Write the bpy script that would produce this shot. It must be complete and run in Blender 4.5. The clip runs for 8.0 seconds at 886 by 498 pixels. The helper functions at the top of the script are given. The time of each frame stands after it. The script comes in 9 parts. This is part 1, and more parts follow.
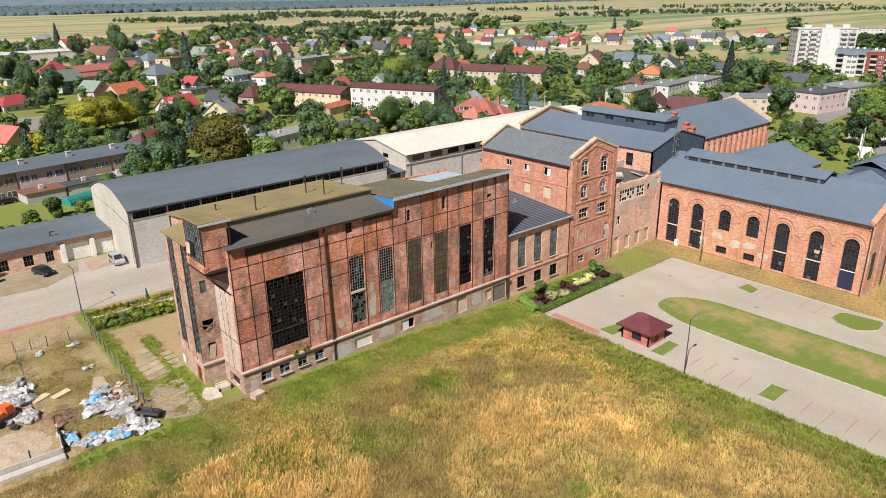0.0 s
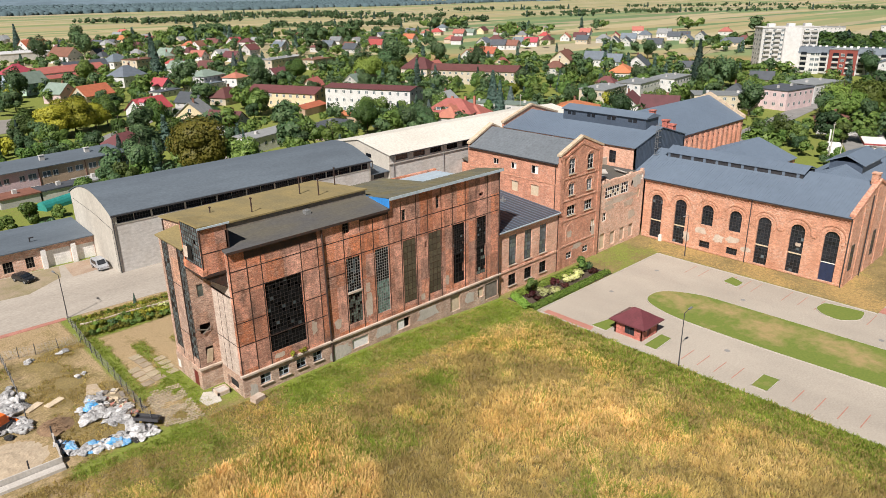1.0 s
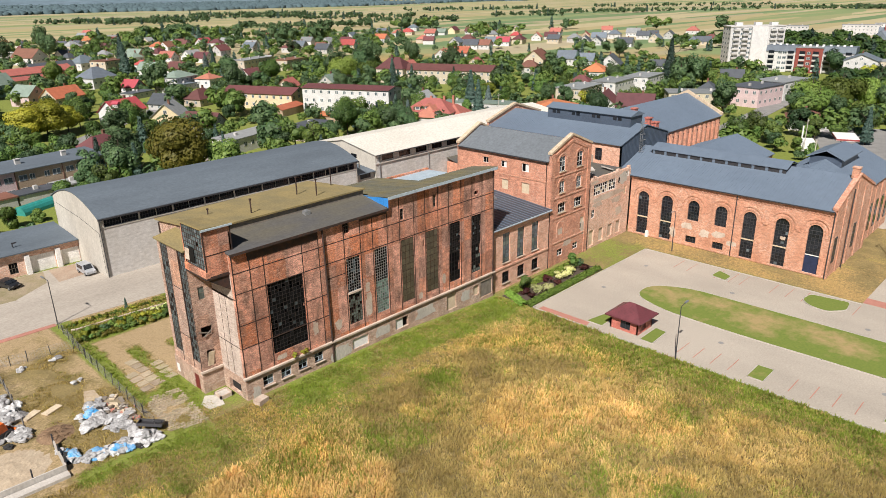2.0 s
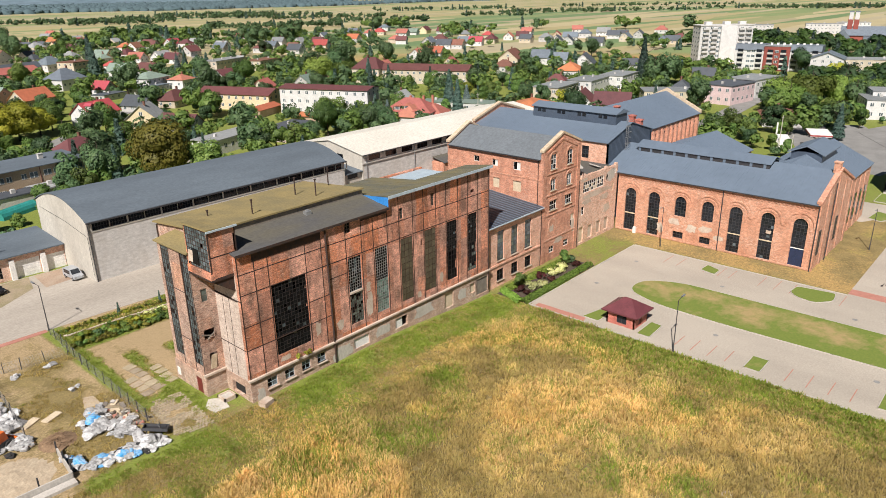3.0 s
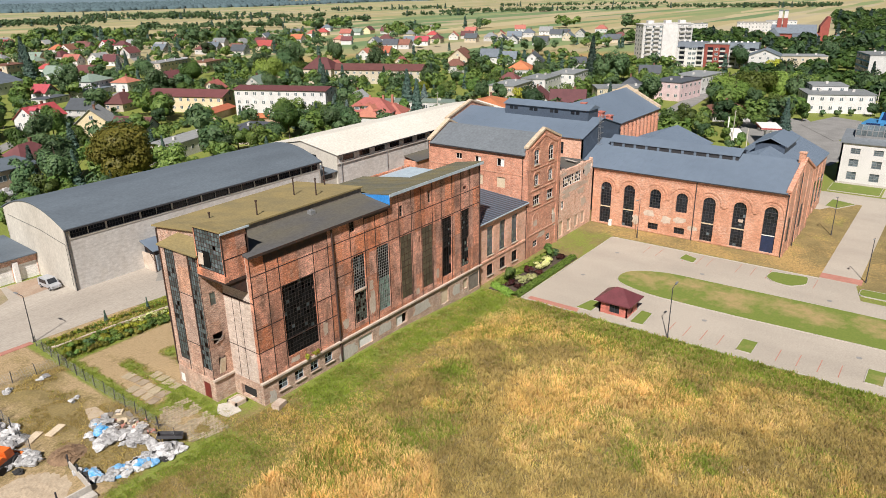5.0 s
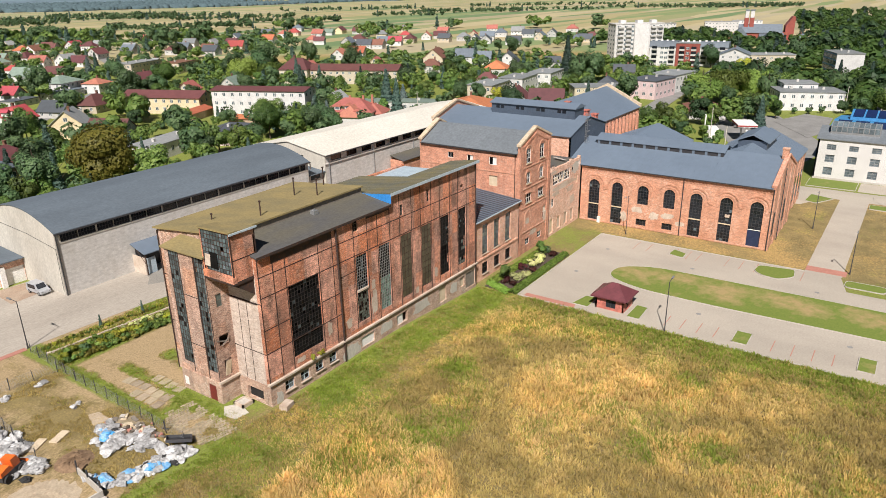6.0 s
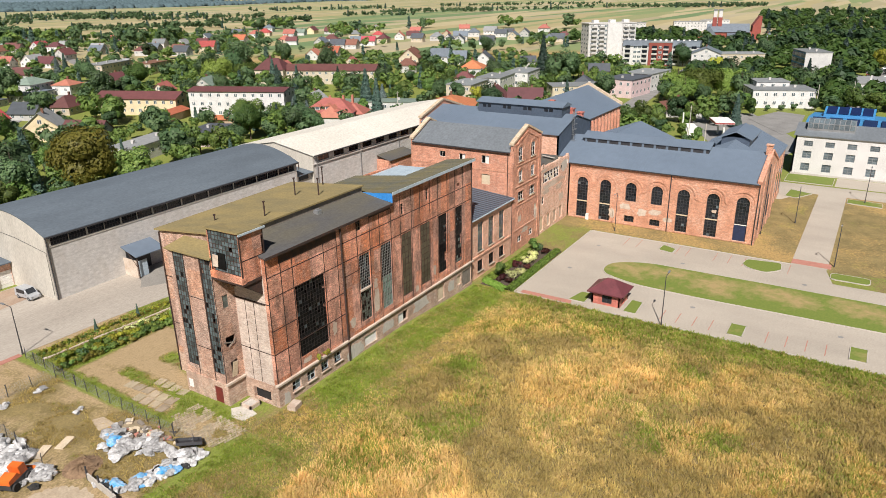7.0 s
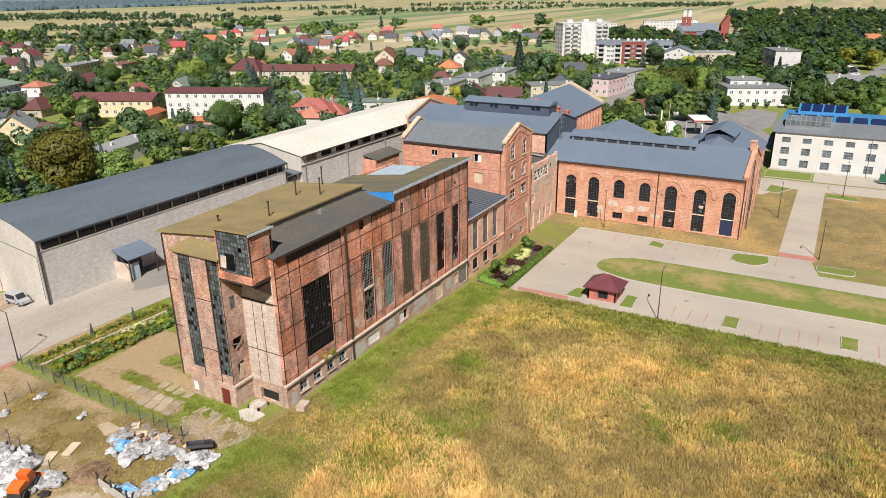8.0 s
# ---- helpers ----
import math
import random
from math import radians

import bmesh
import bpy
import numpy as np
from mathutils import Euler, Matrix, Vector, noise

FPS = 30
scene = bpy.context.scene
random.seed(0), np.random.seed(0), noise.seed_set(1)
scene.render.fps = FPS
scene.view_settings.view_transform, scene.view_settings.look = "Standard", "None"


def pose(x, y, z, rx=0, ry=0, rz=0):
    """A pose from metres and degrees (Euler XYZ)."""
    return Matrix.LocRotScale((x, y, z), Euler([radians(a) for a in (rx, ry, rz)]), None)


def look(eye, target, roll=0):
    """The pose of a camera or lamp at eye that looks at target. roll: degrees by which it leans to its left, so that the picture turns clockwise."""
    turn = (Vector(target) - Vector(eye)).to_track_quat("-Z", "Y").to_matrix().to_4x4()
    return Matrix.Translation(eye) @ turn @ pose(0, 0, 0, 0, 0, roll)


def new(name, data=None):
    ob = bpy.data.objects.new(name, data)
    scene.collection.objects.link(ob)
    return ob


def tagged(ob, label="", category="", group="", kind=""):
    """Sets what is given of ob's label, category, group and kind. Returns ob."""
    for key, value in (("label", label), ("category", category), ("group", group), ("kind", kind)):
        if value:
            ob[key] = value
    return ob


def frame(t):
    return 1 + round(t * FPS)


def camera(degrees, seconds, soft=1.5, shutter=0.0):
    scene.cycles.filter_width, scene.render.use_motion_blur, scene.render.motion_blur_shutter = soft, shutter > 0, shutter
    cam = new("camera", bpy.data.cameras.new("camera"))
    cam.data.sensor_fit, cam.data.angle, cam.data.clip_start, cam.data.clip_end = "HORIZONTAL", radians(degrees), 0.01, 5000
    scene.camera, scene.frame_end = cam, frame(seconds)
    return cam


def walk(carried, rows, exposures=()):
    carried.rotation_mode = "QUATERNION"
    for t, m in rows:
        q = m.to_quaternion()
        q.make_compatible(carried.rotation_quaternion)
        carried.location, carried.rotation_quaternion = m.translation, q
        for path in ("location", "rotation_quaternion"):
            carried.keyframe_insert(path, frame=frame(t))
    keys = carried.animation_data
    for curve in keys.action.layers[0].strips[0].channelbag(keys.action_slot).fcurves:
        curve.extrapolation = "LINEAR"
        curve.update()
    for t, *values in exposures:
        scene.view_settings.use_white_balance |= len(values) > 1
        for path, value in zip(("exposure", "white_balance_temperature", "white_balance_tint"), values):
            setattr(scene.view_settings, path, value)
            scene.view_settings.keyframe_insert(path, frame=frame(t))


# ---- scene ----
cam = camera(65.1, 8.0, soft=0.68)
METRES, EYE, TILT, LEAN, TURN = 31.45, 46.66, 0.0, 0.0, -40.3
ROWS = [
    (0.0, 0.0, 0.0, 0.0, -0.3, -20.33, 0.8),
    (0.5, -0.0559, -0.0042, 0.0007, -1.71, -20.36, 0.84),
    (1.0, -0.1137, -0.0073, 0.0014, -2.99, -20.38, 0.86),
    (1.5, -0.1727, -0.01, 0.0014, -4.25, -20.4, 0.88),
    (3.0, -0.358, -0.0094, 0.0011, -8.01, -20.47, 0.9),
    (3.5, -0.4204, -0.0074, 0.0008, -9.25, -20.49, 0.9),
    (4.0, -0.4832, -0.0044, -0.0003, -10.48, -20.5, 0.89),
    (4.5, -0.5465, -0.0005, -0.0015, -11.72, -20.52, 0.89),
    (6.0, -0.7394, 0.0193, -0.0015, -15.43, -20.57, 0.86),
    (6.5, -0.8037, 0.0287, -0.0014, -16.66, -20.59, 0.82),
    (7.0, -0.8677, 0.0392, -0.0014, -17.87, -20.61, 0.8),
    (7.5, -0.9314, 0.051, -0.0016, -19.09, -20.63, 0.79),
    (8.0, -0.9944, 0.0641, -0.0013, -20.3, -20.65, 0.78),
]
walk(cam, [(t, pose(0, 0, EYE, TILT, LEAN, TURN) @ pose(METRES * x, METRES * y, METRES * z, 90 + pitch, roll, yaw)) for t, x, y, z, yaw, pitch, roll in ROWS])

# ---- sky and sun ----
SUN_ELEV, SUN_FROM = 47.0, 206.0   # degrees; the compass of the light's origin, from +x towards +y
world = bpy.data.worlds.new("sky")
scene.world = world
world.use_nodes = True
wn = world.node_tree
sky = wn.nodes.new("ShaderNodeTexSky")
sky.sky_type = "NISHITA"
sky.sun_disc = False
sky.sun_elevation = radians(SUN_ELEV)
sky.sun_rotation = radians(90.0 - SUN_FROM)
sky.air_density, sky.dust_density, sky.ozone_density = 1.0, 0.7, 2.0
wn.nodes["Background"].inputs["Strength"].default_value = 0.028
wn.links.new(sky.outputs[0], wn.nodes["Background"].inputs["Color"])
sun = new("sun", bpy.data.lights.new("sun", "SUN"))
sun.data.energy, sun.data.angle, sun.data.color = 5.7, radians(0.53), (1.0, 0.935, 0.88)
sa, se = radians(SUN_FROM), radians(SUN_ELEV)
sun.matrix_basis = look((math.cos(sa) * math.cos(se) * 300, math.sin(sa) * math.cos(se) * 300, math.sin(se) * 300), (0, 0, 0))
scene.view_settings.exposure = 0.32

# ---- materials ----
def nd(nt, kind, **ins):
    n = nt.nodes.new("ShaderNode" + kind)
    for k, v in ins.items():
        s = n.inputs[k.replace("_", " ")]
        if isinstance(v, bpy.types.NodeSocket):
            nt.links.new(v, s)
        else:
            s.default_value = v
    return n


def rgb(c):
    return (c[0], c[1], c[2], 1.0)


def mixc(nt, fac, a, b, blend="MIX"):
    n = nt.nodes.new("ShaderNodeMix")
    n.data_type, n.blend_type = "RGBA", blend
    for i, v in ((0, fac), (6, a), (7, b)):
        if isinstance(v, bpy.types.NodeSocket):
            nt.links.new(v, n.inputs[i])
        else:
            n.inputs[i].default_value = v if i == 0 else rgb(v)
    return n.outputs[2]


def ramp(nt, fac, lo, hi):
    n = nd(nt, "MapRange", Value=fac, From_Min=lo, From_Max=hi)
    return n.outputs[0]


def maths(nt, op, a, b=0.0):
    n = nt.nodes.new("ShaderNodeMath")
    n.operation = op
    for i, v in ((0, a), (1, b)):
        if isinstance(v, bpy.types.NodeSocket):
            nt.links.new(v, n.inputs[i])
        else:
            n.inputs[i].default_value = v
    return n.outputs[0]


def noise_tex(nt, vec, scale, detail=4.0, stretch=None):
    if stretch:
        m = nd(nt, "Mapping", Vector=vec)
        m.inputs["Scale"].default_value = stretch
        vec = m.outputs[0]
    return nd(nt, "TexNoise", Vector=vec, Scale=scale, Detail=detail, Roughness=0.6).outputs[0]


def start(name, rough=0.8, metal=0.0):
    m = bpy.data.materials.new(name)
    m.use_nodes = True
    nt = m.node_tree
    b = nt.nodes["Principled BSDF"]
    b.inputs["Roughness"].default_value, b.inputs["Metallic"].default_value = rough, metal
    return m, nt, b, nd(nt, "NewGeometry").outputs["Position"]


def finish(nt, b, col, height=None, bump=0.0):
    nt.links.new(col, b.inputs["Base Color"])
    if height is not None and bump > 0:
        nt.links.new(nd(nt, "Bump", Height=height, Strength=0.6, Distance=bump).outputs[0], b.inputs["Normal"])


def surf(name, base, other=None, scale=0.6, fine=9.0, rough=0.8, metal=0.0, bump=0.01, blotch=0.5, rand=0.0, stretch=None, island=0.0, grit=1.0):
    """A weathered surface: two colours in blotches, fine grain, variation from object to object."""
    m, nt, b, p = start(name, rough, metal)
    other = other or tuple(c * 0.72 for c in base)
    big = noise_tex(nt, p, scale, 5.0, stretch)
    small = noise_tex(nt, p, fine, 3.0, stretch)
    col = mixc(nt, maths(nt, "MULTIPLY", ramp(nt, big, 0.38, 0.66), blotch * 2 if blotch < 0.5 else 1.0), base, other)
    grain = nd(nt, "MapRange", Value=small, From_Min=0.3, From_Max=0.7, To_Min=1 - 0.18 * grit, To_Max=1 + 0.14 * grit).outputs[0]
    col = mixc(nt, 1.0, col, nd(nt, "CombineColor", Red=grain, Green=grain, Blue=grain).outputs[0], "MULTIPLY")
    for amount, source in ((rand, "ObjectInfo"), (island, "NewGeometry")):
        if amount > 0:
            r = nd(nt, source).outputs["Random" if source == "ObjectInfo" else "Random Per Island"]
            v = nd(nt, "MapRange", Value=r, To_Min=1 - amount, To_Max=1 + amount).outputs[0]
            h = nd(nt, "MapRange", Value=maths(nt, "FRACT", maths(nt, "MULTIPLY", r, 13.7)), To_Min=0.5 - amount * 0.06, To_Max=0.5 + amount * 0.06).outputs[0]
            col = nd(nt, "HueSaturation", Hue=h, Value=v, Color=col).outputs[0]
    finish(nt, b, col, small, bump)
    return m


def brickwork(name, c1, c2, mortar, pale, soot, pale_amt=0.5, soot_amt=0.5, seed=0.0, rough_tone=0.3, size=(0.26, 0.078), bays=0.0):
    """Brick courses 75 mm high with pale lime bloom and sooty runs."""
    m, nt, b, p = start(name, 0.88)
    sp = nd(nt, "SeparateXYZ", Vector=p)
    along = maths(nt, "ADD", sp.outputs[0], sp.outputs[1])
    uv = nd(nt, "CombineXYZ", X=along, Y=sp.outputs[2]).outputs[0]
    br = nd(nt, "TexBrick", Vector=uv, Color1=rgb(c1), Color2=rgb(c2), Mortar=rgb(mortar), Scale=1.0, Mortar_Size=0.009, Mortar_Smooth=0.1, Bias=0.0, Brick_Width=size[0], Row_Height=size[1])
    vm = nt.nodes.new("ShaderNodeVectorMath")
    nt.links.new(p, vm.inputs[0])
    vm.inputs[1].default_value = (seed, seed, seed)
    q = vm.outputs[0]
    one = noise_tex(nt, q, 0.22, 6.0)
    two = noise_tex(nt, q, 0.7, 7.0, (1, 1, 0.3))
    patch = noise_tex(nt, q, 1.3, 9.0, (0.8, 0.8, 1.8))
    spot = noise_tex(nt, q, 3.0, 7.0, (0.7, 0.7, 2.6))
    fine = noise_tex(nt, q, 7.5, 6.0, (0.6, 0.6, 2.2))
    tone = mixc(nt, ramp(nt, patch, 0.36, 0.64), tuple(min(1, c * 1.25) for c in c1), tuple(c * 0.75 for c in c2))
    col = mixc(nt, 0.55, br.outputs[0], tone)
    if bays > 0:      # infill panels laid and patched at different times
        cell = nd(nt, "CombineXYZ", X=maths(nt, "FLOOR", maths(nt, "DIVIDE", maths(nt, "ADD", along, 1.1), 2.45)), Y=maths(nt, "FLOOR", maths(nt, "DIVIDE", maths(nt, "SUBTRACT", sp.outputs[2], 0.6), 3.3))).outputs[0]
        wn_ = nt.nodes.new("ShaderNodeTexWhiteNoise")
        wn_.noise_dimensions = "2D"
        nt.links.new(cell, wn_.inputs["Vector"])
        v_ = nd(nt, "MapRange", Value=wn_.outputs["Value"], To_Min=1 - bays, To_Max=1 + bays).outputs[0]
        s_ = nd(nt, "MapRange", Value=maths(nt, "FRACT", maths(nt, "MULTIPLY", wn_.outputs["Value"], 9.3)), To_Min=0.78, To_Max=1.1).outputs[0]
        col = nd(nt, "HueSaturation", Value=v_, Saturation=s_, Color=col).outputs[0]
    col = mixc(nt, maths(nt, "MULTIPLY", ramp(nt, two, 0.46, 0.64), soot_amt), col, soot)
    bloom = maths(nt, "MULTIPLY", ramp(nt, one, 0.36, 0.62), ramp(nt, spot, 0.46, 0.68))
    col = mixc(nt, maths(nt, "MULTIPLY", bloom, pale_amt), col, pale)
    grain = nd(nt, "MapRange", Value=fine, From_Min=0.34, From_Max=0.66, To_Min=1 - rough_tone, To_Max=1 + rough_tone).outputs[0]
    col = mixc(nt, 1.0, col, nd(nt, "CombineColor", Red=grain, Green=grain, Blue=grain).outputs[0], "MULTIPLY")
    finish(nt, b, col, maths(nt, "SUBTRACT", maths(nt, "MULTIPLY", fine, 0.6), br.outputs[1]), 0.02)
    return m


def glassy(name, tint, rough=0.12, rand=0.5, gloss=0.5):
    m, nt, b, p = start(name, rough)
    r = nd(nt, "ObjectInfo").outputs["Random"]
    dirt = noise_tex(nt, p, 2.5, 4.0)
    v = maths(nt, "MULTIPLY", nd(nt, "MapRange", Value=r, To_Min=1 - rand, To_Max=1 + rand).outputs[0], nd(nt, "MapRange", Value=dirt, From_Min=0.3, From_Max=0.7, To_Min=0.6, To_Max=1.4).outputs[0])
    col = mixc(nt, 1.0, tint, nd(nt, "CombineColor", Red=v, Green=v, Blue=v).outputs[0], "MULTIPLY")
    finish(nt, b, col)
    b.inputs["Specular IOR Level"].default_value = gloss
    return m


def foliage(name, a, c, rough=0.55):
    """Leaves: hue and value change from clump to clump and from plant to plant."""
    m, nt, b, p = start(name, rough)
    geo = nd(nt, "NewGeometry").outputs["Random Per Island"]
    plant = nd(nt, "ObjectInfo").outputs["Random"]
    col = mixc(nt, geo, a, c)
    hue = nd(nt, "MapRange", Value=plant, To_Min=0.486, To_Max=0.522).outputs[0]
    val = nd(nt, "MapRange", Value=maths(nt, "FRACT", maths(nt, "MULTIPLY", plant, 7.31)), To_Min=0.5, To_Max=1.35).outputs[0]
    col = nd(nt, "HueSaturation", Hue=hue, Value=val, Color=col).outputs[0]
    finish(nt, b, col)
    b.inputs["Specular IOR Level"].default_value = 0.25
    tr = nd(nt, "BsdfTranslucent", Color=col)
    mx = nd(nt, "MixShader", Fac=0.3)
    nt.links.new(b.outputs[0], mx.inputs[1])
    nt.links.new(tr.outputs[0], mx.inputs[2])
    nt.links.new(mx.outputs[0], nt.nodes["Material Output"].inputs["Surface"])
    return m


M = {}
M["brick_old"] = brickwork("old_brick", (0.63, 0.245, 0.132), (0.43, 0.145, 0.082), (0.44, 0.28, 0.195), (0.66, 0.43, 0.32), (0.085, 0.055, 0.042), 0.62, 0.72, rough_tone=0.5, bays=0.24)
M["brick_end"] = brickwork("bleached_brick", (0.50, 0.30, 0.21), (0.38, 0.185, 0.12), (0.44, 0.36, 0.29), (0.60, 0.49, 0.40), (0.17, 0.105, 0.075), 0.85, 0.62, 11.0, 0.5, bays=0.12)
M["brick_plinth"] = brickwork("plastered_plinth", (0.50, 0.35, 0.26), (0.40, 0.22, 0.15), (0.46, 0.39, 0.33), (0.62, 0.54, 0.45), (0.2, 0.15, 0.12), 0.95, 0.5, 23.0)
M["brick_clean"] = brickwork("restored_brick", (0.58, 0.29, 0.185), (0.48, 0.21, 0.125), (0.56, 0.42, 0.33), (0.70, 0.55, 0.45), (0.36, 0.17, 0.10), 0.75, 0.35, 5.0)
M["brick_link"] = brickwork("orange_pink_brick", (0.70, 0.40, 0.28), (0.60, 0.29, 0.19), (0.62, 0.48, 0.38), (0.76, 0.60, 0.50), (0.36, 0.17, 0.10), 0.7, 0.3, 9.0)
M["brick_mid"] = brickwork("red_brick", (0.60, 0.28, 0.18), (0.48, 0.195, 0.12), (0.50, 0.35, 0.26), (0.66, 0.46, 0.36), (0.22, 0.10, 0.065), 0.65, 0.4, 17.0)
M["brick_ruin"] = brickwork("peeling_brick", (0.66, 0.42, 0.31), (0.58, 0.30, 0.20), (0.62, 0.52, 0.44), (0.78, 0.70, 0.60), (0.36, 0.2, 0.14), 1.0, 0.3, 31.0)
M["block_wall"] = brickwork("whitewashed_blockwork", (0.55, 0.53, 0.505), (0.51, 0.49, 0.465), (0.44, 0.42, 0.395), (0.60, 0.585, 0.56), (0.38, 0.34, 0.29), 0.5, 0.28, 51.0, 0.08, (0.5, 0.26))
M["plaster"] = surf("pale_plaster", (0.55, 0.47, 0.39), (0.40, 0.30, 0.23), 0.5, 6.0, 0.9)
M["stone"] = surf("pale_coping_stone", (0.58, 0.47, 0.34), (0.42, 0.32, 0.22), 1.2, 8.0, 0.85)
M["concrete"] = surf("rendered_grey_wall", (0.50, 0.47, 0.43), (0.38, 0.35, 0.31), 0.25, 5.0, 0.9, stretch=(1, 1, 0.4))
M["concrete_light"] = surf("pale_rendered_wall", (0.52, 0.49, 0.43), (0.42, 0.39, 0.34), 0.25, 5.0, 0.9, stretch=(1, 1, 0.4))
M["steel_dark"] = surf("rusty_dark_steel", (0.038, 0.028, 0.025), (0.075, 0.038, 0.027), 2.0, 12.0, 0.8, 0.2)
M["steel_black"] = surf("sooty_black_steel", (0.014, 0.012, 0.012), (0.03, 0.02, 0.017), 2.0, 12.0, 0.85)
M["metal_roof"] = surf("slate_blue_metal_roof", (0.15, 0.193, 0.25), (0.135, 0.174, 0.226), 0.06, 0.8, 0.5, 0.1, 0.002, grit=0.35)
M["metal_wall"] = surf("slate_blue_metal_cladding", (0.075, 0.1, 0.14), (0.065, 0.086, 0.12), 0.3, 3.0, 0.5, 0.15, 0.003)
M["grey_roof"] = surf("grey_sheet_roof", (0.168, 0.188, 0.206), (0.148, 0.166, 0.183), 0.1, 2.0, 0.5, 0.1, 0.003)
M["tar_roof"] = surf("grey_tar_roof", (0.108, 0.134, 0.160), (0.088, 0.109, 0.131), 0.12, 3.0, 0.75, 0.0, 0.004, stretch=(0.5, 2.0, 1))
M["tar_dark"] = surf("dark_bitumen_roof", (0.078, 0.077, 0.078), (0.104, 0.095, 0.072), 0.13, 3.0, 0.85, stretch=(0.7, 1.6, 1))
M["slate_tin"] = surf("dark_slate_tin_roof", (0.062, 0.074, 0.095), (0.05, 0.06, 0.078), 0.2, 3.0, 0.45, 0.15, 0.003)
M["pane_teal"] = glassy("dusty_teal_grey_glass", (0.062, 0.088, 0.094), 0.3, 0.55)
M["moss_roof"] = surf("mossy_olive_roof", (0.265, 0.205, 0.085), (0.195, 0.16, 0.078), 0.22, 3.5, 0.9, stretch=(1.6, 0.7, 1))
M["moss_sheet"] = surf("mossy_corrugated_sheet", (0.12, 0.118, 0.09), (0.155, 0.135, 0.07), 0.3, 4.0, 0.85, island=0.14)
M["white_roof"] = surf("cream_white_roof_membrane", (0.64, 0.61, 0.54), (0.58, 0.55, 0.48), 0.06, 2.0, 0.7, 0.0, 0.002)
M["blue"] = surf("blue_painted_sheet", (0.04, 0.24, 0.62), (0.03, 0.2, 0.52), 0.6, 4.0, 0.5)
M["fascia"] = surf("pale_blue_metal_fascia", (0.42, 0.50, 0.55), (0.34, 0.42, 0.48), 0.8, 4.0, 0.45)
M["pane_dark"] = glassy("sooty_glass", (0.008, 0.0085, 0.009), 0.4, 0.5, 0.06)
M["pane_green"] = glassy("greenish_ribbed_glass", (0.10, 0.13, 0.115), 0.3, 0.45)
M["pane_olive"] = glassy("dirty_olive_sheeting", (0.085, 0.072, 0.045), 0.5, 0.3)
M["pane_blue"] = glassy("dusty_blue_grey_glass", (0.10, 0.127, 0.142), 0.25, 0.3)
M["pane_slate"] = glassy("dark_dusty_glass", (0.055, 0.07, 0.079), 0.25, 0.35, 0.4)
M["pane_hall"] = glassy("dark_hall_glass", (0.014, 0.017, 0.022), 0.08, 0.4, 0.4)
M["white_paint"] = surf("white_paint", (0.78, 0.77, 0.74), (0.66, 0.65, 0.62), 0.8, 6.0, 0.6)
M["frame_dark"] = surf("dark_window_frame", (0.045, 0.045, 0.05), (0.03, 0.03, 0.033), 2.0, 9.0, 0.5)
M["wood_grey"] = surf("weathered_boards", (0.22, 0.19, 0.155), (0.15, 0.13, 0.11), 1.5, 9.0, 0.9)
M["board_pale"] = surf("pale_boarding", (0.60, 0.50, 0.36), (0.5, 0.4, 0.28), 1.5, 9.0, 0.8)
M["red_door"] = surf("oxblood_door", (0.17, 0.025, 0.02), (0.12, 0.02, 0.018), 1.5, 9.0, 0.6)
M["blue_door"] = surf("navy_door", (0.02, 0.032, 0.08), (0.015, 0.025, 0.06), 1.5, 9.0, 0.5)
M["kiosk_roof"] = surf("maroon_tin_roof", (0.145, 0.042, 0.05), (0.115, 0.034, 0.04), 0.8, 5.0, 0.45)
M["kiosk_wall"] = brickwork("kiosk_brick", (0.50, 0.16, 0.12), (0.42, 0.12, 0.09), (0.4, 0.2, 0.16), (0.52, 0.25, 0.2), (0.2, 0.05, 0.03), 0.2, 0.2, 3.0)
M["paving"] = surf("beige_block_paving", (0.405, 0.36, 0.30), (0.34, 0.302, 0.252), 0.1, 6.0, 0.9, stretch=(1.3, 0.6, 1))
M["kerb"] = surf("concrete_kerb", (0.45, 0.415, 0.365), (0.37, 0.34, 0.30), 0.8, 6.0, 0.9)
M["red_paver"] = surf("red_paver", (0.42, 0.19, 0.145), (0.36, 0.16, 0.12), 0.8, 6.0, 0.9)
M["road"] = surf("worn_yard_road", (0.385, 0.345, 0.295), (0.31, 0.275, 0.232), 0.06, 3.0, 0.9, stretch=(0.45, 1.6, 1))
M["road_dark"] = surf("worn_grey_yard_asphalt", (0.25, 0.235, 0.21), (0.20, 0.186, 0.165), 0.15, 4.0, 0.9)
M["asphalt"] = surf("grey_asphalt", (0.24, 0.235, 0.225), (0.19, 0.185, 0.178), 0.2, 5.0, 0.9)
M["tyre"] = surf("black_rubber", (0.02, 0.02, 0.02), (0.03, 0.03, 0.03), 3.0, 20.0, 0.85)
M["galv"] = surf("galvanised_metal", (0.40, 0.41, 0.42), (0.3, 0.31, 0.32), 1.0, 8.0, 0.45, 0.6)
M["pole"] = surf("dark_painted_pole", (0.055, 0.055, 0.06), (0.04, 0.04, 0.045), 1.0, 8.0, 0.5)
M["orange_paint"] = surf("orange_machine_paint", (0.75, 0.16, 0.025), (0.6, 0.12, 0.02), 1.0, 8.0, 0.45)
M["bag_white"] = surf("white_woven_bag", (0.50, 0.50, 0.50), (0.24, 0.235, 0.23), 2.2, 7.0, 0.7, rand=0.38)
M["bag_blue"] = surf("blue_plastic_sheet", (0.05, 0.30, 0.62), (0.30, 0.45, 0.6), 1.6, 7.0, 0.5)
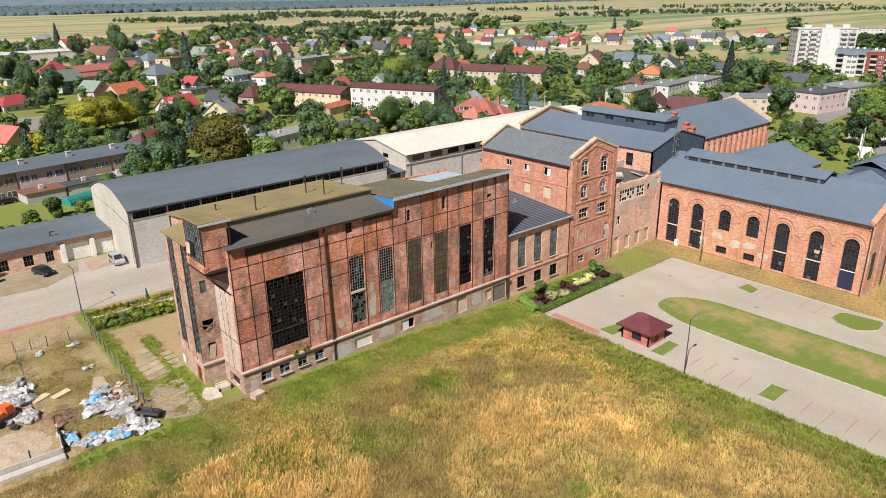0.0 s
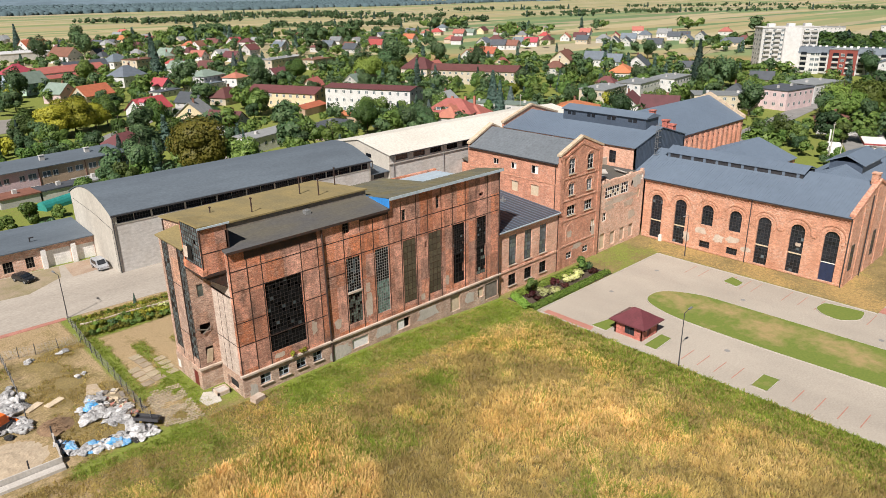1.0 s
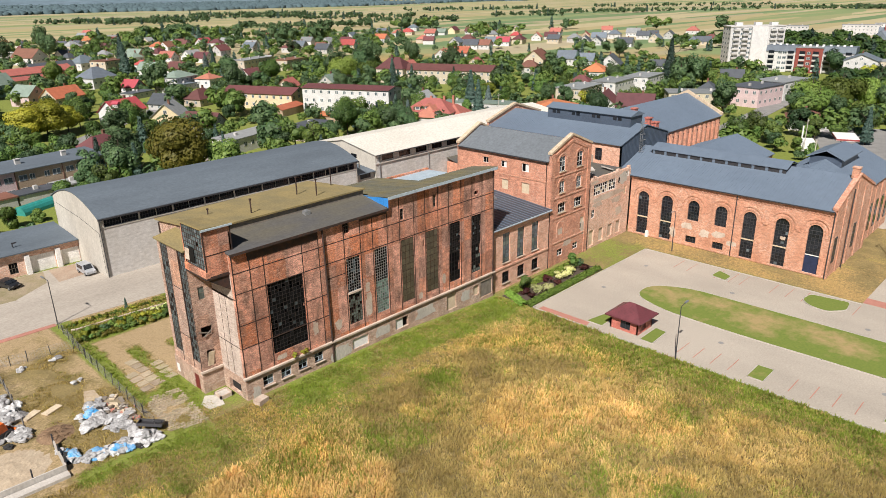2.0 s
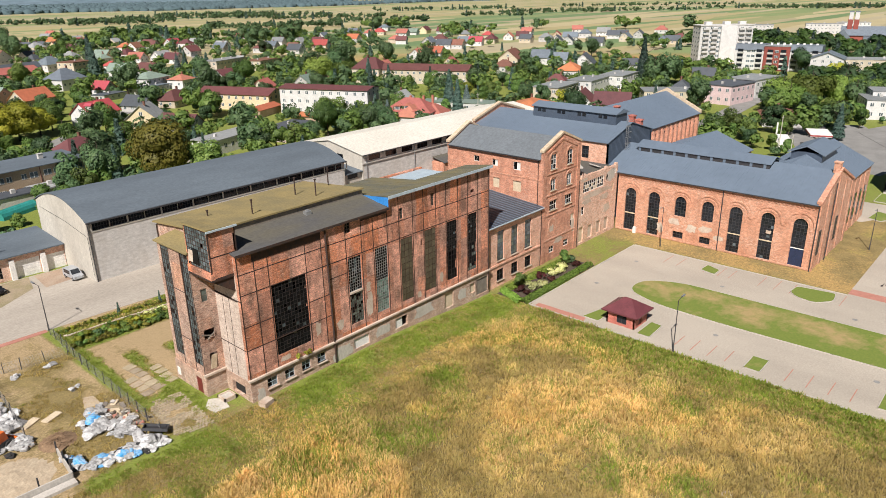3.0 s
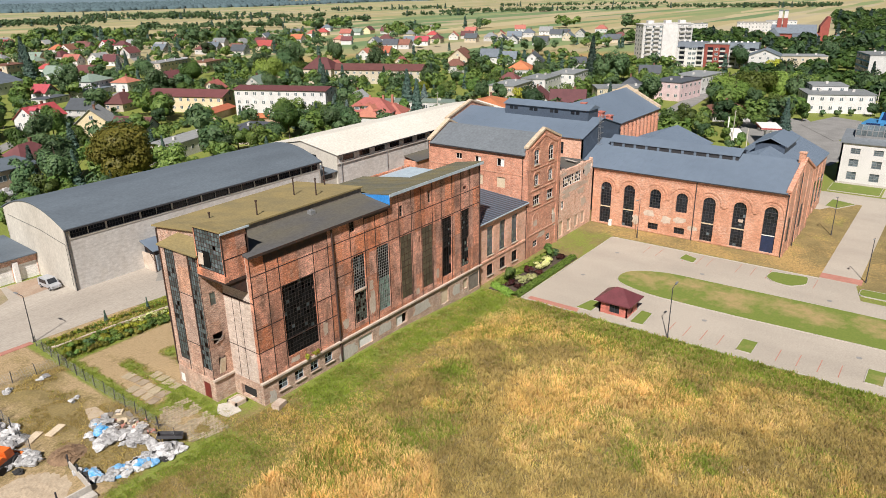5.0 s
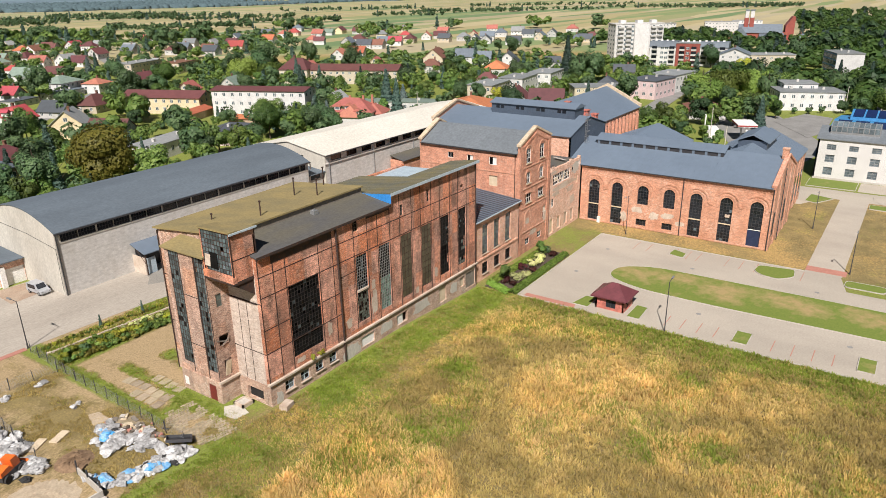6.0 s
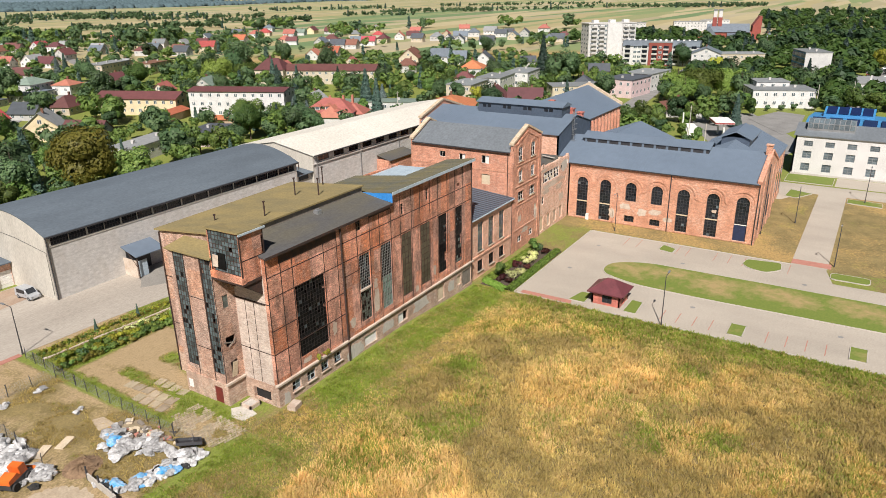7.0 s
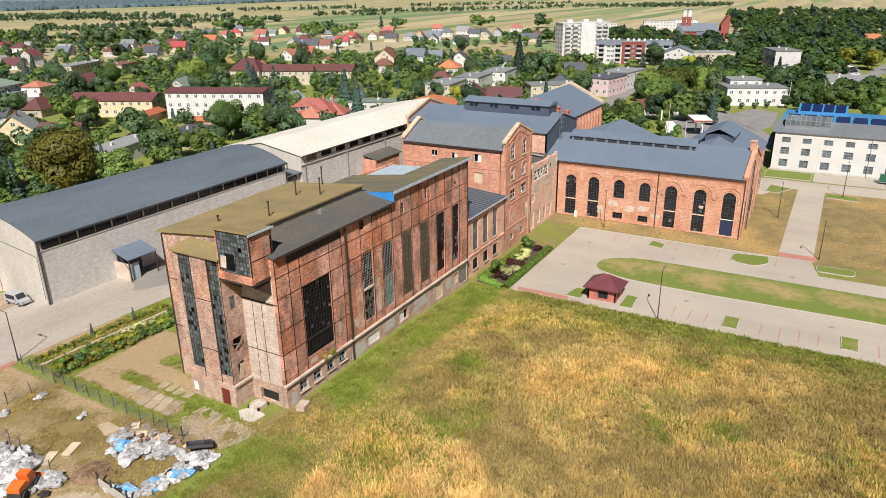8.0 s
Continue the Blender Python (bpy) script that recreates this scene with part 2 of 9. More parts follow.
M["bark"] = surf("bark", (0.09, 0.065, 0.045), (0.05, 0.038, 0.028), 3.0, 14.0, 0.95, bump=0.03)
M["car_white"] = surf("white_car_paint", (0.75, 0.76, 0.77), (0.72, 0.73, 0.74), 1.0, 9.0, 0.25, 0.0, 0.0)
M["car_black"] = surf("black_car_paint", (0.02, 0.022, 0.026), (0.018, 0.02, 0.024), 1.0, 9.0, 0.22, 0.0, 0.0)
M["car_red"] = surf("red_car_paint", (0.4, 0.03, 0.025), (0.38, 0.03, 0.024), 1.0, 9.0, 0.25, 0.0, 0.0)
M["green_paint"] = surf("green_trailer_tarp", (0.02, 0.11, 0.06), (0.016, 0.09, 0.05), 1.0, 9.0, 0.5)
M["leaf"] = foliage("green_leaves", (0.078, 0.142, 0.034), (0.172, 0.245, 0.058))
M["leaf_dark"] = foliage("dark_green_leaves", (0.052, 0.102, 0.044), (0.112, 0.172, 0.072))
M["leaf_gold"] = foliage("yellow_green_leaves", (0.24, 0.27, 0.03), (0.42, 0.40, 0.05))
M["leaf_lime"] = foliage("willow_leaves", (0.12, 0.185, 0.035), (0.22, 0.295, 0.065))
M["leaf_rust"] = foliage("rust_green_leaves", (0.125, 0.13, 0.022), (0.25, 0.225, 0.042))
M["needles"] = foliage("blue_green_needles", (0.05, 0.10, 0.075), (0.105, 0.16, 0.125))
M["needles_pale"] = foliage("silvery_blue_needles", (0.085, 0.125, 0.12), (0.17, 0.22, 0.20))
M["flower"] = foliage("cream_blossom", (0.74, 0.72, 0.40), (0.50, 0.56, 0.18))
M["hedge"] = foliage("clipped_hedge_leaves", (0.13, 0.215, 0.035), (0.26, 0.36, 0.065))
M["shrub_red"] = foliage("dark_red_shrub", (0.06, 0.018, 0.018), (0.10, 0.03, 0.025))
M["white_wall"] = surf("white_office_render", (0.60, 0.59, 0.575), (0.54, 0.53, 0.515), 0.3, 5.0, 0.85)
M["blue_hall"] = surf("bright_blue_cladding", (0.055, 0.23, 0.46), (0.045, 0.2, 0.40), 0.5, 5.0, 0.5)
M["solar"] = surf("navy_solar_glass", (0.012, 0.025, 0.09), (0.01, 0.02, 0.07), 0.5, 5.0, 0.15)
for k_, c_ in dict(red=(0.37, 0.06, 0.07), orange=(0.44, 0.15, 0.07), maroon=(0.13, 0.045, 0.045), dark=(0.075, 0.085, 0.10), slate=(0.14, 0.17, 0.20), grey=(0.22, 0.235, 0.24), pale=(0.30, 0.31, 0.31), snow=(0.58, 0.58, 0.57), teal=(0.20, 0.26, 0.215), coral=(0.42, 0.15, 0.11), brown=(0.20, 0.09, 0.06)).items():
    M["tile_" + k_] = surf(k_ + "_roof_tiles", c_, tuple(v * 0.8 for v in c_), 0.5, 4.0, 0.7, rand=0.18)
for k_, c_ in dict(white=(0.60, 0.595, 0.585), cream=(0.52, 0.45, 0.34), yellow=(0.68, 0.57, 0.37), beige=(0.55, 0.48, 0.38), pink=(0.60, 0.46, 0.46), grey=(0.48, 0.47, 0.45), tan=(0.42, 0.31, 0.22), mint=(0.40, 0.55, 0.45), blue=(0.45, 0.55, 0.68), red=(0.27, 0.07, 0.055)).items():
    M["house_" + k_] = surf(k_ + "_house_wall", c_, tuple(v * 0.85 for v in c_), 0.4, 5.0, 0.9, rand=0.12)
M["teal_film"] = surf("teal_plastic_film", (0.03, 0.22, 0.19), (0.04, 0.28, 0.26), 0.8, 5.0, 0.35)
# distance haze is mixed into these two base colours as blue
M["canopy"] = surf("haze_blue_canopy", (0.075, 0.118, 0.132), (0.058, 0.095, 0.108), 0.004, 0.03, 0.9, bump=0.0)
M["ridge"] = surf("haze_blue_ridge", (0.13, 0.185, 0.225), (0.105, 0.155, 0.19), 0.003, 0.02, 0.9, bump=0.0)
M["brush"] = surf("brown_brushwood", (0.26, 0.17, 0.10), (0.16, 0.10, 0.06), 1.5, 8.0, 0.95, bump=0.08)
M["soil"] = surf("bare_dirt", (0.30, 0.24, 0.165), (0.22, 0.19, 0.10), 0.35, 5.0, 0.95, bump=0.03)
M["red_soil"] = surf("reddish_dusty_pavers", (0.36, 0.28, 0.21), (0.30, 0.21, 0.15), 0.4, 5.0, 0.95)
# near-black base colour stands in for the shade inside rooms
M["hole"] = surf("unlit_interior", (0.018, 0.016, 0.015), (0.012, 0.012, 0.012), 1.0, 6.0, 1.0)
M["old_sett"] = surf("worn_sett", (0.36, 0.30, 0.21), (0.28, 0.23, 0.15), 1.0, 6.0, 0.95, rand=0.2)
M["plaster_end"] = brickwork("stained_pale_render", (0.56, 0.475, 0.405), (0.50, 0.385, 0.315), (0.53, 0.46, 0.40), (0.60, 0.53, 0.47), (0.26, 0.19, 0.15), 1.0, 0.4, 41.0, 0.24)
M["car_silver"] = surf("silver_car_paint", (0.46, 0.48, 0.51), (0.42, 0.44, 0.47), 1.0, 9.0, 0.3, 0.3, 0.0)
M["pane_jade"] = glassy("jade_wired_glass", (0.16, 0.27, 0.23), 0.3, 0.4)
M["sand"] = surf("pale_sand", (0.44, 0.36, 0.26), (0.38, 0.30, 0.21), 0.5, 5.0, 0.95, bump=0.03)

# ---- mesh tools ----
ORIGIN = {}
Z = Vector((0, 0, 1))
rng = random.Random(7)


def thing(name, at, label, category, group="", yaw=0.0, local=False):
    """An Empty at the base of a thing; parts are given in world places, or in its own when local."""
    ob = new(name)
    ob.matrix_basis = pose(*at, 0, 0, yaw)
    ob.empty_display_size = 0.5
    ORIGIN[ob.name] = Vector((0, 0, 0)) if local else Vector(at)
    return tagged(ob, label, category, group)


def mesh_of(name, bm, mat, shift=None):
    me = bpy.data.meshes.new(name)
    if shift:
        bmesh.ops.translate(bm, vec=shift, verts=bm.verts)
    bm.to_mesh(me)
    bm.free()
    me.materials.append(mat)
    return me


def part(name, bm, mat, parent, label=""):
    o = ORIGIN[parent.name]
    ob = new(name, mesh_of(name, bm, mat, -o))
    ob.parent = parent
    ORIGIN[ob.name] = o
    return tagged(ob, label)


def piece(name, me, parent, m):
    """One of many alike pieces, on shared mesh data, at the world pose m."""
    ob = new(name, me)
    ob.parent = parent
    ob.matrix_basis = Matrix.Translation(-ORIGIN[parent.name]) @ m
    return ob


def solo(name, bm, mat, at, label="", category="", group="", kind=""):
    ob = new(name, mesh_of(name, bm, mat, -Vector(at)))
    ob.location = at
    return tagged(ob, label, category, group, kind)


def B():
    return bmesh.new()


def bx(bm, x0, x1, y0, y1, z0, z1):
    v = [bm.verts.new(p) for p in ((x0, y0, z0), (x1, y0, z0), (x1, y1, z0), (x0, y1, z0), (x0, y0, z1), (x1, y0, z1), (x1, y1, z1), (x0, y1, z1))]
    for f in ((3, 2, 1, 0), (4, 5, 6, 7), (0, 1, 5, 4), (1, 2, 6, 5), (2, 3, 7, 6), (3, 0, 4, 7)):
        bm.faces.new([v[i] for i in f])
    return bm


def box(*a):
    return bx(B(), *a)


def obx(bm, m, sx, sy, sz):
    """A box of that size round the pose m."""
    n = len(bm.verts)
    bx(bm, -sx / 2, sx / 2, -sy / 2, sy / 2, -sz / 2, sz / 2)
    bm.verts.ensure_lookup_table()
    for v in bm.verts[n:]:
        v.co = m @ v.co
    return bm


def ext(bm, pts, vec):
    """A prism: the polygon pts pushed along vec."""
    vec = Vector(vec)
    a = [bm.verts.new(Vector(p)) for p in pts]
    b = [bm.verts.new(Vector(p) + vec) for p in pts]
    n = len(a)
    bm.faces.new(a[::-1])
    bm.faces.new(b)
    for i in range(n):
        bm.faces.new((a[i], a[(i + 1) % n], b[(i + 1) % n], b[i]))
    return bm


def tube(bm, p, q, r, r2=None, n=8):
    p, q = Vector(p), Vector(q)
    m = (q - p).to_track_quat("Z", "Y").to_matrix().to_4x4()
    m.translation = (p + q) / 2
    bmesh.ops.create_cone(bm, cap_ends=True, segments=n, radius1=r, radius2=r if r2 is None else r2, depth=(q - p).length, matrix=m)
    return bm


def wall(bm, o, u, length, z0, z1, thick, holes=()):
    """An upright wall from o along u, its outer side on the right of u; holes (a, z, b, z, arched) go through it."""
    u = Vector(u).normalized()
    n = u.cross(Z)
    o = Vector((o[0], o[1], 0))
    us = sorted({0.0, length, *[h[0] for h in holes], *[h[2] for h in holes]})
    vs = sorted({z0, z1, *[h[1] for h in holes], *[h[3] for h in holes]})
    P = lambda a, v, d: o + u * a + Z * v - n * d
    for d in (0.0, thick):
        cache = {}
        for i in range(len(us) - 1):
            for j in range(len(vs) - 1):
                ca, cv = (us[i] + us[i + 1]) / 2, (vs[j] + vs[j + 1]) / 2
                if any(h[0] < ca < h[2] and h[1] < cv < h[3] for h in holes):
                    continue
                q = []
                for a, v in ((us[i], vs[j]), (us[i + 1], vs[j]), (us[i + 1], vs[j + 1]), (us[i], vs[j + 1])):
                    if (a, v) not in cache:
                        cache[(a, v)] = bm.verts.new(P(a, v, d))
                    q.append(cache[(a, v)])
                bm.faces.new(q if d == 0 else q[::-1])
    quad = lambda *ps: bm.faces.new([bm.verts.new(p) for p in ps])
    for a, v, b, w in ((0, z0, length, z0), (length, z0, length, z1), (length, z1, 0, z1), (0, z1, 0, z0)):
        quad(P(a, v, thick), P(b, w, thick), P(b, w, 0), P(a, v, 0))
    for h in holes:
        a, v, b, w = h[:4]
        loop = [(a, v), (b, v)]
        if len(h) > 4 and h[4]:
            r, c = (b - a) / 2, (a + b) / 2
            s = w - r
            arc = [(c + r * math.cos(t), s + r * math.sin(t)) for t in [math.pi * k / 12 for k in range(13)]]
            for k in range(12):
                (x1, y1), (x2, y2) = arc[k], arc[k + 1]
                for d in (0.0, thick):
                    q = [P(x1, y1, d), P(x1, w, d), P(x2, w, d), P(x2, y2, d)]
                    if abs(y1 - w) < 1e-6:
                        q.pop(1)
                    if abs(y2 - w) < 1e-6:
                        q.pop(-1)
                    if len(q) > 2:
                        quad(*q)
            loop += arc
        else:
            loop += [(b, w), (a, w)]
        for k in range(len(loop)):
            (x1, y1), (x2, y2) = loop[k], loop[(k + 1) % len(loop)]
            quad(P(x1, y1, 0), P(x1, y1, thick), P(x2, y2, thick), P(x2, y2, 0))
    bmesh.ops.remove_doubles(bm, verts=bm.verts, dist=0.0005)
    return bm


PANES = {}


def pane_mesh(w, h, mat):
    key = (round(w, 2), round(h, 2), mat.name)
    if key not in PANES:
        PANES[key] = mesh_of("pane", box(-w / 2, w / 2, -0.006, 0.006, -h / 2, h / 2), mat)
    return PANES[key]


def window(parent, o, u, a, v, b, w, nx, ny, sash, glass, inset=0.2, bar=0.05, arched=False, gone=0.0, name="window", label="", pieces=True, sill=None, mix=None, rows=None):
    """A window in a wall's hole: frame with bars, and its panes, of which some may be gone or of another glass."""
    u = Vector(u).normalized()
    n = u.cross(Z)
    base = Vector((o[0], o[1], 0)) - n * inset
    turn = Matrix((u, -n, Z)).transposed().to_4x4()

    def at(x, y, d=0.0):
        m = turn.copy()
        m.translation = base + u * x + Z * y + n * d
        return m
    bm = B()
    top = w
    if arched:
        r, c = (b - a) / 2, (a + b) / 2
        top = w - r
        arc = [(c + r * math.cos(t), top + r * math.sin(t)) for t in [math.pi * k / 12 for k in range(13)]]
        for k in range(12):
            (x1, y1), (x2, y2) = arc[k], arc[k + 1]
            m = at((x1 + x2) / 2, (y1 + y2) / 2) @ pose(0, 0, 0, 0, -math.degrees(math.atan2(y2 - y1, x2 - x1)), 0)
            obx(bm, m, math.hypot(x2 - x1, y2 - y1) + 0.02, 0.08, 2 * bar)
        for i in range(1, nx):
            x = a + (b - a) * i / nx
            hh = math.sqrt(max(r * r - (x - c) ** 2, 0))
            obx(bm, at(x, top + hh / 2), bar, 0.05, hh)
    for i in range(nx + 1):
        obx(bm, at(a + (b - a) * i / nx, (v + top) / 2), bar * (2 if i in (0, nx) else 1), 0.08 if i in (0, nx) else 0.05, top - v)
    for j in range(ny + 1):
        if j == ny and not arched or j == 0 or j < ny:
            obx(bm, at((a + b) / 2, v + (top - v) * j / ny), b - a, 0.08 if j in (0, ny) else 0.05, bar * (2 if j in (0, ny) else 1))
    if arched:
        obx(bm, at((a + b) / 2, top), b - a, 0.07, bar * 2)
    win = part(name, bm, sash, parent, label)
    pw, ph = (b - a) / nx, (top - v) / ny
    if pieces:
        for i in range(nx):
            for j in range(ny):
                if rng.random() < gone:
                    continue
                g = glass
                if mix and rng.random() < mix[1]:
                    g = mix[0]
                if rows and j >= rows[0]:
                    g = rows[1]
                m = at(a + pw * (i + 0.5), v + ph * (j + 0.5), -0.01) @ pose(0, 0, 0, rng.uniform(-1.5, 1.5), 0, rng.uniform(-1.5, 1.5))
                piece("pane", pane_mesh(pw - 0.01, ph - 0.01, g), win, m)
    else:
        part("pane", obx(B(), at((a + b) / 2, (v + top) / 2, -0.01), b - a, 0.012, top - v), glass, win)
    if arched:
        pts = [base + u * x + Z * y - n * 0.02 for x, y in arc]
        part("pane", ext(B(), pts, n * 0.012), glass, win)
    if sill:
        part("sill", obx(B(), at((a + b) / 2, v - 0.06, 0.1 + inset * 0.5), b - a + 0.24, inset + 0.2, 0.12), sill, win)
    return win


def arch_ring(bm, o, u, c, spring, r0, r1, proud, legs=0.0, steps=16):
    """A moulded arch band on a wall's face, with straight legs below the spring line."""
    u = Vector(u).normalized()
    n = u.cross(Z)
    o = Vector((o[0], o[1], 0))
    P = lambda x, y: o + u * x + Z * y - n * 0.01
    ts = [math.pi * k / steps for k in range(steps + 1)]
    arc = lambda r, seq: [P(c + r * math.cos(t), spring + r * math.sin(t)) for t in seq]
    outer, inner = arc(r1, ts), arc(r0, ts[::-1])
    if legs:
        outer = [P(c + r1, spring - legs), *outer, P(c - r1, spring - legs)]
        inner = [P(c - r0, spring - legs), *inner, P(c + r0, spring - legs)]
    return ext(bm, outer + inner, n * (proud + 0.01))


def patch(parent, o, u, c, z, w, h, mat, label="", proud=0.012, seed=0):
    """A ragged skin of plaster left on a wall's face."""
    r = random.Random(seed * 31 + 5)
    u = Vector(u).normalized()
    n = u.cross(Z)
    o = Vector((o[0], o[1], 0))
    k = 16
    pts = []
    for i in range(k):
        t = 2 * math.pi * i / k
        f = r.uniform(0.6, 1.0)
        pts.append(o + u * (c + w / 2 * math.copysign(abs(math.cos(t)) ** 0.6, math.cos(t)) * f) + Z * (z + h / 2 * math.copysign(abs(math.sin(t)) ** 0.6, math.sin(t)) * f) - n * 0.01)
    return part("plaster_patch", ext(B(), pts, n * (proud + 0.01)), mat, parent, label)


def ribs(bm, p, q, up, pitch, w=0.04, h=0.05):
    """Standing seams from the line p-q along up."""
    p, q, up = Vector(p), Vector(q), Vector(up)
    d = q - p
    k = max(1, int(d.length / pitch))
    e = d.normalized()
    nrm = e.cross(up).normalized()
    if nrm.z < 0:
        nrm = -nrm
    for i in range(k + 1):
        s = p + d * (i / k)
        ext(bm, [s - e * w / 2, s + e * w / 2, s + e * w / 2 + nrm * h, s - e * w / 2 + nrm * h], up)
    return bm


def slab(bm, pts, t):
    """A sheet with thickness t under the polygon pts."""
    return ext(bm, [Vector(p) - Vector((0, 0, t)) for p in pts], (0, 0, t))


def ring(bm, pts, width, z0, z1):
    """A low border along the closed outline pts (plan)."""
    n = len(pts)
    for i in range(n):
        p, q = Vector((*pts[i], 0)), Vector((*pts[(i + 1) % n], 0))
        e = (q - p).normalized()
        s = Vector((-e.y, e.x, 0)) * width / 2
        o = e * (width / 2 if (q - p).length > 1.2 else width * 0.1)
        ext(bm, [p - s + Z * z0 - o, q - s + Z * z0 + o, q + s + Z * z0 + o, p + s + Z * z0 - o], (0, 0, z1 - z0))
    return bm


def smooth(a, b, x):
    t = min(max((x - a) / (b - a), 0.0), 1.0)
    return t * t * (3 - 2 * t)


def ground_z(x, y):
    return 0.25 - 1.27 * smooth(50, 77, x)

# ---- ground: one sheet to the horizon ----
def cuts(lo, hi, step, reach):
    out, s = list(np.arange(lo, hi + 0.01, step)), step
    for sign, edge in ((-1, lo), (1, hi)):
        s, p = step, edge
        while abs(p) < reach:
            s *= 1.16
            p += sign * s
            out.append(p)
    return np.array(sorted(out))


def field_cover(x, y):
    """How green, straw-dry and bare the ground is at a place."""
    n1 = noise.noise(Vector((x * 0.045, y * 0.045, 3.1)))
    n2 = noise.noise(Vector((x * 0.16, y * 0.16, 7.7)))
    n3 = noise.noise(Vector((x * 0.55, y * 0.55, 1.7)))
    blob = lambda cx, cy, r: smooth(1.15, 0.45, math.hypot(x - cx, y - cy) / r + 0.35 * n2 + 0.2 * n3)
    lush = max(blob(37, 53.5, 4.5), blob(48.5, 59, 3.6), 0.8 * blob(45, 34, 3.0), 0.8 * blob(48.5, 27, 3.0), 0.7 * blob(63, 33, 2.5))
    brown = max(blob(50.5, 33.2, 4.6), 0.7 * blob(34.5, 45, 5.5), 0.8 * blob(57, 16, 8.0), 0.7 * blob(49, 14, 6.0), 0.8 * blob(57.5, 57, 6.5), 0.7 * blob(64, 51.5, 5.0), 0.6 * blob(40, 63, 6.0))
    gold = max(blob(25, 57, 9), blob(27, 50, 7.5), blob(22, 62, 5), blob(60, 37, 8), 0.7 * blob(51, 46, 7), blob(63, 24, 8))
    green = 0.35 + 0.4 * n1 + 0.4 * n2 + 0.34 * lush - 0.15 * brown
    dry = 0.58 + 0.6 * n1 + 0.75 * n2 + 0.35 * n3 + 0.52 * gold - 0.7 * lush - 0.65 * brown
    bare = 0.45 * brown + 0.9 * max(blob(50.0, 23.4, 1.2), blob(66, 51, 0.9))
    strip = smooth(63.8, 67.6, y + 1.6 * n2 + 0.8 * n3) * smooth(24, 36, x)
    green, dry = max(green, strip * (0.8 + 0.35 * n2 + 0.25 * n3)), dry * (1 - 0.8 * strip)
    edge = smooth(67, 74.5, x + 0.8 * n2)
    green, dry = green + (0.75 - green) * 0.7 * edge * (1 - strip), dry * (1 - 0.75 * edge)
    if x > 75:
        green, dry = 0.6 + 0.35 * n2 + 0.2 * n3 - 0.22 * smooth(110, 116, x) - 0.2 * smooth(119, 124, x), 0.25 + 0.4 * n2 + 0.32 * smooth(110, 116, x)
    if x < 20 and y > 66:
        sandy = smooth(12, 9, x) * smooth(85, 82, y)
        dusty = smooth(102.5, 104.5, y)
        bare = 0.52 + 0.65 * n2 + 0.4 * n3 + 0.5 * sandy + 0.3 * dusty
        green, dry = 0.3 + 0.5 * n2 - 0.3 * sandy - 0.2 * dusty, 0.36 + 0.4 * n1 + 0.2 * n3
    east = smooth(54, 68, x) * smooth(54, 36, y) if x < 76 else 0.0
    green, dry = green + 0.16 * east, dry * (1 - 0.4 * east)
    mid = smooth(44, 56, y) * (1 - strip) * (1 - edge)
    dry = dry * (1 - 0.45 * mid * (1 - smooth(46, 60, x)) * (1 - gold))
    if 20 <= x < 46 and y > 74:
        row = max(smooth(1.7, 0.8, abs(x - 22.9 - 0.03 * (y - 90) + 0.5 * n3)) * smooth(83, 84.5, y), smooth(2.0, 1.1, abs(x - 27.6 + 0.5 * n3)) * smooth(84, 86, y))
        row = max(row, smooth(27.5, 29, x) * smooth(91, 93.5, y + n2) * (1 - smooth(2.0, 1.0, math.hypot(x - 30.8, y - 94.2))), smooth(95.5, 98, y) * smooth(22.5, 24.5, x + n2) * (0.75 + n2))
        row = min(max(row, 0.8 * smooth(3.0, 1.8, math.hypot(x - 21.6, (y - 77.5) * 0.6))), 1)
        green, dry, bare = 0.9 + 0.3 * n2 + 0.15 * n3 - 0.7 * row, 0.1 + 0.5 * row + 0.2 * n3, 1.05 * row + 0.35 * n3 * row
    if 20 < x < 43 and 102.8 < y < 111.7:
        green, dry, bare = 0.75 + 0.4 * n2, 0.15 + 0.3 * n3 + 0.3 * smooth(107, 109, y), 0.35 * smooth(106.5, 108, y) + 0.2 * n3
    if 15 < x < 31 and 62 < y < 76:
        bare = max(bare * 0.5, 0.12 + 0.45 * n2)
        green, dry = 0.5 + 0.4 * n2, 0.3 + 0.4 * n1
    edge_ = smooth(69.6, 71.0, y + n2) * smooth(74.2, 73.2, y) * smooth(8, 10, x) * smooth(26, 20, x)
    if edge_ > 0:
        green, dry, bare = green + (0.85 + 0.3 * n2 - green) * edge_, dry * (1 - 0.7 * edge_), bare * (1 - edge_)
    if y > 95 and x > 36 or y > 113 or x > 125:
        straw = max([smooth(1.15, 0.7, math.hypot(x - a, y - b) / r) for a, b, r in ((400, 440, 42), (450, 448, 40), (488, 372, 46), (521, 313, 52), (494, 249, 50), (470, 205, 40), (698, 275, 70), (344, 424, 20), (600, 440, 60))]) if x > 200 else 0.0
        green, dry, bare = 0.8 + 0.3 * n1 - 0.35 * straw, 0.12 + 0.35 * n1 + 0.2 * n2 + 0.7 * straw, 0.05
    if 112 < x < 166 and y < 66:
        green, dry, bare = 0.34 + 0.35 * n2 + 0.25 * n3, 0.56 + 0.35 * n1 + 0.35 * n2, 0.15
    return [min(max(c, 0), 1) for c in (green, dry, bare)]


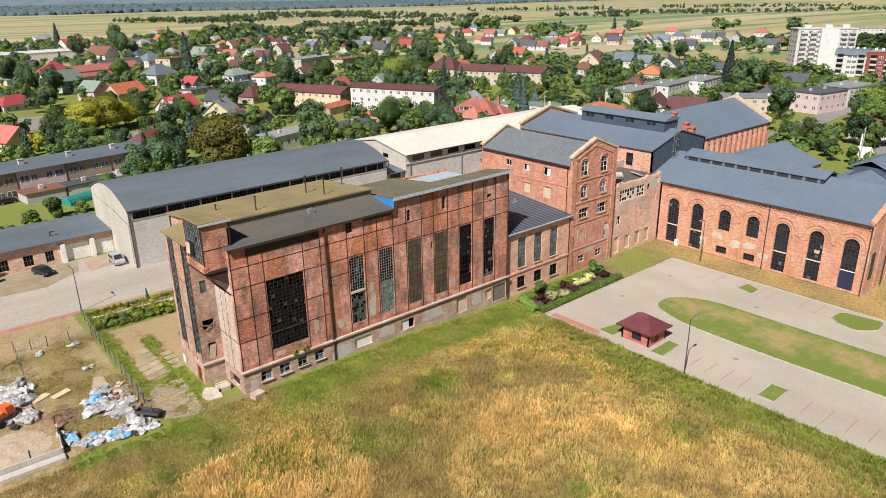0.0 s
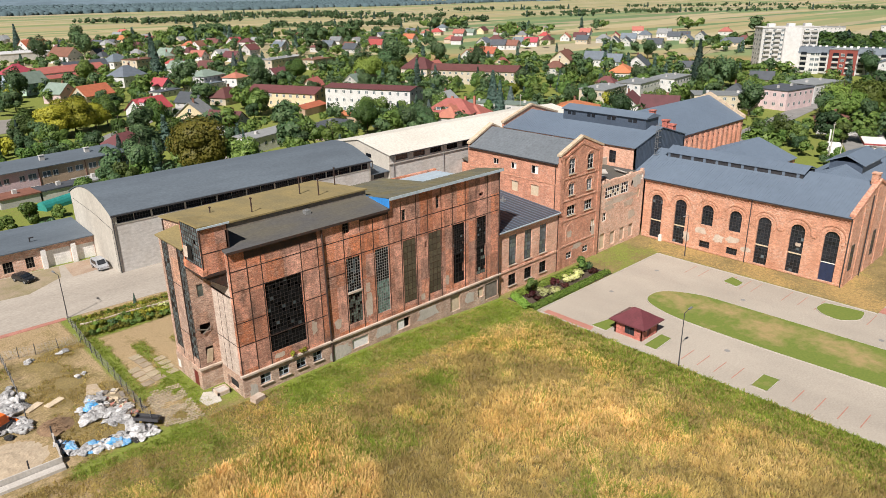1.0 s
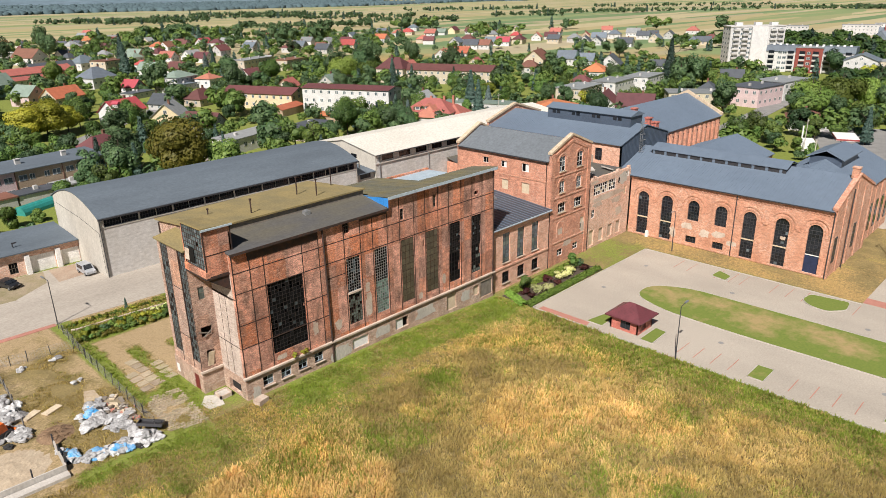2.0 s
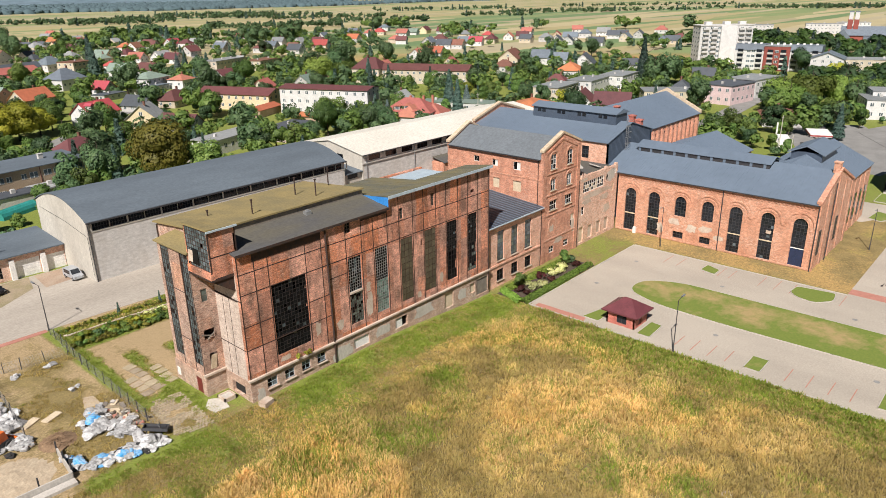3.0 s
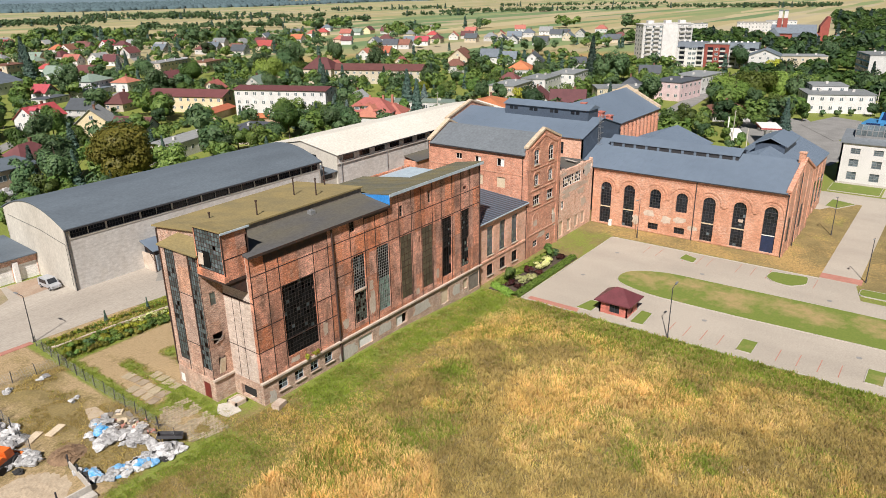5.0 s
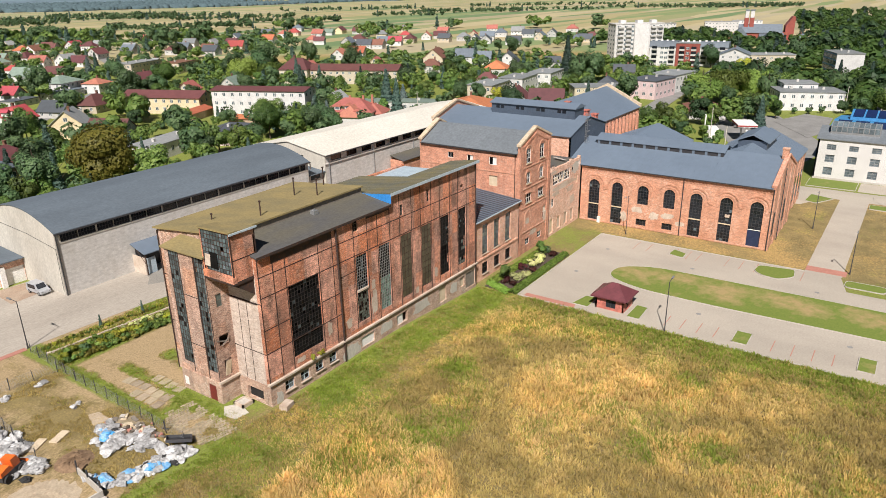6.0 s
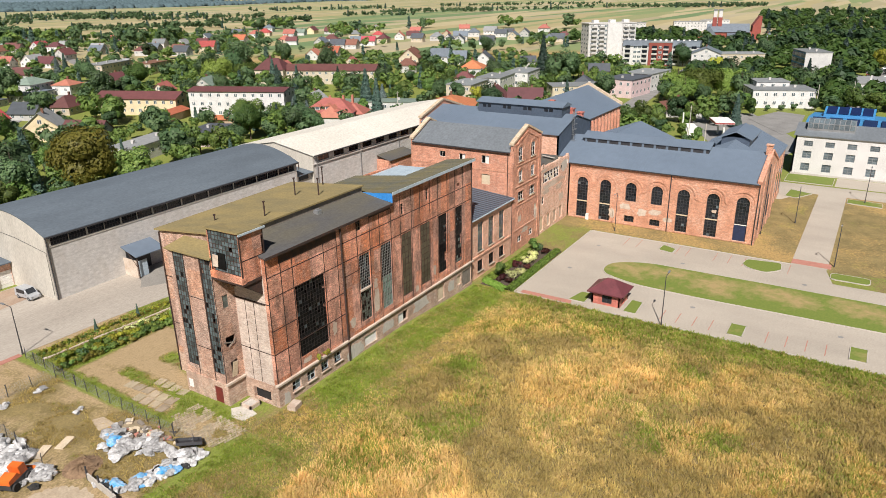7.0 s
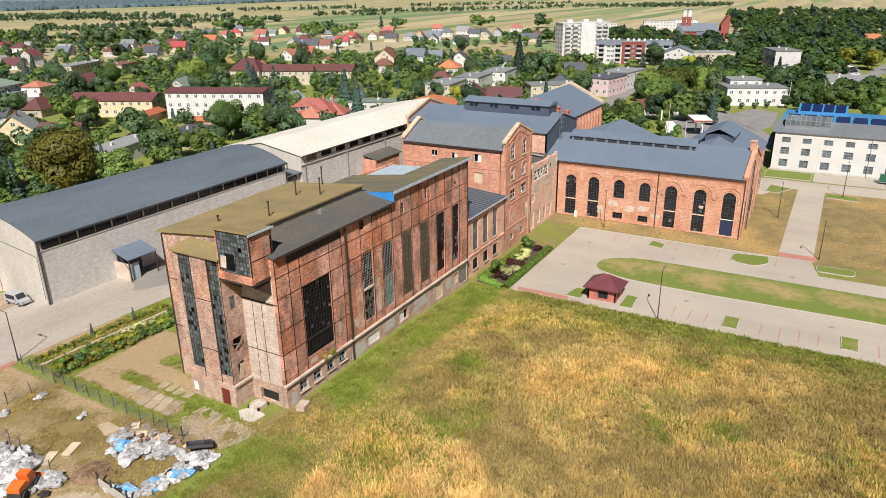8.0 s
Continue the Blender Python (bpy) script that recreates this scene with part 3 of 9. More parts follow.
gx, gy = cuts(-2, 130, 1.0, 9000), cuts(6, 128, 1.0, 9000)
verts = [(x, y, ground_z(x, y) - 0.03) for y in gy for x in gx]
nx = len(gx)
faces = [(j * nx + i, j * nx + i + 1, (j + 1) * nx + i + 1, (j + 1) * nx + i) for j in range(len(gy) - 1) for i in range(nx - 1)]
me = bpy.data.meshes.new("ground")
me.from_pydata(verts, [], faces)
att = me.color_attributes.new("cover", "FLOAT_COLOR", "POINT")
att.data.foreach_set("color", np.array([[*field_cover(v[0], v[1]), 1.0] for v in verts], dtype=np.float32).ravel())

m, nt, bs, p = start("meadow_and_fields", 0.95)
cov = nt.nodes.new("ShaderNodeAttribute")
cov.attribute_name = "cover"
cs = nd(nt, "SeparateColor", Color=cov.outputs["Color"])
fine, mid = noise_tex(nt, p, 2.2, 6.0), noise_tex(nt, p, 0.35, 5.0)
col = mixc(nt, ramp(nt, mid, 0.35, 0.65), (0.17, 0.13, 0.05), (0.25, 0.19, 0.075))
jit = maths(nt, "MULTIPLY", maths(nt, "SUBTRACT", fine, 0.5), 1.1)
col = mixc(nt, ramp(nt, maths(nt, "ADD", cs.outputs[0], jit), 0.42, 0.75), col, mixc(nt, fine, (0.125, 0.163, 0.022), (0.22, 0.252, 0.044)))
col = mixc(nt, ramp(nt, maths(nt, "ADD", cs.outputs[1], jit), 0.5, 0.85), col, mixc(nt, fine, (0.29, 0.185, 0.062), (0.47, 0.315, 0.12)))
col = mixc(nt, ramp(nt, maths(nt, "ADD", cs.outputs[2], jit), 0.5, 0.9), col, mixc(nt, fine, (0.265, 0.188, 0.098), (0.425, 0.318, 0.178)))
tuft = noise_tex(nt, p, 5.0, 5.0)
tv = nd(nt, "MapRange", Value=tuft, From_Min=0.32, From_Max=0.68, To_Min=0.62, To_Max=1.25).outputs[0]
col = mixc(nt, 1.0, col, nd(nt, "CombineColor", Red=tv, Green=tv, Blue=tv).outputs[0], "MULTIPLY")
# far fields: long strips of stubble, straw and green crops
rot = nd(nt, "Mapping", Vector=p)
rot.inputs["Rotation"].default_value = (0, 0, radians(34))
rot.inputs["Scale"].default_value = (1 / 420, 1 / 30, 0)
cell = nd(nt, "TexVoronoi", Vector=rot.outputs[0], Scale=1.0, Randomness=0.75)
cr = nt.nodes.new("ShaderNodeValToRGB")
nt.links.new(nd(nt, "SeparateColor", Color=cell.outputs["Color"]).outputs[0], cr.inputs[0])
cr.color_ramp.interpolation = "CONSTANT"
for pos_, c_ in ((0.0, (0.34, 0.29, 0.15)), (0.25, (0.40, 0.34, 0.20)), (0.42, (0.25, 0.26, 0.12)), (0.55, (0.19, 0.24, 0.10)), (0.68, (0.32, 0.28, 0.17)), (0.82, (0.13, 0.20, 0.085)), (0.9, (0.37, 0.32, 0.21))):
    e = cr.color_ramp.elements[0] if pos_ == 0 else cr.color_ramp.elements.new(pos_)
    e.color = rgb(c_)
cr.color_ramp.elements.remove(cr.color_ramp.elements[-1])
away = nt.nodes.new("ShaderNodeVectorMath")
nt.links.new(p, away.inputs[0])
away.operation = "LENGTH"
wob = maths(nt, "ADD", away.outputs["Value"], maths(nt, "MULTIPLY", noise_tex(nt, p, 0.006, 2.0), 260.0))
farcol = mixc(nt, 1.0, cr.outputs[0], mixc(nt, noise_tex(nt, p, 0.03, 4.0), (0.8, 0.8, 0.8), (1.15, 1.15, 1.1)), "MULTIPLY")
col = mixc(nt, ramp(nt, wob, 640, 700), col, farcol)
finish(nt, bs, col, fine, 0.15)
me.materials.append(m)
tagged(new("ground", me), "dry straw meadow, mown green verge and far strip fields", "ground", kind="structure")

LOT = -1.0


def flat(name, pts, z, t, mat, label, cat, kind="structure"):
    return solo(name, slab(B(), [(x, y, z) for x, y in pts], t), mat, (pts[0][0], pts[0][1], z), label, cat, kind=kind)


# parking lot, paths and roads
flat("pavement", [(76, 64.6), (76, -60), (105.5, -60), (105.5, 20), (111.8, 21.5), (111.8, 64.9), (77.5, 65.1)], LOT, 0.3, M["paving"], "pale beige block-paved parking lot", "pavement")
flat("pavement", [(111.8, 21.3), (163.5, 21.3), (163.5, 27.2), (111.8, 27.2)], LOT - 0.004, 0.3, M["paving"], "pale block-paved path across the lawn", "pavement")
flat("road", [(163.5, -60), (172.5, -60), (171.5, 60), (155, 60), (155, 34.5), (163.5, 30)], LOT - 0.008, 0.3, M["paving"], "pale paved service road in front of the white offices", "road")
flat("pavement", [(172.5, -60), (182, -60), (182, 24.5), (173, 24.5)], LOT - 0.012, 0.3, M["paving"], "pale paved forecourt", "pavement")
flat("road", [(-120, 117.5), (-30, 113.6), (20, 112.9), (34, 112.4), (46, 111.2), (46.5, 93), (120, 91), (120, 125.9), (33.5, 125.9), (33.6, 137.5), (-10, 139.5), (-10, 129.5), (-120, 134)], 0.27, 0.3, M["road"], "worn pale dusty yard road behind the ruined works", "road")
flat("road", [(43.5, 118.5), (52, 113.5), (60, 105), (120, 98), (120, 125.8), (47, 125.8), (45.5, 121)], 0.276, 0.1, M["road_dark"], "darker worn asphalt patch of the yard", "road")
flat("forecourt", [(9.8, 128.2), (19, 127.2), (25.2, 131.5), (26.5, 137.6), (8, 138.3)], 0.276, 0.1, M["soil"], "bare brown dirt forecourt of the garages", "ground")
flat("forecourt", [(26.8, 130.2), (33.2, 131.0), (33.4, 137.2), (27.4, 137.6)], 0.276, 0.1, M["red_soil"], "faded reddish paved garage forecourt", "ground")
flat("road", [(-40, 114.6), (20.5, 113.3), (20.5, 112.3), (-40, 113.1)], 0.276, 0.1, M["red_paver"], "faded red paver edge of the yard road", "kerb")
flat("pavement", [(76.01, 64), (76.01, 55.0), (77.5, 55.4), (77.4, 64)], LOT + 0.004, 0.1, M["red_paver"], "red paver strip on the lot's edge", "pavement")
flat("pavement", [(112.5, 20.8), (115, 20.8), (115, 27.2), (112.5, 27.2)], LOT + 0.004, 0.1, M["red_paver"], "red paver band across the path", "pavement")


def rounded(pts, r, steps=5):
    out = []
    n = len(pts)
    for i in range(n):
        a, b, c = (Vector((*pts[k % n], 0)) for k in (i - 1, i, i + 1))
        rr = min(r, (a - b).length * 0.49, (c - b).length * 0.49)
        s, e = b + (a - b).normalized() * rr, b + (c - b).normalized() * rr
        for k in range(steps + 1):
            t = k / steps
            q = s * (1 - t) ** 2 + b * 2 * t * (1 - t) + e * t * t
            out.append((q.x, q.y))
    return out


def island(pts, r, label):
    """A raised lawn island with a concrete kerb."""
    pts = rounded(pts, r)
    t = thing("traffic_island", (pts[0][0], pts[0][1], LOT), label, "island", "lawn islands in the parking lot")
    part("lawn", slab(B(), [(x, y, LOT + 0.1) for x, y in pts], 0.15), M["lawn"], t)
    part("kerb", ring(B(), pts, 0.11, LOT - 0.05, LOT + 0.12), M["kerb"], t, "pale concrete kerb")


m2, nt, bs, p = start("island_lawn", 0.95)
fine, mid, rough_ = noise_tex(nt, p, 3.0, 6.0), noise_tex(nt, p, 0.18, 4.0), noise_tex(nt, p, 0.8, 6.0)
col = mixc(nt, fine, (0.085, 0.135, 0.018), (0.185, 0.218, 0.038))
worn = ramp(nt, maths(nt, "ABSOLUTE", maths(nt, "SUBTRACT", nd(nt, "SeparateXYZ", Vector=p).outputs[0], 95.6)), 5.0, 0.5)
dryness = maths(nt, "ADD", maths(nt, "ADD", mid, maths(nt, "MULTIPLY", rough_, 0.7)), maths(nt, "MULTIPLY", worn, 0.3))
col = mixc(nt, ramp(nt, dryness, 0.93, 1.3), col, mixc(nt, fine, (0.26, 0.19, 0.075), (0.37, 0.28, 0.13)))
finish(nt, bs, col, fine, 0.05)
M["lawn"] = m2

island([(89, 20), (88.4, 38), (88.8, 49.5), (91.3, 55.6), (96.5, 55.6), (99.6, 50), (100.0, 24), (99.4, -40), (90.5, -40)], 6.0, "long lawn island with sun-bleached turf")
island([(106.7, 47.0), (109.2, 47.0), (110.4, 49.6), (107.4, 49.8)], 0.5, "small green lawn island")
island([(105.8, 33.2), (107.4, 34.7), (110.4, 34.4), (111.2, 28.6), (107.6, 28.2), (105.2, 30.4)], 0.9, "small green lawn island with an angled end")
island([(107.6, 14.6), (110.6, 14.6), (110.6, 20.6), (107.6, 20.6)], 1.0, "small sun-bleached lawn island")
island([(77.8, 29.6), (81.7, 29.6), (81.7, 31.7), (77.8, 31.7)], 0.2, "small square lawn island between parking bays")
island([(78.3, 14.0), (82.4, 14.0), (82.4, 16.1), (78.3, 16.1)], 0.2, "small square lawn island between parking bays")
island([(77.6, 53.3), (81.6, 53.3), (81.4, 55.2), (77.6, 56.0)], 0.3, "small lawn patch beside the brick kiosk")
island([(77.6, 45.0), (82.2, 45.2), (82.4, 47.0), (77.6, 47.0)], 0.3, "small lawn patch beside the brick kiosk")
island([(157.5, 31.5), (163.0, 28.5), (165, 33.5), (158.5, 34)], 0.4, "narrow lawn strip beside the service road")
island([(157.8, 14), (161.5, 14), (162.0, 21), (158.5, 21)], 0.4, "narrow lawn strip beside the service road")
island([(173.2, 25), (181.5, 25), (181.5, 36), (173.2, 36)], 0.3, "parched lawn in front of the white offices")

line = mesh_of("bay_line", box(0, 3.7, -0.06, 0.06, 0, 0.004), M["red_paver"])
marks = thing("bay_lines", (77.7, 26.5, LOT + 0.004), "faded red parking bay lines on pale paving", "road marking")
for y in (41.3, 39.0, 36.6, 34.2, 26.5, 23.95, 21.4, 18.95, 11.5, 9.0, 6.5, 4.0):
    piece("line", line, marks, pose(77.8, y, LOT + 0.004))
line2 = mesh_of("bay_line", box(0, 4.6, -0.05, 0.05, 0, 0.004), M["red_paver"])
marks2 = thing("bay_lines", (106, 40, LOT + 0.004), "worn parking bay lines along the arched hall", "road marking")
for k in range(13):
    if k not in (2, 6):
        piece("line", line2, marks2, pose(106.6, 56.5 - 2.5 * k + (0.6 if k > 4 else 0), LOT + 0.004))
kb = B()
ring(kb, [(75.95, 64.7), (75.95, -60), (76.05, -60), (76.05, 64.7)], 0.14, LOT - 0.1, LOT + 0.06)
solo("kerb", kb, M["kerb"], (76, 30, LOT), "pale concrete edging of the parking lot", "kerb", kind="structure")
solo("kerb", box(111.8, 111.95, 27.2, 64.8, LOT - 0.1, LOT + 0.09), M["kerb"], (111.8, 50, LOT), "pale concrete edging of the parking lot", "kerb", kind="structure")
solo("kerb", box(76, 111.8, 64.9, 65.05, LOT - 0.1, LOT + 0.09), M["kerb"], (90, 65, LOT), "pale concrete edging of the parking lot", "kerb", kind="structure")

for x, y in ((84.5, 38.0), (102.5, 44.0), (85.0, 17.5), (104, 60.5), (90.5, 61.0), (102.8, 24)):
    solo("manhole_cover", tube(B(), (x, y, LOT - 0.02), (x, y, LOT + 0.012), 0.38, n=16), M["asphalt"], (x, y, LOT), "dark round drain cover in the paving", "drain cover", "drain covers")

# ---- the ruined brick power house ----
FY, EX = 72.72, 29.35            # its long front and its end face
XP, YN = (1, 0, 0), (0, -1, 0)   # along the fronts that face -y, along those that face -x
ph = thing("power_house", (29.35, 72.72, -0.5), "tall derelict red-brown brick power house with broken windows", "factory building")
tall = [(45.5, 47.8), (50.3, 52.6), (55.2, 57.6), (60.1, 62.5), (65.0, 67.4), (70.0, 72.2)]
holes = [(33.6, 4.9, 38.7, 14.2)] + [(a, 4.5, b, 14.05) for a, b in tall]
small = [(45.4, 17.5, 46.3, 19.0), (55.2, 17.0, 55.9, 18.6), (61.6, 17.4, 62.3, 19.3), (59.4, 12.0, 59.8, 13.0), (70.6, 17.3, 71.5, 17.9)]
L = [h for h in holes + small if h[0] < 52.7]
R = [h for h in holes + small if h[0] > 52.7]
shift = lambda hs, x: [(h[0] - x, h[1], h[2] - x, h[3]) for h in hs]
part("wall", wall(B(), (EX, FY), XP, 52.75 - EX, 3.2, 19.35, 0.5, shift(L, EX)), M["brick_old"], ph)
part("wall", wall(B(), (52.75, FY), XP, 75.2 - 52.75, 3.2, 20.7, 0.5, shift(R, 52.75)), M["brick_old"], ph)
low = [(31.6, 1.2, 33.1, 2.5), (34.2, 1.2, 35.7, 2.5), (36.8, 1.3, 38.2, 2.6), (39.3, 1.3, 40.7, 2.6), (45.6, 0.7, 48.4, 2.2), (53.5, 0.7, 56.0, 2.3), (64.2, 0.0, 66.3, 2.6), (70.3, 0.5, 71.6, 2.2), (72.0, -0.4, 74.9, 2.4)]
part("plinth", wall(B(), (EX - 0.06, FY - 0.08), XP, 75.3 - EX, -1.6, 3.15, 0.6, shift(low, EX - 0.06)), M["brick_plinth"], ph, "pale crumbling plastered plinth")
part("belt_course", box(EX - 0.3, 75.4, FY - 0.34, FY + 0.1, 3.15, 3.38), M["plaster"], ph, "weathered pale belt course")
for a, v, b, w in low[:4]:
    window(ph, (0, FY - 0.08), XP, a, v, b, w, 2, 2, M["fascia"], M["pane_blue"], inset=0.25, bar=0.07, sill=M["plaster"], mix=(M["pane_dark"], 0.4), label="small basement window with a flaking grey-blue frame")
part("boarding", box(45.6, 48.4, FY + 0.1, FY + 0.16, 0.7, 2.2), M["white_paint"], ph, "whitewashed boarding over a basement opening")
part("boarding", box(53.5, 55.0, FY + 0.1, FY + 0.16, 0.7, 2.3), M["white_paint"], ph, "whitewashed boarding over a basement opening")
part("infill", box(55.0, 56.0, FY + 0.35, FY + 0.4, 0.7, 2.3), M["pane_dark"], ph)
part("door", box(64.2, 66.3, FY + 0.15, FY + 0.23, 0.0, 2.6), M["board_pale"], ph, "weathered yellowish plank door")
part("door", box(70.3, 71.6, FY + 0.15, FY + 0.23, 0.5, 2.2), M["board_pale"], ph)
gate = part("gate", box(72.0, 74.9, FY + 0.1, FY + 0.18, -0.4, 2.4), M["wood_grey"], ph, "grey plank double gate")
for k in range(10):
    part("board", box(72.05 + 0.285 * k, 72.3 + 0.285 * k, FY + 0.07, FY + 0.1, -0.35, 2.35), M["wood_grey"], gate)
# the great black window and the six tall ones
window(ph, (0, FY), XP, *holes[0], 10, 19, M["steel_black"], M["pane_dark"], inset=0.12, bar=0.045, gone=0.12, mix=(M["pane_slate"], 0.05), label="huge sooty multi-pane steel window with missing panes")
window(ph, (0, FY), XP, tall[0][0], 9.2, tall[0][1], 14.05, 6, 12, M["galv"], M["pane_dark"], inset=0.15, bar=0.045, gone=0.06, mix=(M["pane_blue"], 0.2), label="upper half of a tall steel window with dusty panes")
part("lintel", box(tall[0][0], tall[0][1], FY - 0.08, FY + 0.4, 8.95, 9.2), M["plaster"], ph, "pale concrete lintel")
window(ph, (0, FY), XP, tall[0][0], 4.5, tall[0][1], 8.95, 6, 11, M["steel_dark"], M["pane_green"], inset=0.15, bar=0.035, gone=0.06, mix=(M["pane_dark"], 0.25), label="lower half of a tall steel window with broken panes")
window(ph, (0, FY), XP, tall[1][0], 4.5, tall[1][1], 14.05, 6, 24, M["galv"], M["pane_jade"], inset=0.08, bar=0.06, mix=(M["pane_green"], 0.3), rows=(12, M["pane_dark"]), label="tall window with jade panes below and dark panes above")
for k in (2, 3):
    window(ph, (0, FY), XP, tall[k][0], 4.5, tall[k][1], 14.05, 3, 10, M["steel_dark"], M["pane_olive"], inset=0.06, bar=0.06, label="tall window blinded with dirty olive sheeting")
window(ph, (0, FY), XP, tall[4][0], 9.4, tall[4][1], 14.05, 6, 12, M["steel_black"], M["pane_dark"], inset=0.15, bar=0.045, gone=0.2, mix=(M["pane_blue"], 0.12), label="tall black steel window with broken panes")
window(ph, (0, FY), XP, tall[4][0], 4.5, tall[4][1], 9.2, 4, 6, M["steel_black"], M["pane_dark"], inset=0.2, bar=0.05, gone=0.5, mix=(M["white_paint"], 0.08), label="half-empty tall window frame")
window(ph, (0, FY), XP, tall[5][0], 9.4, tall[5][1], 14.05, 6, 12, M["steel_black"], M["pane_dark"], inset=0.15, bar=0.045, gone=0.25, mix=(M["pane_blue"], 0.12), label="tall black steel window with broken panes")
window(ph, (0, FY), XP, tall[5][0], 4.5, tall[5][1], 9.2, 4, 8, M["steel_black"], M["pane_green"], inset=0.2, bar=0.05, gone=0.35, mix=(M["pane_dark"], 0.5), label="half-empty tall window frame")
for h in small[:3]:
    window(ph, (0, FY), XP, *h, 2, 3, M["wood_grey"], M["pane_dark"], inset=0.2, bar=0.05, gone=0.3, label="small broken attic window")
# added near-black floor and panel keep the interior dark behind the openings
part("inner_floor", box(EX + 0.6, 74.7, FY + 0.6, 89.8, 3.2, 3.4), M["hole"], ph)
part("inner_wall", box(EX + 0.6, 74.7, FY + 2.4, FY + 2.6, 3.4, 18.2), M["hole"], ph, "near-black backing panel that keeps the interior dark")
# steel frame lines let into the brick
fr = M["steel_dark"]
for z, a, b in ((7.2, EX, 42.2), (14.25, EX, 75.2), (16.8, EX, 75.2), (10.2, EX, 33.5), (10.2, 38.8, 42.2), (12.2, 42.2, 45.3)):
    part("beam", box(a, b, FY - 0.015, FY + 0.05, z - 0.06, z + 0.06), fr, ph, "rust-dark steel beam let into the brick")
posts = [EX + 0.08, 31.6, 33.45, 38.85, 41.3, 45.3, 48.0, 50.1, 52.75, 55.0, 57.75, 59.95, 62.6, 64.85, 67.55, 69.85, 72.35, 75.1]
for x in posts:
    part("post", box(x - 0.06, x + 0.06, FY - 0.02, FY + 0.05, 3.4, 19.3 if x < 52.8 else 20.6), fr, ph, "rust-dark steel post let into the brick")
part("downpipe", tube(B(), (42.3, FY - 0.16, 0.0), (42.0, FY - 0.16, 19.2), 0.13), fr, ph, "rusty dark downpipe")
part("downpipe", tube(B(), (75.0, FY - 0.14, 0.0), (75.0, FY - 0.14, 20.4), 0.08), fr, ph)

# end face, stair tower and oriel
SX = 26.65
part("wall", ext(B(), [(EX, 78.1, 3.0), (EX, 90.4, 3.0), (EX, 90.4, 19.6), (EX, 78.1, 21.0)], (0.5, 0, 0)), M["brick_end"], ph, "bleached pale brick end wall")
part("wall", ext(B(), [(EX, FY + 0.5, 3.0), (EX, 78.1, 3.0), (EX, 78.1, 20.2), (EX, FY + 0.5, 19.3)], (0.5, 0, 0)), M["plaster_end"], ph, "pale stained render of the end wall")
# dark strips along the wall face below the eaves
part("soffit_board", box(31.4, 41.2, FY - 0.05, FY + 0.02, 17.95, 19.1), M["steel_dark"], ph, "dark strip on the wall under the eaves")
part("soffit_board", box(48.0, 52.7, FY - 0.04, FY + 0.02, 18.6, 19.1), M["steel_dark"], ph, "dark strip on the wall under the eaves")
part("plinth", wall(B(), (EX - 0.05, 90.4), YN, 90.4 - FY - 0.6, -1.6, 3.0, 0.55, [(13.6, 0.5, 16.4, 2.0)]), M["brick_plinth"], ph)
# near-black panel set behind the cellar opening as its shade
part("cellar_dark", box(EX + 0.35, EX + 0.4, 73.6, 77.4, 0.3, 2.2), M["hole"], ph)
part("ledge", box(EX - 0.12, EX, 73.3, 78.0, 13.5, 13.62), M["steel_dark"], ph)
part("slit_window", box(EX - 0.03, EX + 0.05, 73.9, 77.3, 15.3, 16.2), M["pane_slate"], ph, "narrow dark slit window under the oriel")
part("slit_frame", ring(B(), [(EX - 0.02, 73.8), (EX + 0.04, 73.8), (EX + 0.04, 77.4), (EX - 0.02, 77.4)], 0.08, 15.2, 15.3), M["steel_dark"], ph)
for y_ in (75.2, 76.6):
    part("post", box(EX - 0.015, EX + 0.05, y_ - 0.04, y_ + 0.04, 3.0, 13.5), M["steel_dark"], ph)
part("wall", wall(B(), (74.65, 87.2), (-1, 0, 0), 74.6 - 53.0, -1.6, 18.6, 0.5), M["brick_old"], ph)
part("wall", wall(B(), (53.0, 90.3), (-1, 0, 0), 53.0 - EX - 0.55, -1.6, 19.75, 0.5), M["brick_old"], ph)
part("wall", wall(B(), (53.5, 87.0), (0, 1, 0), 3.3, -1.6, 19.75, 0.45), M["brick_old"], ph)
# second added panel, black in colour so the rooms look unlit
part("inner_wall", box(EX + 0.6, 74.6, FY + 1.6, FY + 1.75, 3.4, 19.2), M["hole"], ph, "near-black backing panel close behind the front windows")
part("wall", wall(B(), (75.2, FY + 0.5), (0, 1, 0), 87.2 - FY - 0.5, -1.6, 18.2, 0.5), M["brick_old"], ph)
strip = [(82.9, 84.7), (78.45, 80.1)]
part("wall", wall(B(), (SX, 85.4), YN, 7.2, 3.1, 19.2, 0.4, [(85.4 - b, 4.3, 85.4 - a, 18.8) for a, b in strip]), M["brick_end"], ph, "bleached brick face of the stair tower")
part("plinth", wall(B(), (SX - 0.12, 85.5), YN, 7.4, -1.6, 3.1, 0.5, [(5.0, 0.0, 6.4, 2.4)]), M["brick_plinth"], ph)
part("wall", wall(B(), (SX + 0.4, 78.2), XP, EX - SX - 0.4, 3.1, 19.2, 0.4, [(0.5, 12.6, 1.3, 14.2), (0.2, 7.7, 1.6, 9.0), (0.5, 3.6, 1.5, 5.8)]), M["brick_end"], ph)
part("plinth", wall(B(), (SX + 0.4, 78.1), XP, EX - SX - 0.45, -1.6, 3.1, 0.4), M["brick_plinth"], ph)
part("ledge", box(SX - 0.3, EX, 77.85, 78.15, 3.05, 3.3), M["plaster"], ph)
part("wall", wall(B(), (EX, 85.4), (-1, 0, 0), EX - SX - 0.45, -1.6, 19.2, 0.4), M["brick_end"], ph)
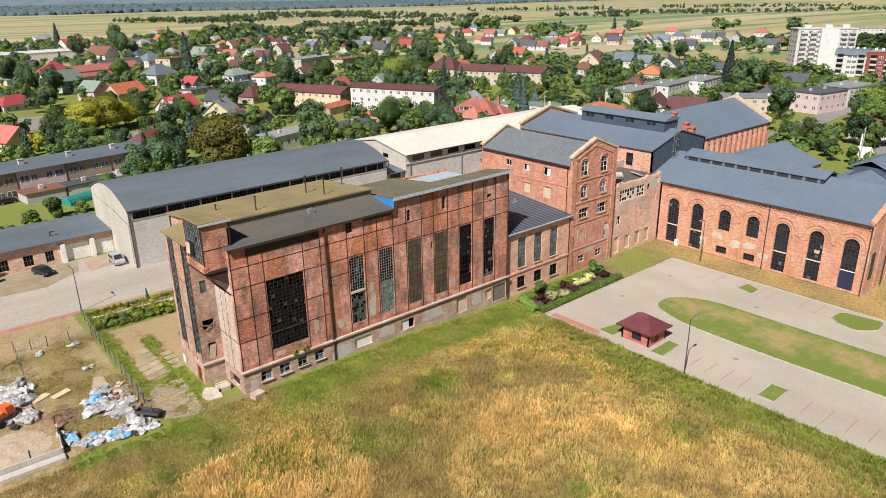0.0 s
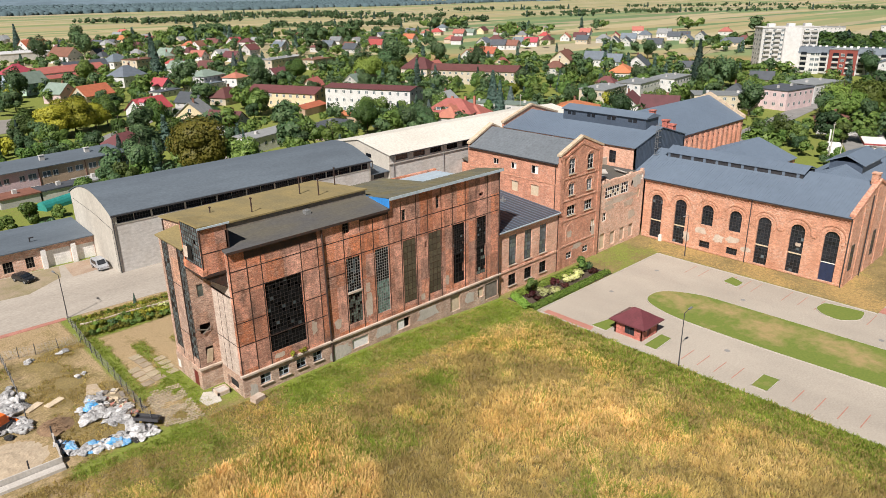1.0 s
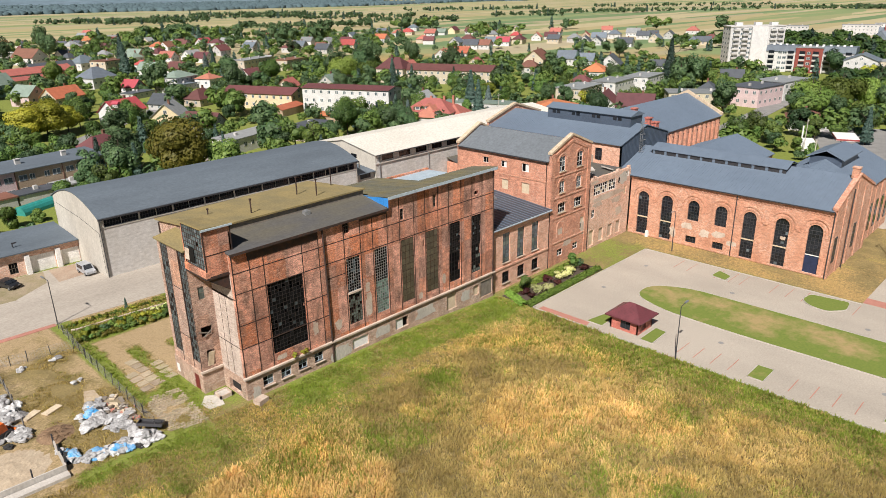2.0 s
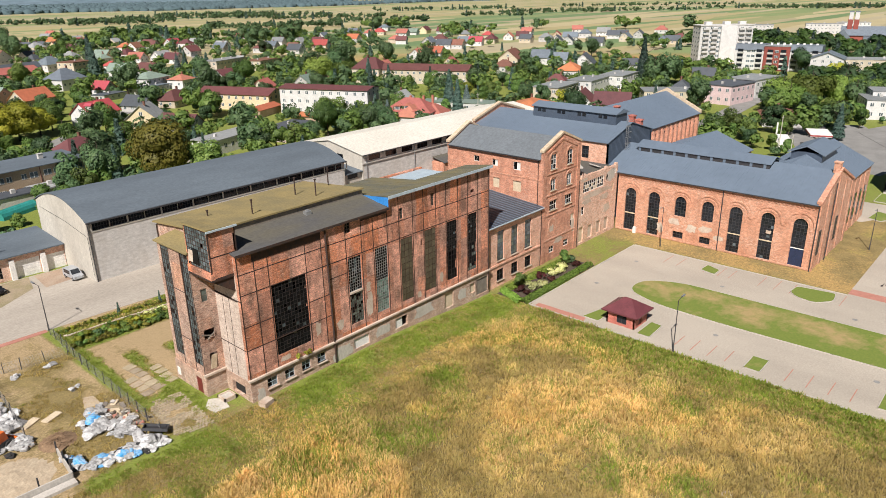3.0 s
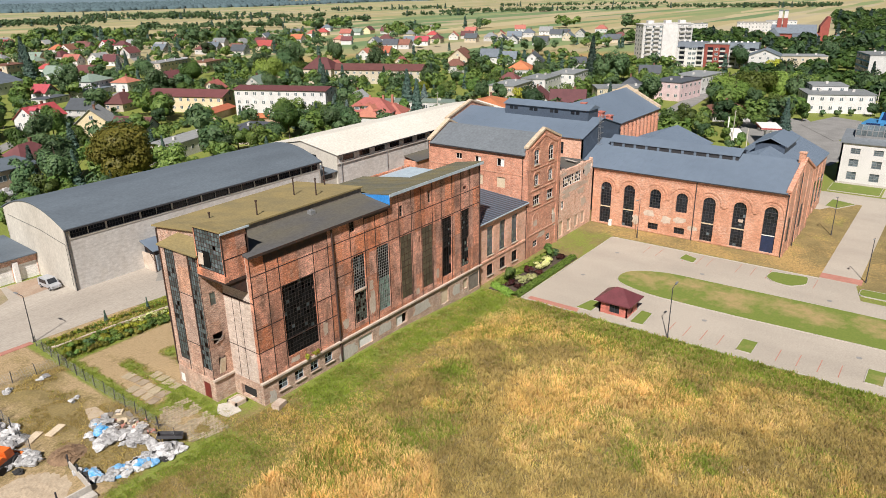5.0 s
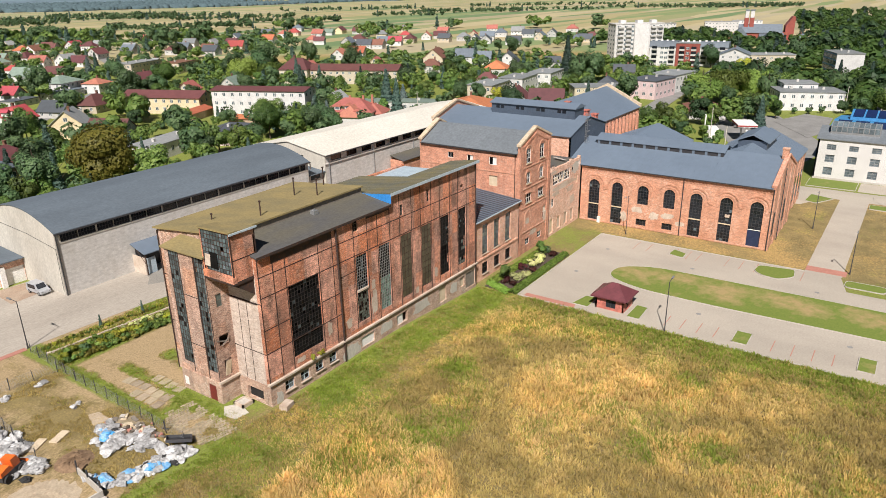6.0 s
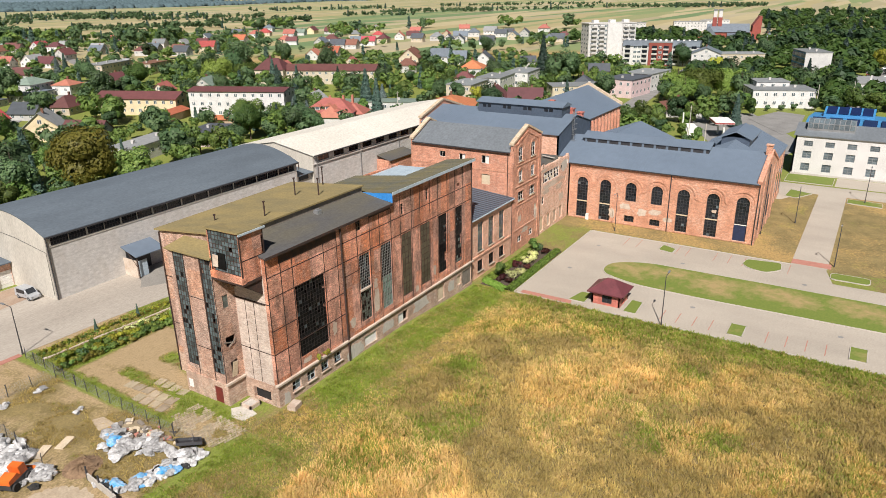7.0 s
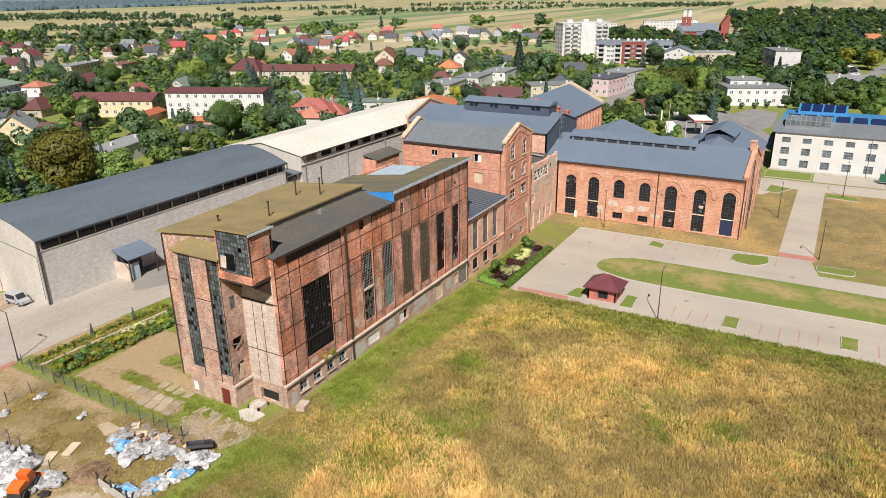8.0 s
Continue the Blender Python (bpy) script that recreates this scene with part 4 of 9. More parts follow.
for a, b in strip:
    window(ph, (SX, 85.4), YN, 85.4 - b, 4.3, 85.4 - a, 18.8, 4, 24, M["steel_dark"], M["pane_teal"], inset=0.08, bar=0.045, gone=0.04, mix=(M["pane_dark"], 0.1), label="tall glazed stair strip of dusty grey panes")
window(ph, (SX + 0.4, 78.2), XP, 0.5, 12.6, 1.3, 14.2, 1, 2, M["wood_grey"], M["pane_green"], inset=0.1, label="small green-glazed window")
part("shutter", obx(B(), pose(28.0, 78.15, 4.6, 4, 8, 6), 0.8, 0.05, 1.9), M["board_pale"], ph, "loose hanging board shutter")
part("broken_frame", obx(obx(B(), pose(27.6, 78.1, 8.3, 0, 20, 4), 1.6, 0.1, 0.12), pose(28.0, 78.05, 8.1, 0, -35, 0), 1.3, 0.1, 0.1), M["wood_grey"], ph)
part("door", box(SX - 0.02, SX + 0.06, 79.1, 80.5, 0.0, 2.4), M["red_door"], ph, "closed oxblood steel door")
part("notice", box(SX - 0.16, SX - 0.12, 84.4, 85.1, 0.9, 2.0), M["white_paint"], ph, "white notice board on the plinth")
for z in (7.2, 13.6):
    part("beam", box(EX - 0.015, EX + 0.05, FY, 78.2, z - 0.05, z + 0.05), fr, ph)
    part("beam", box(SX - 0.015, SX + 0.05, 80.1, 82.9, z - 0.05, z + 0.05), fr, ph)
    part("beam", box(EX - 0.015, EX + 0.05, 85.4, 90.4, z - 0.05, z + 0.05), fr, ph)
for y in (82.85, 80.15, 78.28):
    part("post", box(SX - 0.03, SX + 0.05, y - 0.06, y + 0.06, 3.1, 19.2), fr, ph)
part("downpipe", tube(B(), (EX - 0.12, 90.3, 0), (EX - 0.12, 90.3, 19.4), 0.08), fr, ph)
part("roof", slab(B(), [(SX - 0.3, 78.0, 19.15), (EX + 0.3, 78.0, 19.75), (EX + 0.3, 85.7, 19.75), (SX - 0.3, 85.7, 19.15)], 0.18), M["moss_roof"], ph, "mossy olive stair-tower roof")
# oriel box
BX1, BY0, BY1, BZ0, BZ1 = 30.1, 73.3, 78.2, 17.0, 22.7
part("oriel_wall", wall(B(), (SX, BY1), YN, BY1 - BY0, BZ0 + 0.75, BZ1, 0.25, [(0.15, 17.9, 4.75, 22.6)]), M["brick_old"], ph)
part("oriel_wall", wall(B(), (SX + 0.26, BY0), XP, BX1 - SX - 0.26, BZ0, BZ1 - 0.1, 0.3), M["brick_old"], ph, "dark brick side of the oriel")
part("oriel_wall", wall(B(), (BX1, BY0), (0, 1, 0), BY1 - BY0, 19.3, BZ1 - 0.9, 0.3), M["brick_old"], ph)
part("oriel_wall", wall(B(), (BX1 - 0.35, BY1), (-1, 0, 0), BX1 - SX - 0.7, 18.0, 20.6, 0.3), M["brick_end"], ph)
part("oriel_sill", box(SX - 0.12, SX + 0.4, BY0 - 0.05, BY1 + 0.05, BZ0, BZ0 + 0.75), M["brick_old"], ph)
window(ph, (SX, BY1), YN, 0.15, 17.9, 4.75, 22.6, 9, 9, M["steel_dark"], M["pane_teal"], inset=0.06, bar=0.05, gone=0.05, mix=(M["pane_blue"], 0.2), label="oriel window of dusty blue-grey panes, some dark")
# added pale panel stands for the pale inside of a hole in the glazing
part("hatch", obx(B(), pose(SX - 0.1, 77.2, 19.1, 6, 0, 14), 0.06, 0.7, 1.4), M["plaster"], ph, "pale panel standing for the pale inside seen through the oriel's opening")
# flat dark panel on the glazing, its colour the opening's shade
part("hatch_opening", box(SX - 0.03, SX + 0.02, 75.7, 77.0, 18.2, 20.1), M["pane_dark"], ph)
part("oriel_floor", box(SX - 0.1, BX1, BY0 - 0.05, BY1, BZ0 - 0.25, BZ0), M["steel_dark"], ph)
part("bracket", ext(B(), [(SX, BY0 + 0.1, BZ0 - 0.25), (EX, BY0 + 0.1, BZ0 - 0.25), (EX, BY0 + 0.1, BZ0 - 2.2)], (0, 0.3, 0)), M["steel_dark"], ph)
part("bracket", ext(B(), [(SX, BY1 - 0.4, BZ0 - 0.25), (EX, BY1 - 0.4, BZ0 - 0.25), (EX, BY1 - 0.4, BZ0 - 2.2)], (0, 0.3, 0)), M["steel_dark"], ph)
for z in (19.6, 17.05, 22.55):
    part("beam", box(SX - 0.02, BX1, BY0 - 0.02, BY0 + 0.03, z - 0.06, z + 0.06), fr, ph)
for x in (SX + 0.05, BX1 - 0.05):
    part("post", box(x - 0.07, x + 0.07, BY0 - 0.03, BY0 + 0.05, BZ0, BZ1 - 0.1), fr, ph)
# roofs
part("roof", slab(B(), [(EX - 0.25, FY - 0.45, 19.4), (52.75, FY - 0.45, 19.45), (52.75, 77.6, 20.35), (EX - 0.25, 77.6, 20.3)], 0.18), M["tar_dark"], ph, "dark bitumen lean-to roof")
part("fascia", box(EX - 0.28, 52.75, FY - 0.5, FY - 0.44, 19.12, 19.42), M["steel_dark"], ph)
part("wall", box(BX1, 52.75, 77.45, 77.8, 20.0, 21.1), M["wood_grey"], ph, "dark boarded roof step")
part("roof", slab(B(), [(EX - 0.35, 77.2, 21.3), (52.9, 77.2, 21.3), (52.9, 90.8, 20.0), (EX - 0.35, 90.8, 19.8)], 0.2), M["moss_roof"], ph, "mossy olive felt roof")
part("roof", slab(B(), [(SX - 0.15, BY0 - 0.15, 22.95), (BX1 + 0.2, BY0 - 0.15, 22.7), (BX1 + 0.2, 79.8, 22.0), (SX - 0.15, 78.4, 22.8)], 0.18), M["moss_roof"], ph, "mossy oriel roof")
part("gutter", box(SX - 0.15, BX1 + 0.2, BY0 - 0.28, BY0 - 0.15, 22.55, 22.75), M["fascia"], ph, "pale metal gutter")
rz = [(52.75, FY - 0.5, 20.95), (75.4, FY - 0.5, 20.95), (75.4, 77.7, 20.1), (52.75, 77.7, 20.1)]
rf = part("roof", slab(B(), rz, 0.15), M["moss_sheet"], ph, "mossy corrugated roof sheets")
part("roof", slab(B(), [(52.75, 77.7, 20.1), (63.5, 77.7, 20.1), (63.5, 87.3, 18.9), (52.75, 87.3, 18.9)], 0.15), M["moss_sheet"], ph)
part("ribs", ribs(B(), rz[0], rz[1], Vector(rz[2]) - Vector(rz[1]), 0.5, 0.16, 0.05), M["moss_sheet"], rf)
part("ribs", ribs(B(), (52.75, 77.7, 20.1), (63.5, 77.7, 20.1), (0, 9.6, -1.2), 0.5, 0.16, 0.05), M["moss_sheet"], rf)
part("fascia", box(52.7, 75.45, FY - 0.58, FY - 0.5, 20.55, 20.95), M["fascia"], ph, "pale blue metal eaves fascia")
part("side_panel", ext(B(), [(52.75, FY - 0.5, 19.5), (52.75, FY - 0.5, 20.8), (52.75, 77.4, 20.3), (52.75, 77.4, 20.2)], (-0.06, 0, 0)), M["blue"], ph, "bright blue sheet on the roof step")
for x, y, h in ((36.5, 79.5, 2.0), (46.0, 83.5, 2.2), (46.8, 80.0, 2.4), (52.2, 84.0, 2.3), (33.5, 85, 0.3)):
    v = part("vent_pipe", tube(B(), (x, y, 20.2), (x, y, 21.2 + h - 0.4), 0.09), fr, ph, "thin dark vent pipe")
    part("cap", tube(B(), (x, y, 21.2 + h - 0.4), (x, y, 21.2 + h - 0.25), 0.16), fr, v)
part("roof_hatch", bx(box(42.2, 43.0, 76.2, 76.9, 20.1, 20.6), 42.4, 42.8, 76.4, 76.7, 20.6, 20.75), M["galv"], ph)
part("back_roof", slab(B(), [(63.5, 77.9, 18.7), (74.6, 77.9, 18.7), (74.6, 87.3, 18.3), (63.5, 87.3, 18.3)], 0.15), M["fascia"], ph, "pale blue-grey flat rear roof")
part("wall", box(63.5, 75.1, 77.5, 77.8, 18.0, 20.0), M["brick_old"], ph)
# foot of the end wall
solo("concrete_block", obx(B(), pose(30.2, 71.2, 0.55, 0, 0, 12), 1.5, 1.1, 0.7), M["plaster"], (30.2, 71.3, 0.25), "pale concrete block lying in the grass", "block")
solo("concrete_slab", slab(B(), [(25.2, 74.4, 0.3), (27.0, 74.2, 0.31), (27.6, 76.6, 0.31), (26.2, 77.6, 0.31), (25.0, 76.2, 0.3)], 0.2), M["concrete_light"], (26, 75, 0.25), "pale broken concrete apron", "slab")
wl = thing("well_box", (27.9, 76.2, 0.3), "small concrete pit with an open lid", "pit")
part("rim", ring(B(), [(27.2, 75.4), (28.7, 75.4), (28.7, 76.9), (27.2, 76.9)], 0.2, 0.2, 0.7), M["plaster"], wl)
part("cover", box(27.3, 28.6, 75.5, 76.8, 0.5, 0.57), M["concrete"], wl)

# plaster left on the old walls
for i_, (c_, z_, w_, h_) in enumerate(((48.9, 6.3, 1.3, 4.2), (48.8, 9.0, 0.9, 1.6), (43.6, 5.2, 1.4, 1.8), (39.9, 6.2, 1.0, 2.2), (63.7, 5.6, 0.9, 1.8), (58.8, 4.4, 1.0, 1.4), (34.6, 4.2, 1.6, 0.9))):
    patch(ph, (0, FY), XP, c_, z_, w_, h_, M["plaster"], "flaking pale plaster", seed=i_)
for i_, (c_, z_, w_, h_) in enumerate(((43.6, 1.2, 3.6, 2.6), (51.0, 1.6, 3.2, 2.0), (59.5, 1.5, 5.0, 2.2), (68.4, 1.2, 2.4, 2.0), (30.6, 0.9, 1.2, 2.0))):
    patch(ph, (0, FY - 0.08), XP, c_, z_, w_, h_, M["concrete_light"], "flaking grey plaster", seed=i_ + 20)

# ---- low brick link beside the power house ----
lk = thing("link_building", (75.3, 73.2, -1.0), "low two-storey brick link with a dark metal lean-to roof", "factory building")
up, dn = [(78.2, 80.1), (82.1, 84.0), (86.1, 88.0)], [(78.2, 80.1), (82.3, 84.2), (86.3, 88.2)]
hs = [(a - 75.3, 3.7, b - 75.3, 8.9) for a, b in up] + [(a - 75.3, 0.0, b - 75.3, 2.0) for a, b in dn]
part("wall", wall(B(), (75.3, 73.2), XP, 91.2 - 75.3, -1.6, 10.1, 0.5, hs), M["brick_link"], lk)
for a, b in up:
    window(lk, (0, 73.2), XP, a, 3.7, b, 8.9, 2, 7, M["frame_dark"], M["pane_blue"], inset=0.22, mix=(M["pane_green"], 0.4), sill=M["plaster"], label="tall narrow window with greenish glass")
for a, b in dn:
    window(lk, (0, 73.2), XP, a, 0.0, b, 2.0, 2, 2, M["frame_dark"], M["pane_dark"], inset=0.22, sill=M["plaster"], label="square dark ground-floor window")
part("belt_course", box(75.3, 91.2, 73.05, 73.2, 2.75, 3.1), M["brick_link"], lk)
part("cornice", box(75.3, 91.2, 73.0, 73.2, 9.55, 10.1), M["brick_link"], lk)
rp = [(75.2, 72.8, 10.15), (91.2, 72.8, 10.15), (91.2, 90, 11.7), (75.2, 90, 11.7)]
r_ = part("roof", slab(B(), rp, 0.16), M["slate_tin"], lk, "dark slate tin roof with raised seams")
part("seams", ribs(B(), rp[0], rp[1], Vector(rp[3]) - Vector(rp[0]), 0.9, 0.06, 0.08), M["metal_roof"], r_)
part("gutter", box(75.2, 91.2, 72.65, 72.8, 9.98, 10.15), M["fascia"], lk)
part("downpipe", tube(B(), (90.9, 73.05, -1), (90.9, 73.05, 10), 0.07), fr, lk)
part("roof_vent", bx(tube(B(), (87, 82.6, 10.9), (87, 82.6, 11.9), 0.22), 86.6, 87.4, 82.2, 83.0, 10.9, 11.4), M["galv"], lk, "galvanised roof vent")

# ---- four-storey gabled brick house ----
gh = thing("gabled_mill", (91.2, 73.2, -1.0), "four-storey red brick mill with a stone-coped front gable", "factory building")
GX0, GX1, GXM, GY = 91.2, 103.4, 97.3, 73.2
fw = [(93.6, 16.4, 95.4, 19.1), (99.0, 16.4, 100.8, 19.1), (93.8, 12.5, 95.4, 14.6), (99.1, 12.5, 100.7, 14.6), (93.6, 8.8, 95.9, 10.6), (98.7, 8.8, 101.0, 10.6), (101.0, 3.9, 102.3, 6.4), (93.9, 0.4, 95.6, 1.7), (98.9, 0.4, 100.6, 1.7)]
part("wall", wall(B(), (GX0, GY), XP, GX1 - GX0, -1.6, 19.6, 0.5, [(h[0] - GX0, h[1], h[2] - GX0, h[3]) for h in fw]), M["brick_mid"], gh)
part("gable", ext(B(), [(GX0, GY, 19.6), (GX1, GY, 19.6), (GX1, GY, 20.0), (GXM, GY, 22.4), (GX0, GY, 20.0)], (0, 0.5, 0)), M["brick_mid"], gh)
cp = B()
for s, x0 in ((1, GX0 - 0.25), (-1, GX1 + 0.25)):
    ext(cp, [(x0, GY - 0.15, 19.95), (GXM, GY - 0.15, 22.45), (GXM, GY - 0.15, 22.85), (x0, GY - 0.15, 20.35)], (0, 0.8, 0))
part("coping", cp, M["stone"], gh, "pale stone gable coping")
bd = B()
for s, x0 in ((1, GX0), (-1, GX1)):
    ext(bd, [(x0, GY - 0.1, 18.9), (GXM, GY - 0.1, 21.3), (GXM, GY - 0.1, 21.75), (x0, GY - 0.1, 19.35)], (0, 0.11, 0))
part("gable_band", bd, M["brick_mid"], gh)
for z in (15.6, 11.6, 7.9, 3.1):
    part("string_course", box(GX0, GX1, GY - 0.1, GY + 0.02, z, z + 0.25), M["brick_clean"], gh)
for x in (GX0, GX1 - 1.0):
    part("pilaster", box(x, x + 1.0, GY - 0.14, GY + 0.02, -1.6, 19.9), M["brick_mid"], gh)
for i, h in enumerate(fw):
    wide = i in (4, 5)
    gl = M["board_pale"] if i == 6 else M["pane_blue"]
    window(gh, (0, GY), XP, *h, 3 if wide else 2, 3 if i < 2 else 2, M["white_paint"], gl, inset=0.18, bar=0.07, sill=M["stone"] if i < 6 else None, mix=(M["pane_dark"], 0.6), label="sash window with a flaking pale frame")
    if i < 6:
        part("hood", arch_ring(B(), (0, GY), XP, (h[0] + h[2]) / 2, h[3] - 0.75, 1.15 if not wide else 1.3, 1.45 if not wide else 1.6, 0.08, steps=10) if i < 4 else box(h[0] - 0.15, h[2] + 0.15, GY - 0.1, GY, h[3], h[3] + 0.25), M["brick_clean"], gh)
part("blind_arch", arch_ring(B(), (0, GY), XP, 94.7, 6.0, 1.0, 1.3, 0.06, 2.0), M["brick_clean"], gh)
sw = [(87.6, 16.3, 88.9, 17.4), (83.2, 16.1, 84.5, 17.3), (78.1, 16.0, 79.7, 17.5), (82.8, 12.0, 84.3, 13.9), (77.9, 12.0, 79.7, 14.0), (88.0, 12.0, 89.2, 13.8)]
part("wall", wall(B(), (GX0, 95), YN, 95 - GY - 0.5, -1.6, 18.7, 0.5, [(95 - h[2], h[1], 95 - h[0], h[3]) for h in sw]), M["brick_mid"], gh)
for i, h in enumerate(sw):
    if i in (3, 4, 5):
        part("boarding", box(GX0 + 0.12, GX0 + 0.18, h[0], h[2], h[1], h[3]), M["board_pale"], gh, "pale boarded-up window")
    else:
        window(gh, (GX0, 95), YN, 95 - h[2], h[1], 95 - h[0], h[3], 2, 1, M["white_paint"], M["pane_dark"] if i == 0 else M["white_paint"], inset=0.15, bar=0.07, mix=(M["pane_dark"], 0.3), label="small attic window")
    part("lintel", box(GX0 - 0.06, GX0 + 0.02, h[0] - 0.1, h[2] + 0.1, h[3], h[3] + 0.22), M["brick_clean"], gh)
part("belt_course", box(GX0 - 0.08, GX0 + 0.02, 73.7, 95, 14.75, 14.95), M["brick_clean"], gh)
part("wall", wall(B(), (GX1, GY + 0.5), (0, 1, 0), 21.3, -1.6, 18.7, 0.5), M["brick_mid"], gh)
part("gable", ext(B(), [(GX0, 95, -1.6), (GX1, 95, -1.6), (GX1, 95, 19.2), (GXM, 95, 22.1), (GX0, 95, 19.2)], (0, 0.5, 0)), M["brick_mid"], gh)
cp = B()
for x0 in (GX0 - 0.2, GX1 + 0.2):
    ext(cp, [(x0, 94.8, 19.1), (GXM, 94.8, 22.05), (GXM, 94.8, 22.4), (x0, 94.8, 19.45)], (0, 0.9, 0))
part("coping", cp, M["stone"], gh, "pale stone gable coping")
rl = [(GX0 - 0.35, GY + 0.5, 18.7), (GXM, GY + 0.5, 21.7), (GXM, 95, 21.7), (GX0 - 0.35, 95, 18.7)]
r_ = part("roof", slab(B(), rl, 0.15), M["grey_roof"], gh, "grey sheet-metal roof slope")
part("seams", ribs(B(), rl[0], rl[3], Vector(rl[1]) - Vector(rl[0]), 0.7, 0.035, 0.022), M["grey_roof"], r_)
part("roof", slab(B(), [(GXM, GY + 0.5, 21.7), (GX1 + 0.3, GY + 0.5, 18.7), (GX1 + 0.3, 95, 18.7), (GXM, 95, 21.7)], 0.15), M["grey_roof"], gh)
part("gutter", box(GX0 - 0.5, GX0 - 0.35, GY + 0.5, 95, 18.5, 18.68), M["frame_dark"], gh)
part("downpipe", tube(B(), (GX0 - 0.1, 74.2, -1), (GX0 - 0.1, 74.2, 18.5), 0.07), fr, gh)
part("downpipe", tube(B(), (GX1 + 0.1, 73.05, -1), (GX1 + 0.1, 73.05, 12.5), 0.07), fr, gh)

# ---- ruined bay between mill and arched hall ----
rb = thing("ruined_bay", (103.4, 73.2, -1.0), "roofless ruined brick bay with peeling plaster", "factory building")
bh = [(105.4, 9.4, 113.2, 11.6), (114.2, 10.2, 115.3, 11.4), (116.0, 11.0, 118.2, 12.2), (105.0, 5.0, 106.2, 6.7), (116.6, 7.4, 117.5, 9.2), (104.6, -0.6, 106.2, 2.6), (108.0, -0.4, 109.6, 2.3), (111.3, -0.4, 112.9, 2.3), (114.4, -0.4, 116.0, 2.3)]
part("wall", wall(B(), (103.4, 73.3), XP, 15.4, -1.6, 12.6, 0.5, [(h[0] - 103.4, h[1], h[2] - 103.4, h[3]) for h in bh]), M["brick_ruin"], rb)
for k in range(14):
    a = 104.6 + k * 1.02
    part("parapet_lump", box(a, a + rng.uniform(0.6, 1.0), 73.3, 73.8, 12.6, 12.75 + max(0, rng.uniform(-0.2, 0.9)) * (0.4 + 0.6 * k / 13)), M["brick_ruin"], rb)
window(rb, (0, 73.3), XP, *bh[0], 10, 3, M["white_paint"], M["pane_dark"], inset=0.12, bar=0.1, gone=0.1, mix=(M["board_pale"], 0.35), label="long strip of broken factory panes")
window(rb, (0, 73.3), XP, *bh[2], 3, 2, M["white_paint"], M["pane_dark"], inset=0.12, bar=0.1, mix=(M["plaster"], 0.3))
window(rb, (0, 73.3), XP, *bh[3], 2, 2, M["white_paint"], M["pane_dark"], inset=0.2, bar=0.07)
for h in bh[5:]:
    part("infill", box(h[0], h[2], 73.55, 73.7, h[1], h[3]), M["plaster"] if h[0] > 105 else M["board_pale"], rb, "bricked-up and plastered doorway")
part("boarding", box(116.6, 117.5, 73.5, 73.6, 7.4, 9.2), M["board_pale"], rb)
part("boarding", box(114.2, 115.3, 73.5, 73.6, 10.2, 11.4), M["pane_dark"], rb)
part("floor", box(103.4, 118.8, 73.8, 83, 12.0, 12.25), M["tar_dark"], rb, "dark open roof deck")
part("rear_wall", wall(B(), (103.4, 83), XP, 17, -1.6, 13.6, 0.4), M["plaster"], rb)
part("tank", box(105.6, 106.8, 76, 77.2, 12.25, 13.6), M["white_paint"], rb, "white box on the open deck")
part("debris", obx(obx(obx(B(), pose(109, 77, 12.5, 8, 5, 20), 2.6, 1.2, 0.2), pose(112, 79, 12.6, 0, -9, 50), 1.8, 2.2, 0.25), pose(115, 76.5, 12.7, 14, 0, 70), 3, 0.8, 0.15), M["concrete"], rb)
part("railing", bx(bx(box(103.6, 105.3, 73.32, 73.38, 13.6, 13.68), 103.6, 103.68, 73.3, 73.38, 12.6, 13.6), 105.2, 105.28, 73.3, 73.38, 12.6, 13.6), fr, rb)

# ---- arched brick hall ----
DX, DY0, DY1 = 118.9, 34.8, 73.0
dh = thing("arched_hall", (DX, DY0, -1.2), "restored orange-brick hall with tall round-arched windows", "factory building")
bays = [70.0, 64.9, 59.4, 54.0, 48.7, 43.0, 37.5]
ho = []
for i, c in enumerate(bays):
    u0 = DY1 - c
    if i in (2, 3):
        ho += [(u0 - 1.15, 4.2, u0 + 1.15, 8.2, True), (u0 - 1.05, -0.3, u0 + 1.05, 1.05)]
    else:
        ho.append((u0 - 1.2, -0.7, u0 + 1.2, 8.2, True))
part("wall", wall(B(), (DX, DY1), YN, DY1 - DY0 - 0.6, -1.6, 11.2, 0.6, ho), M["brick_clean"], dh)
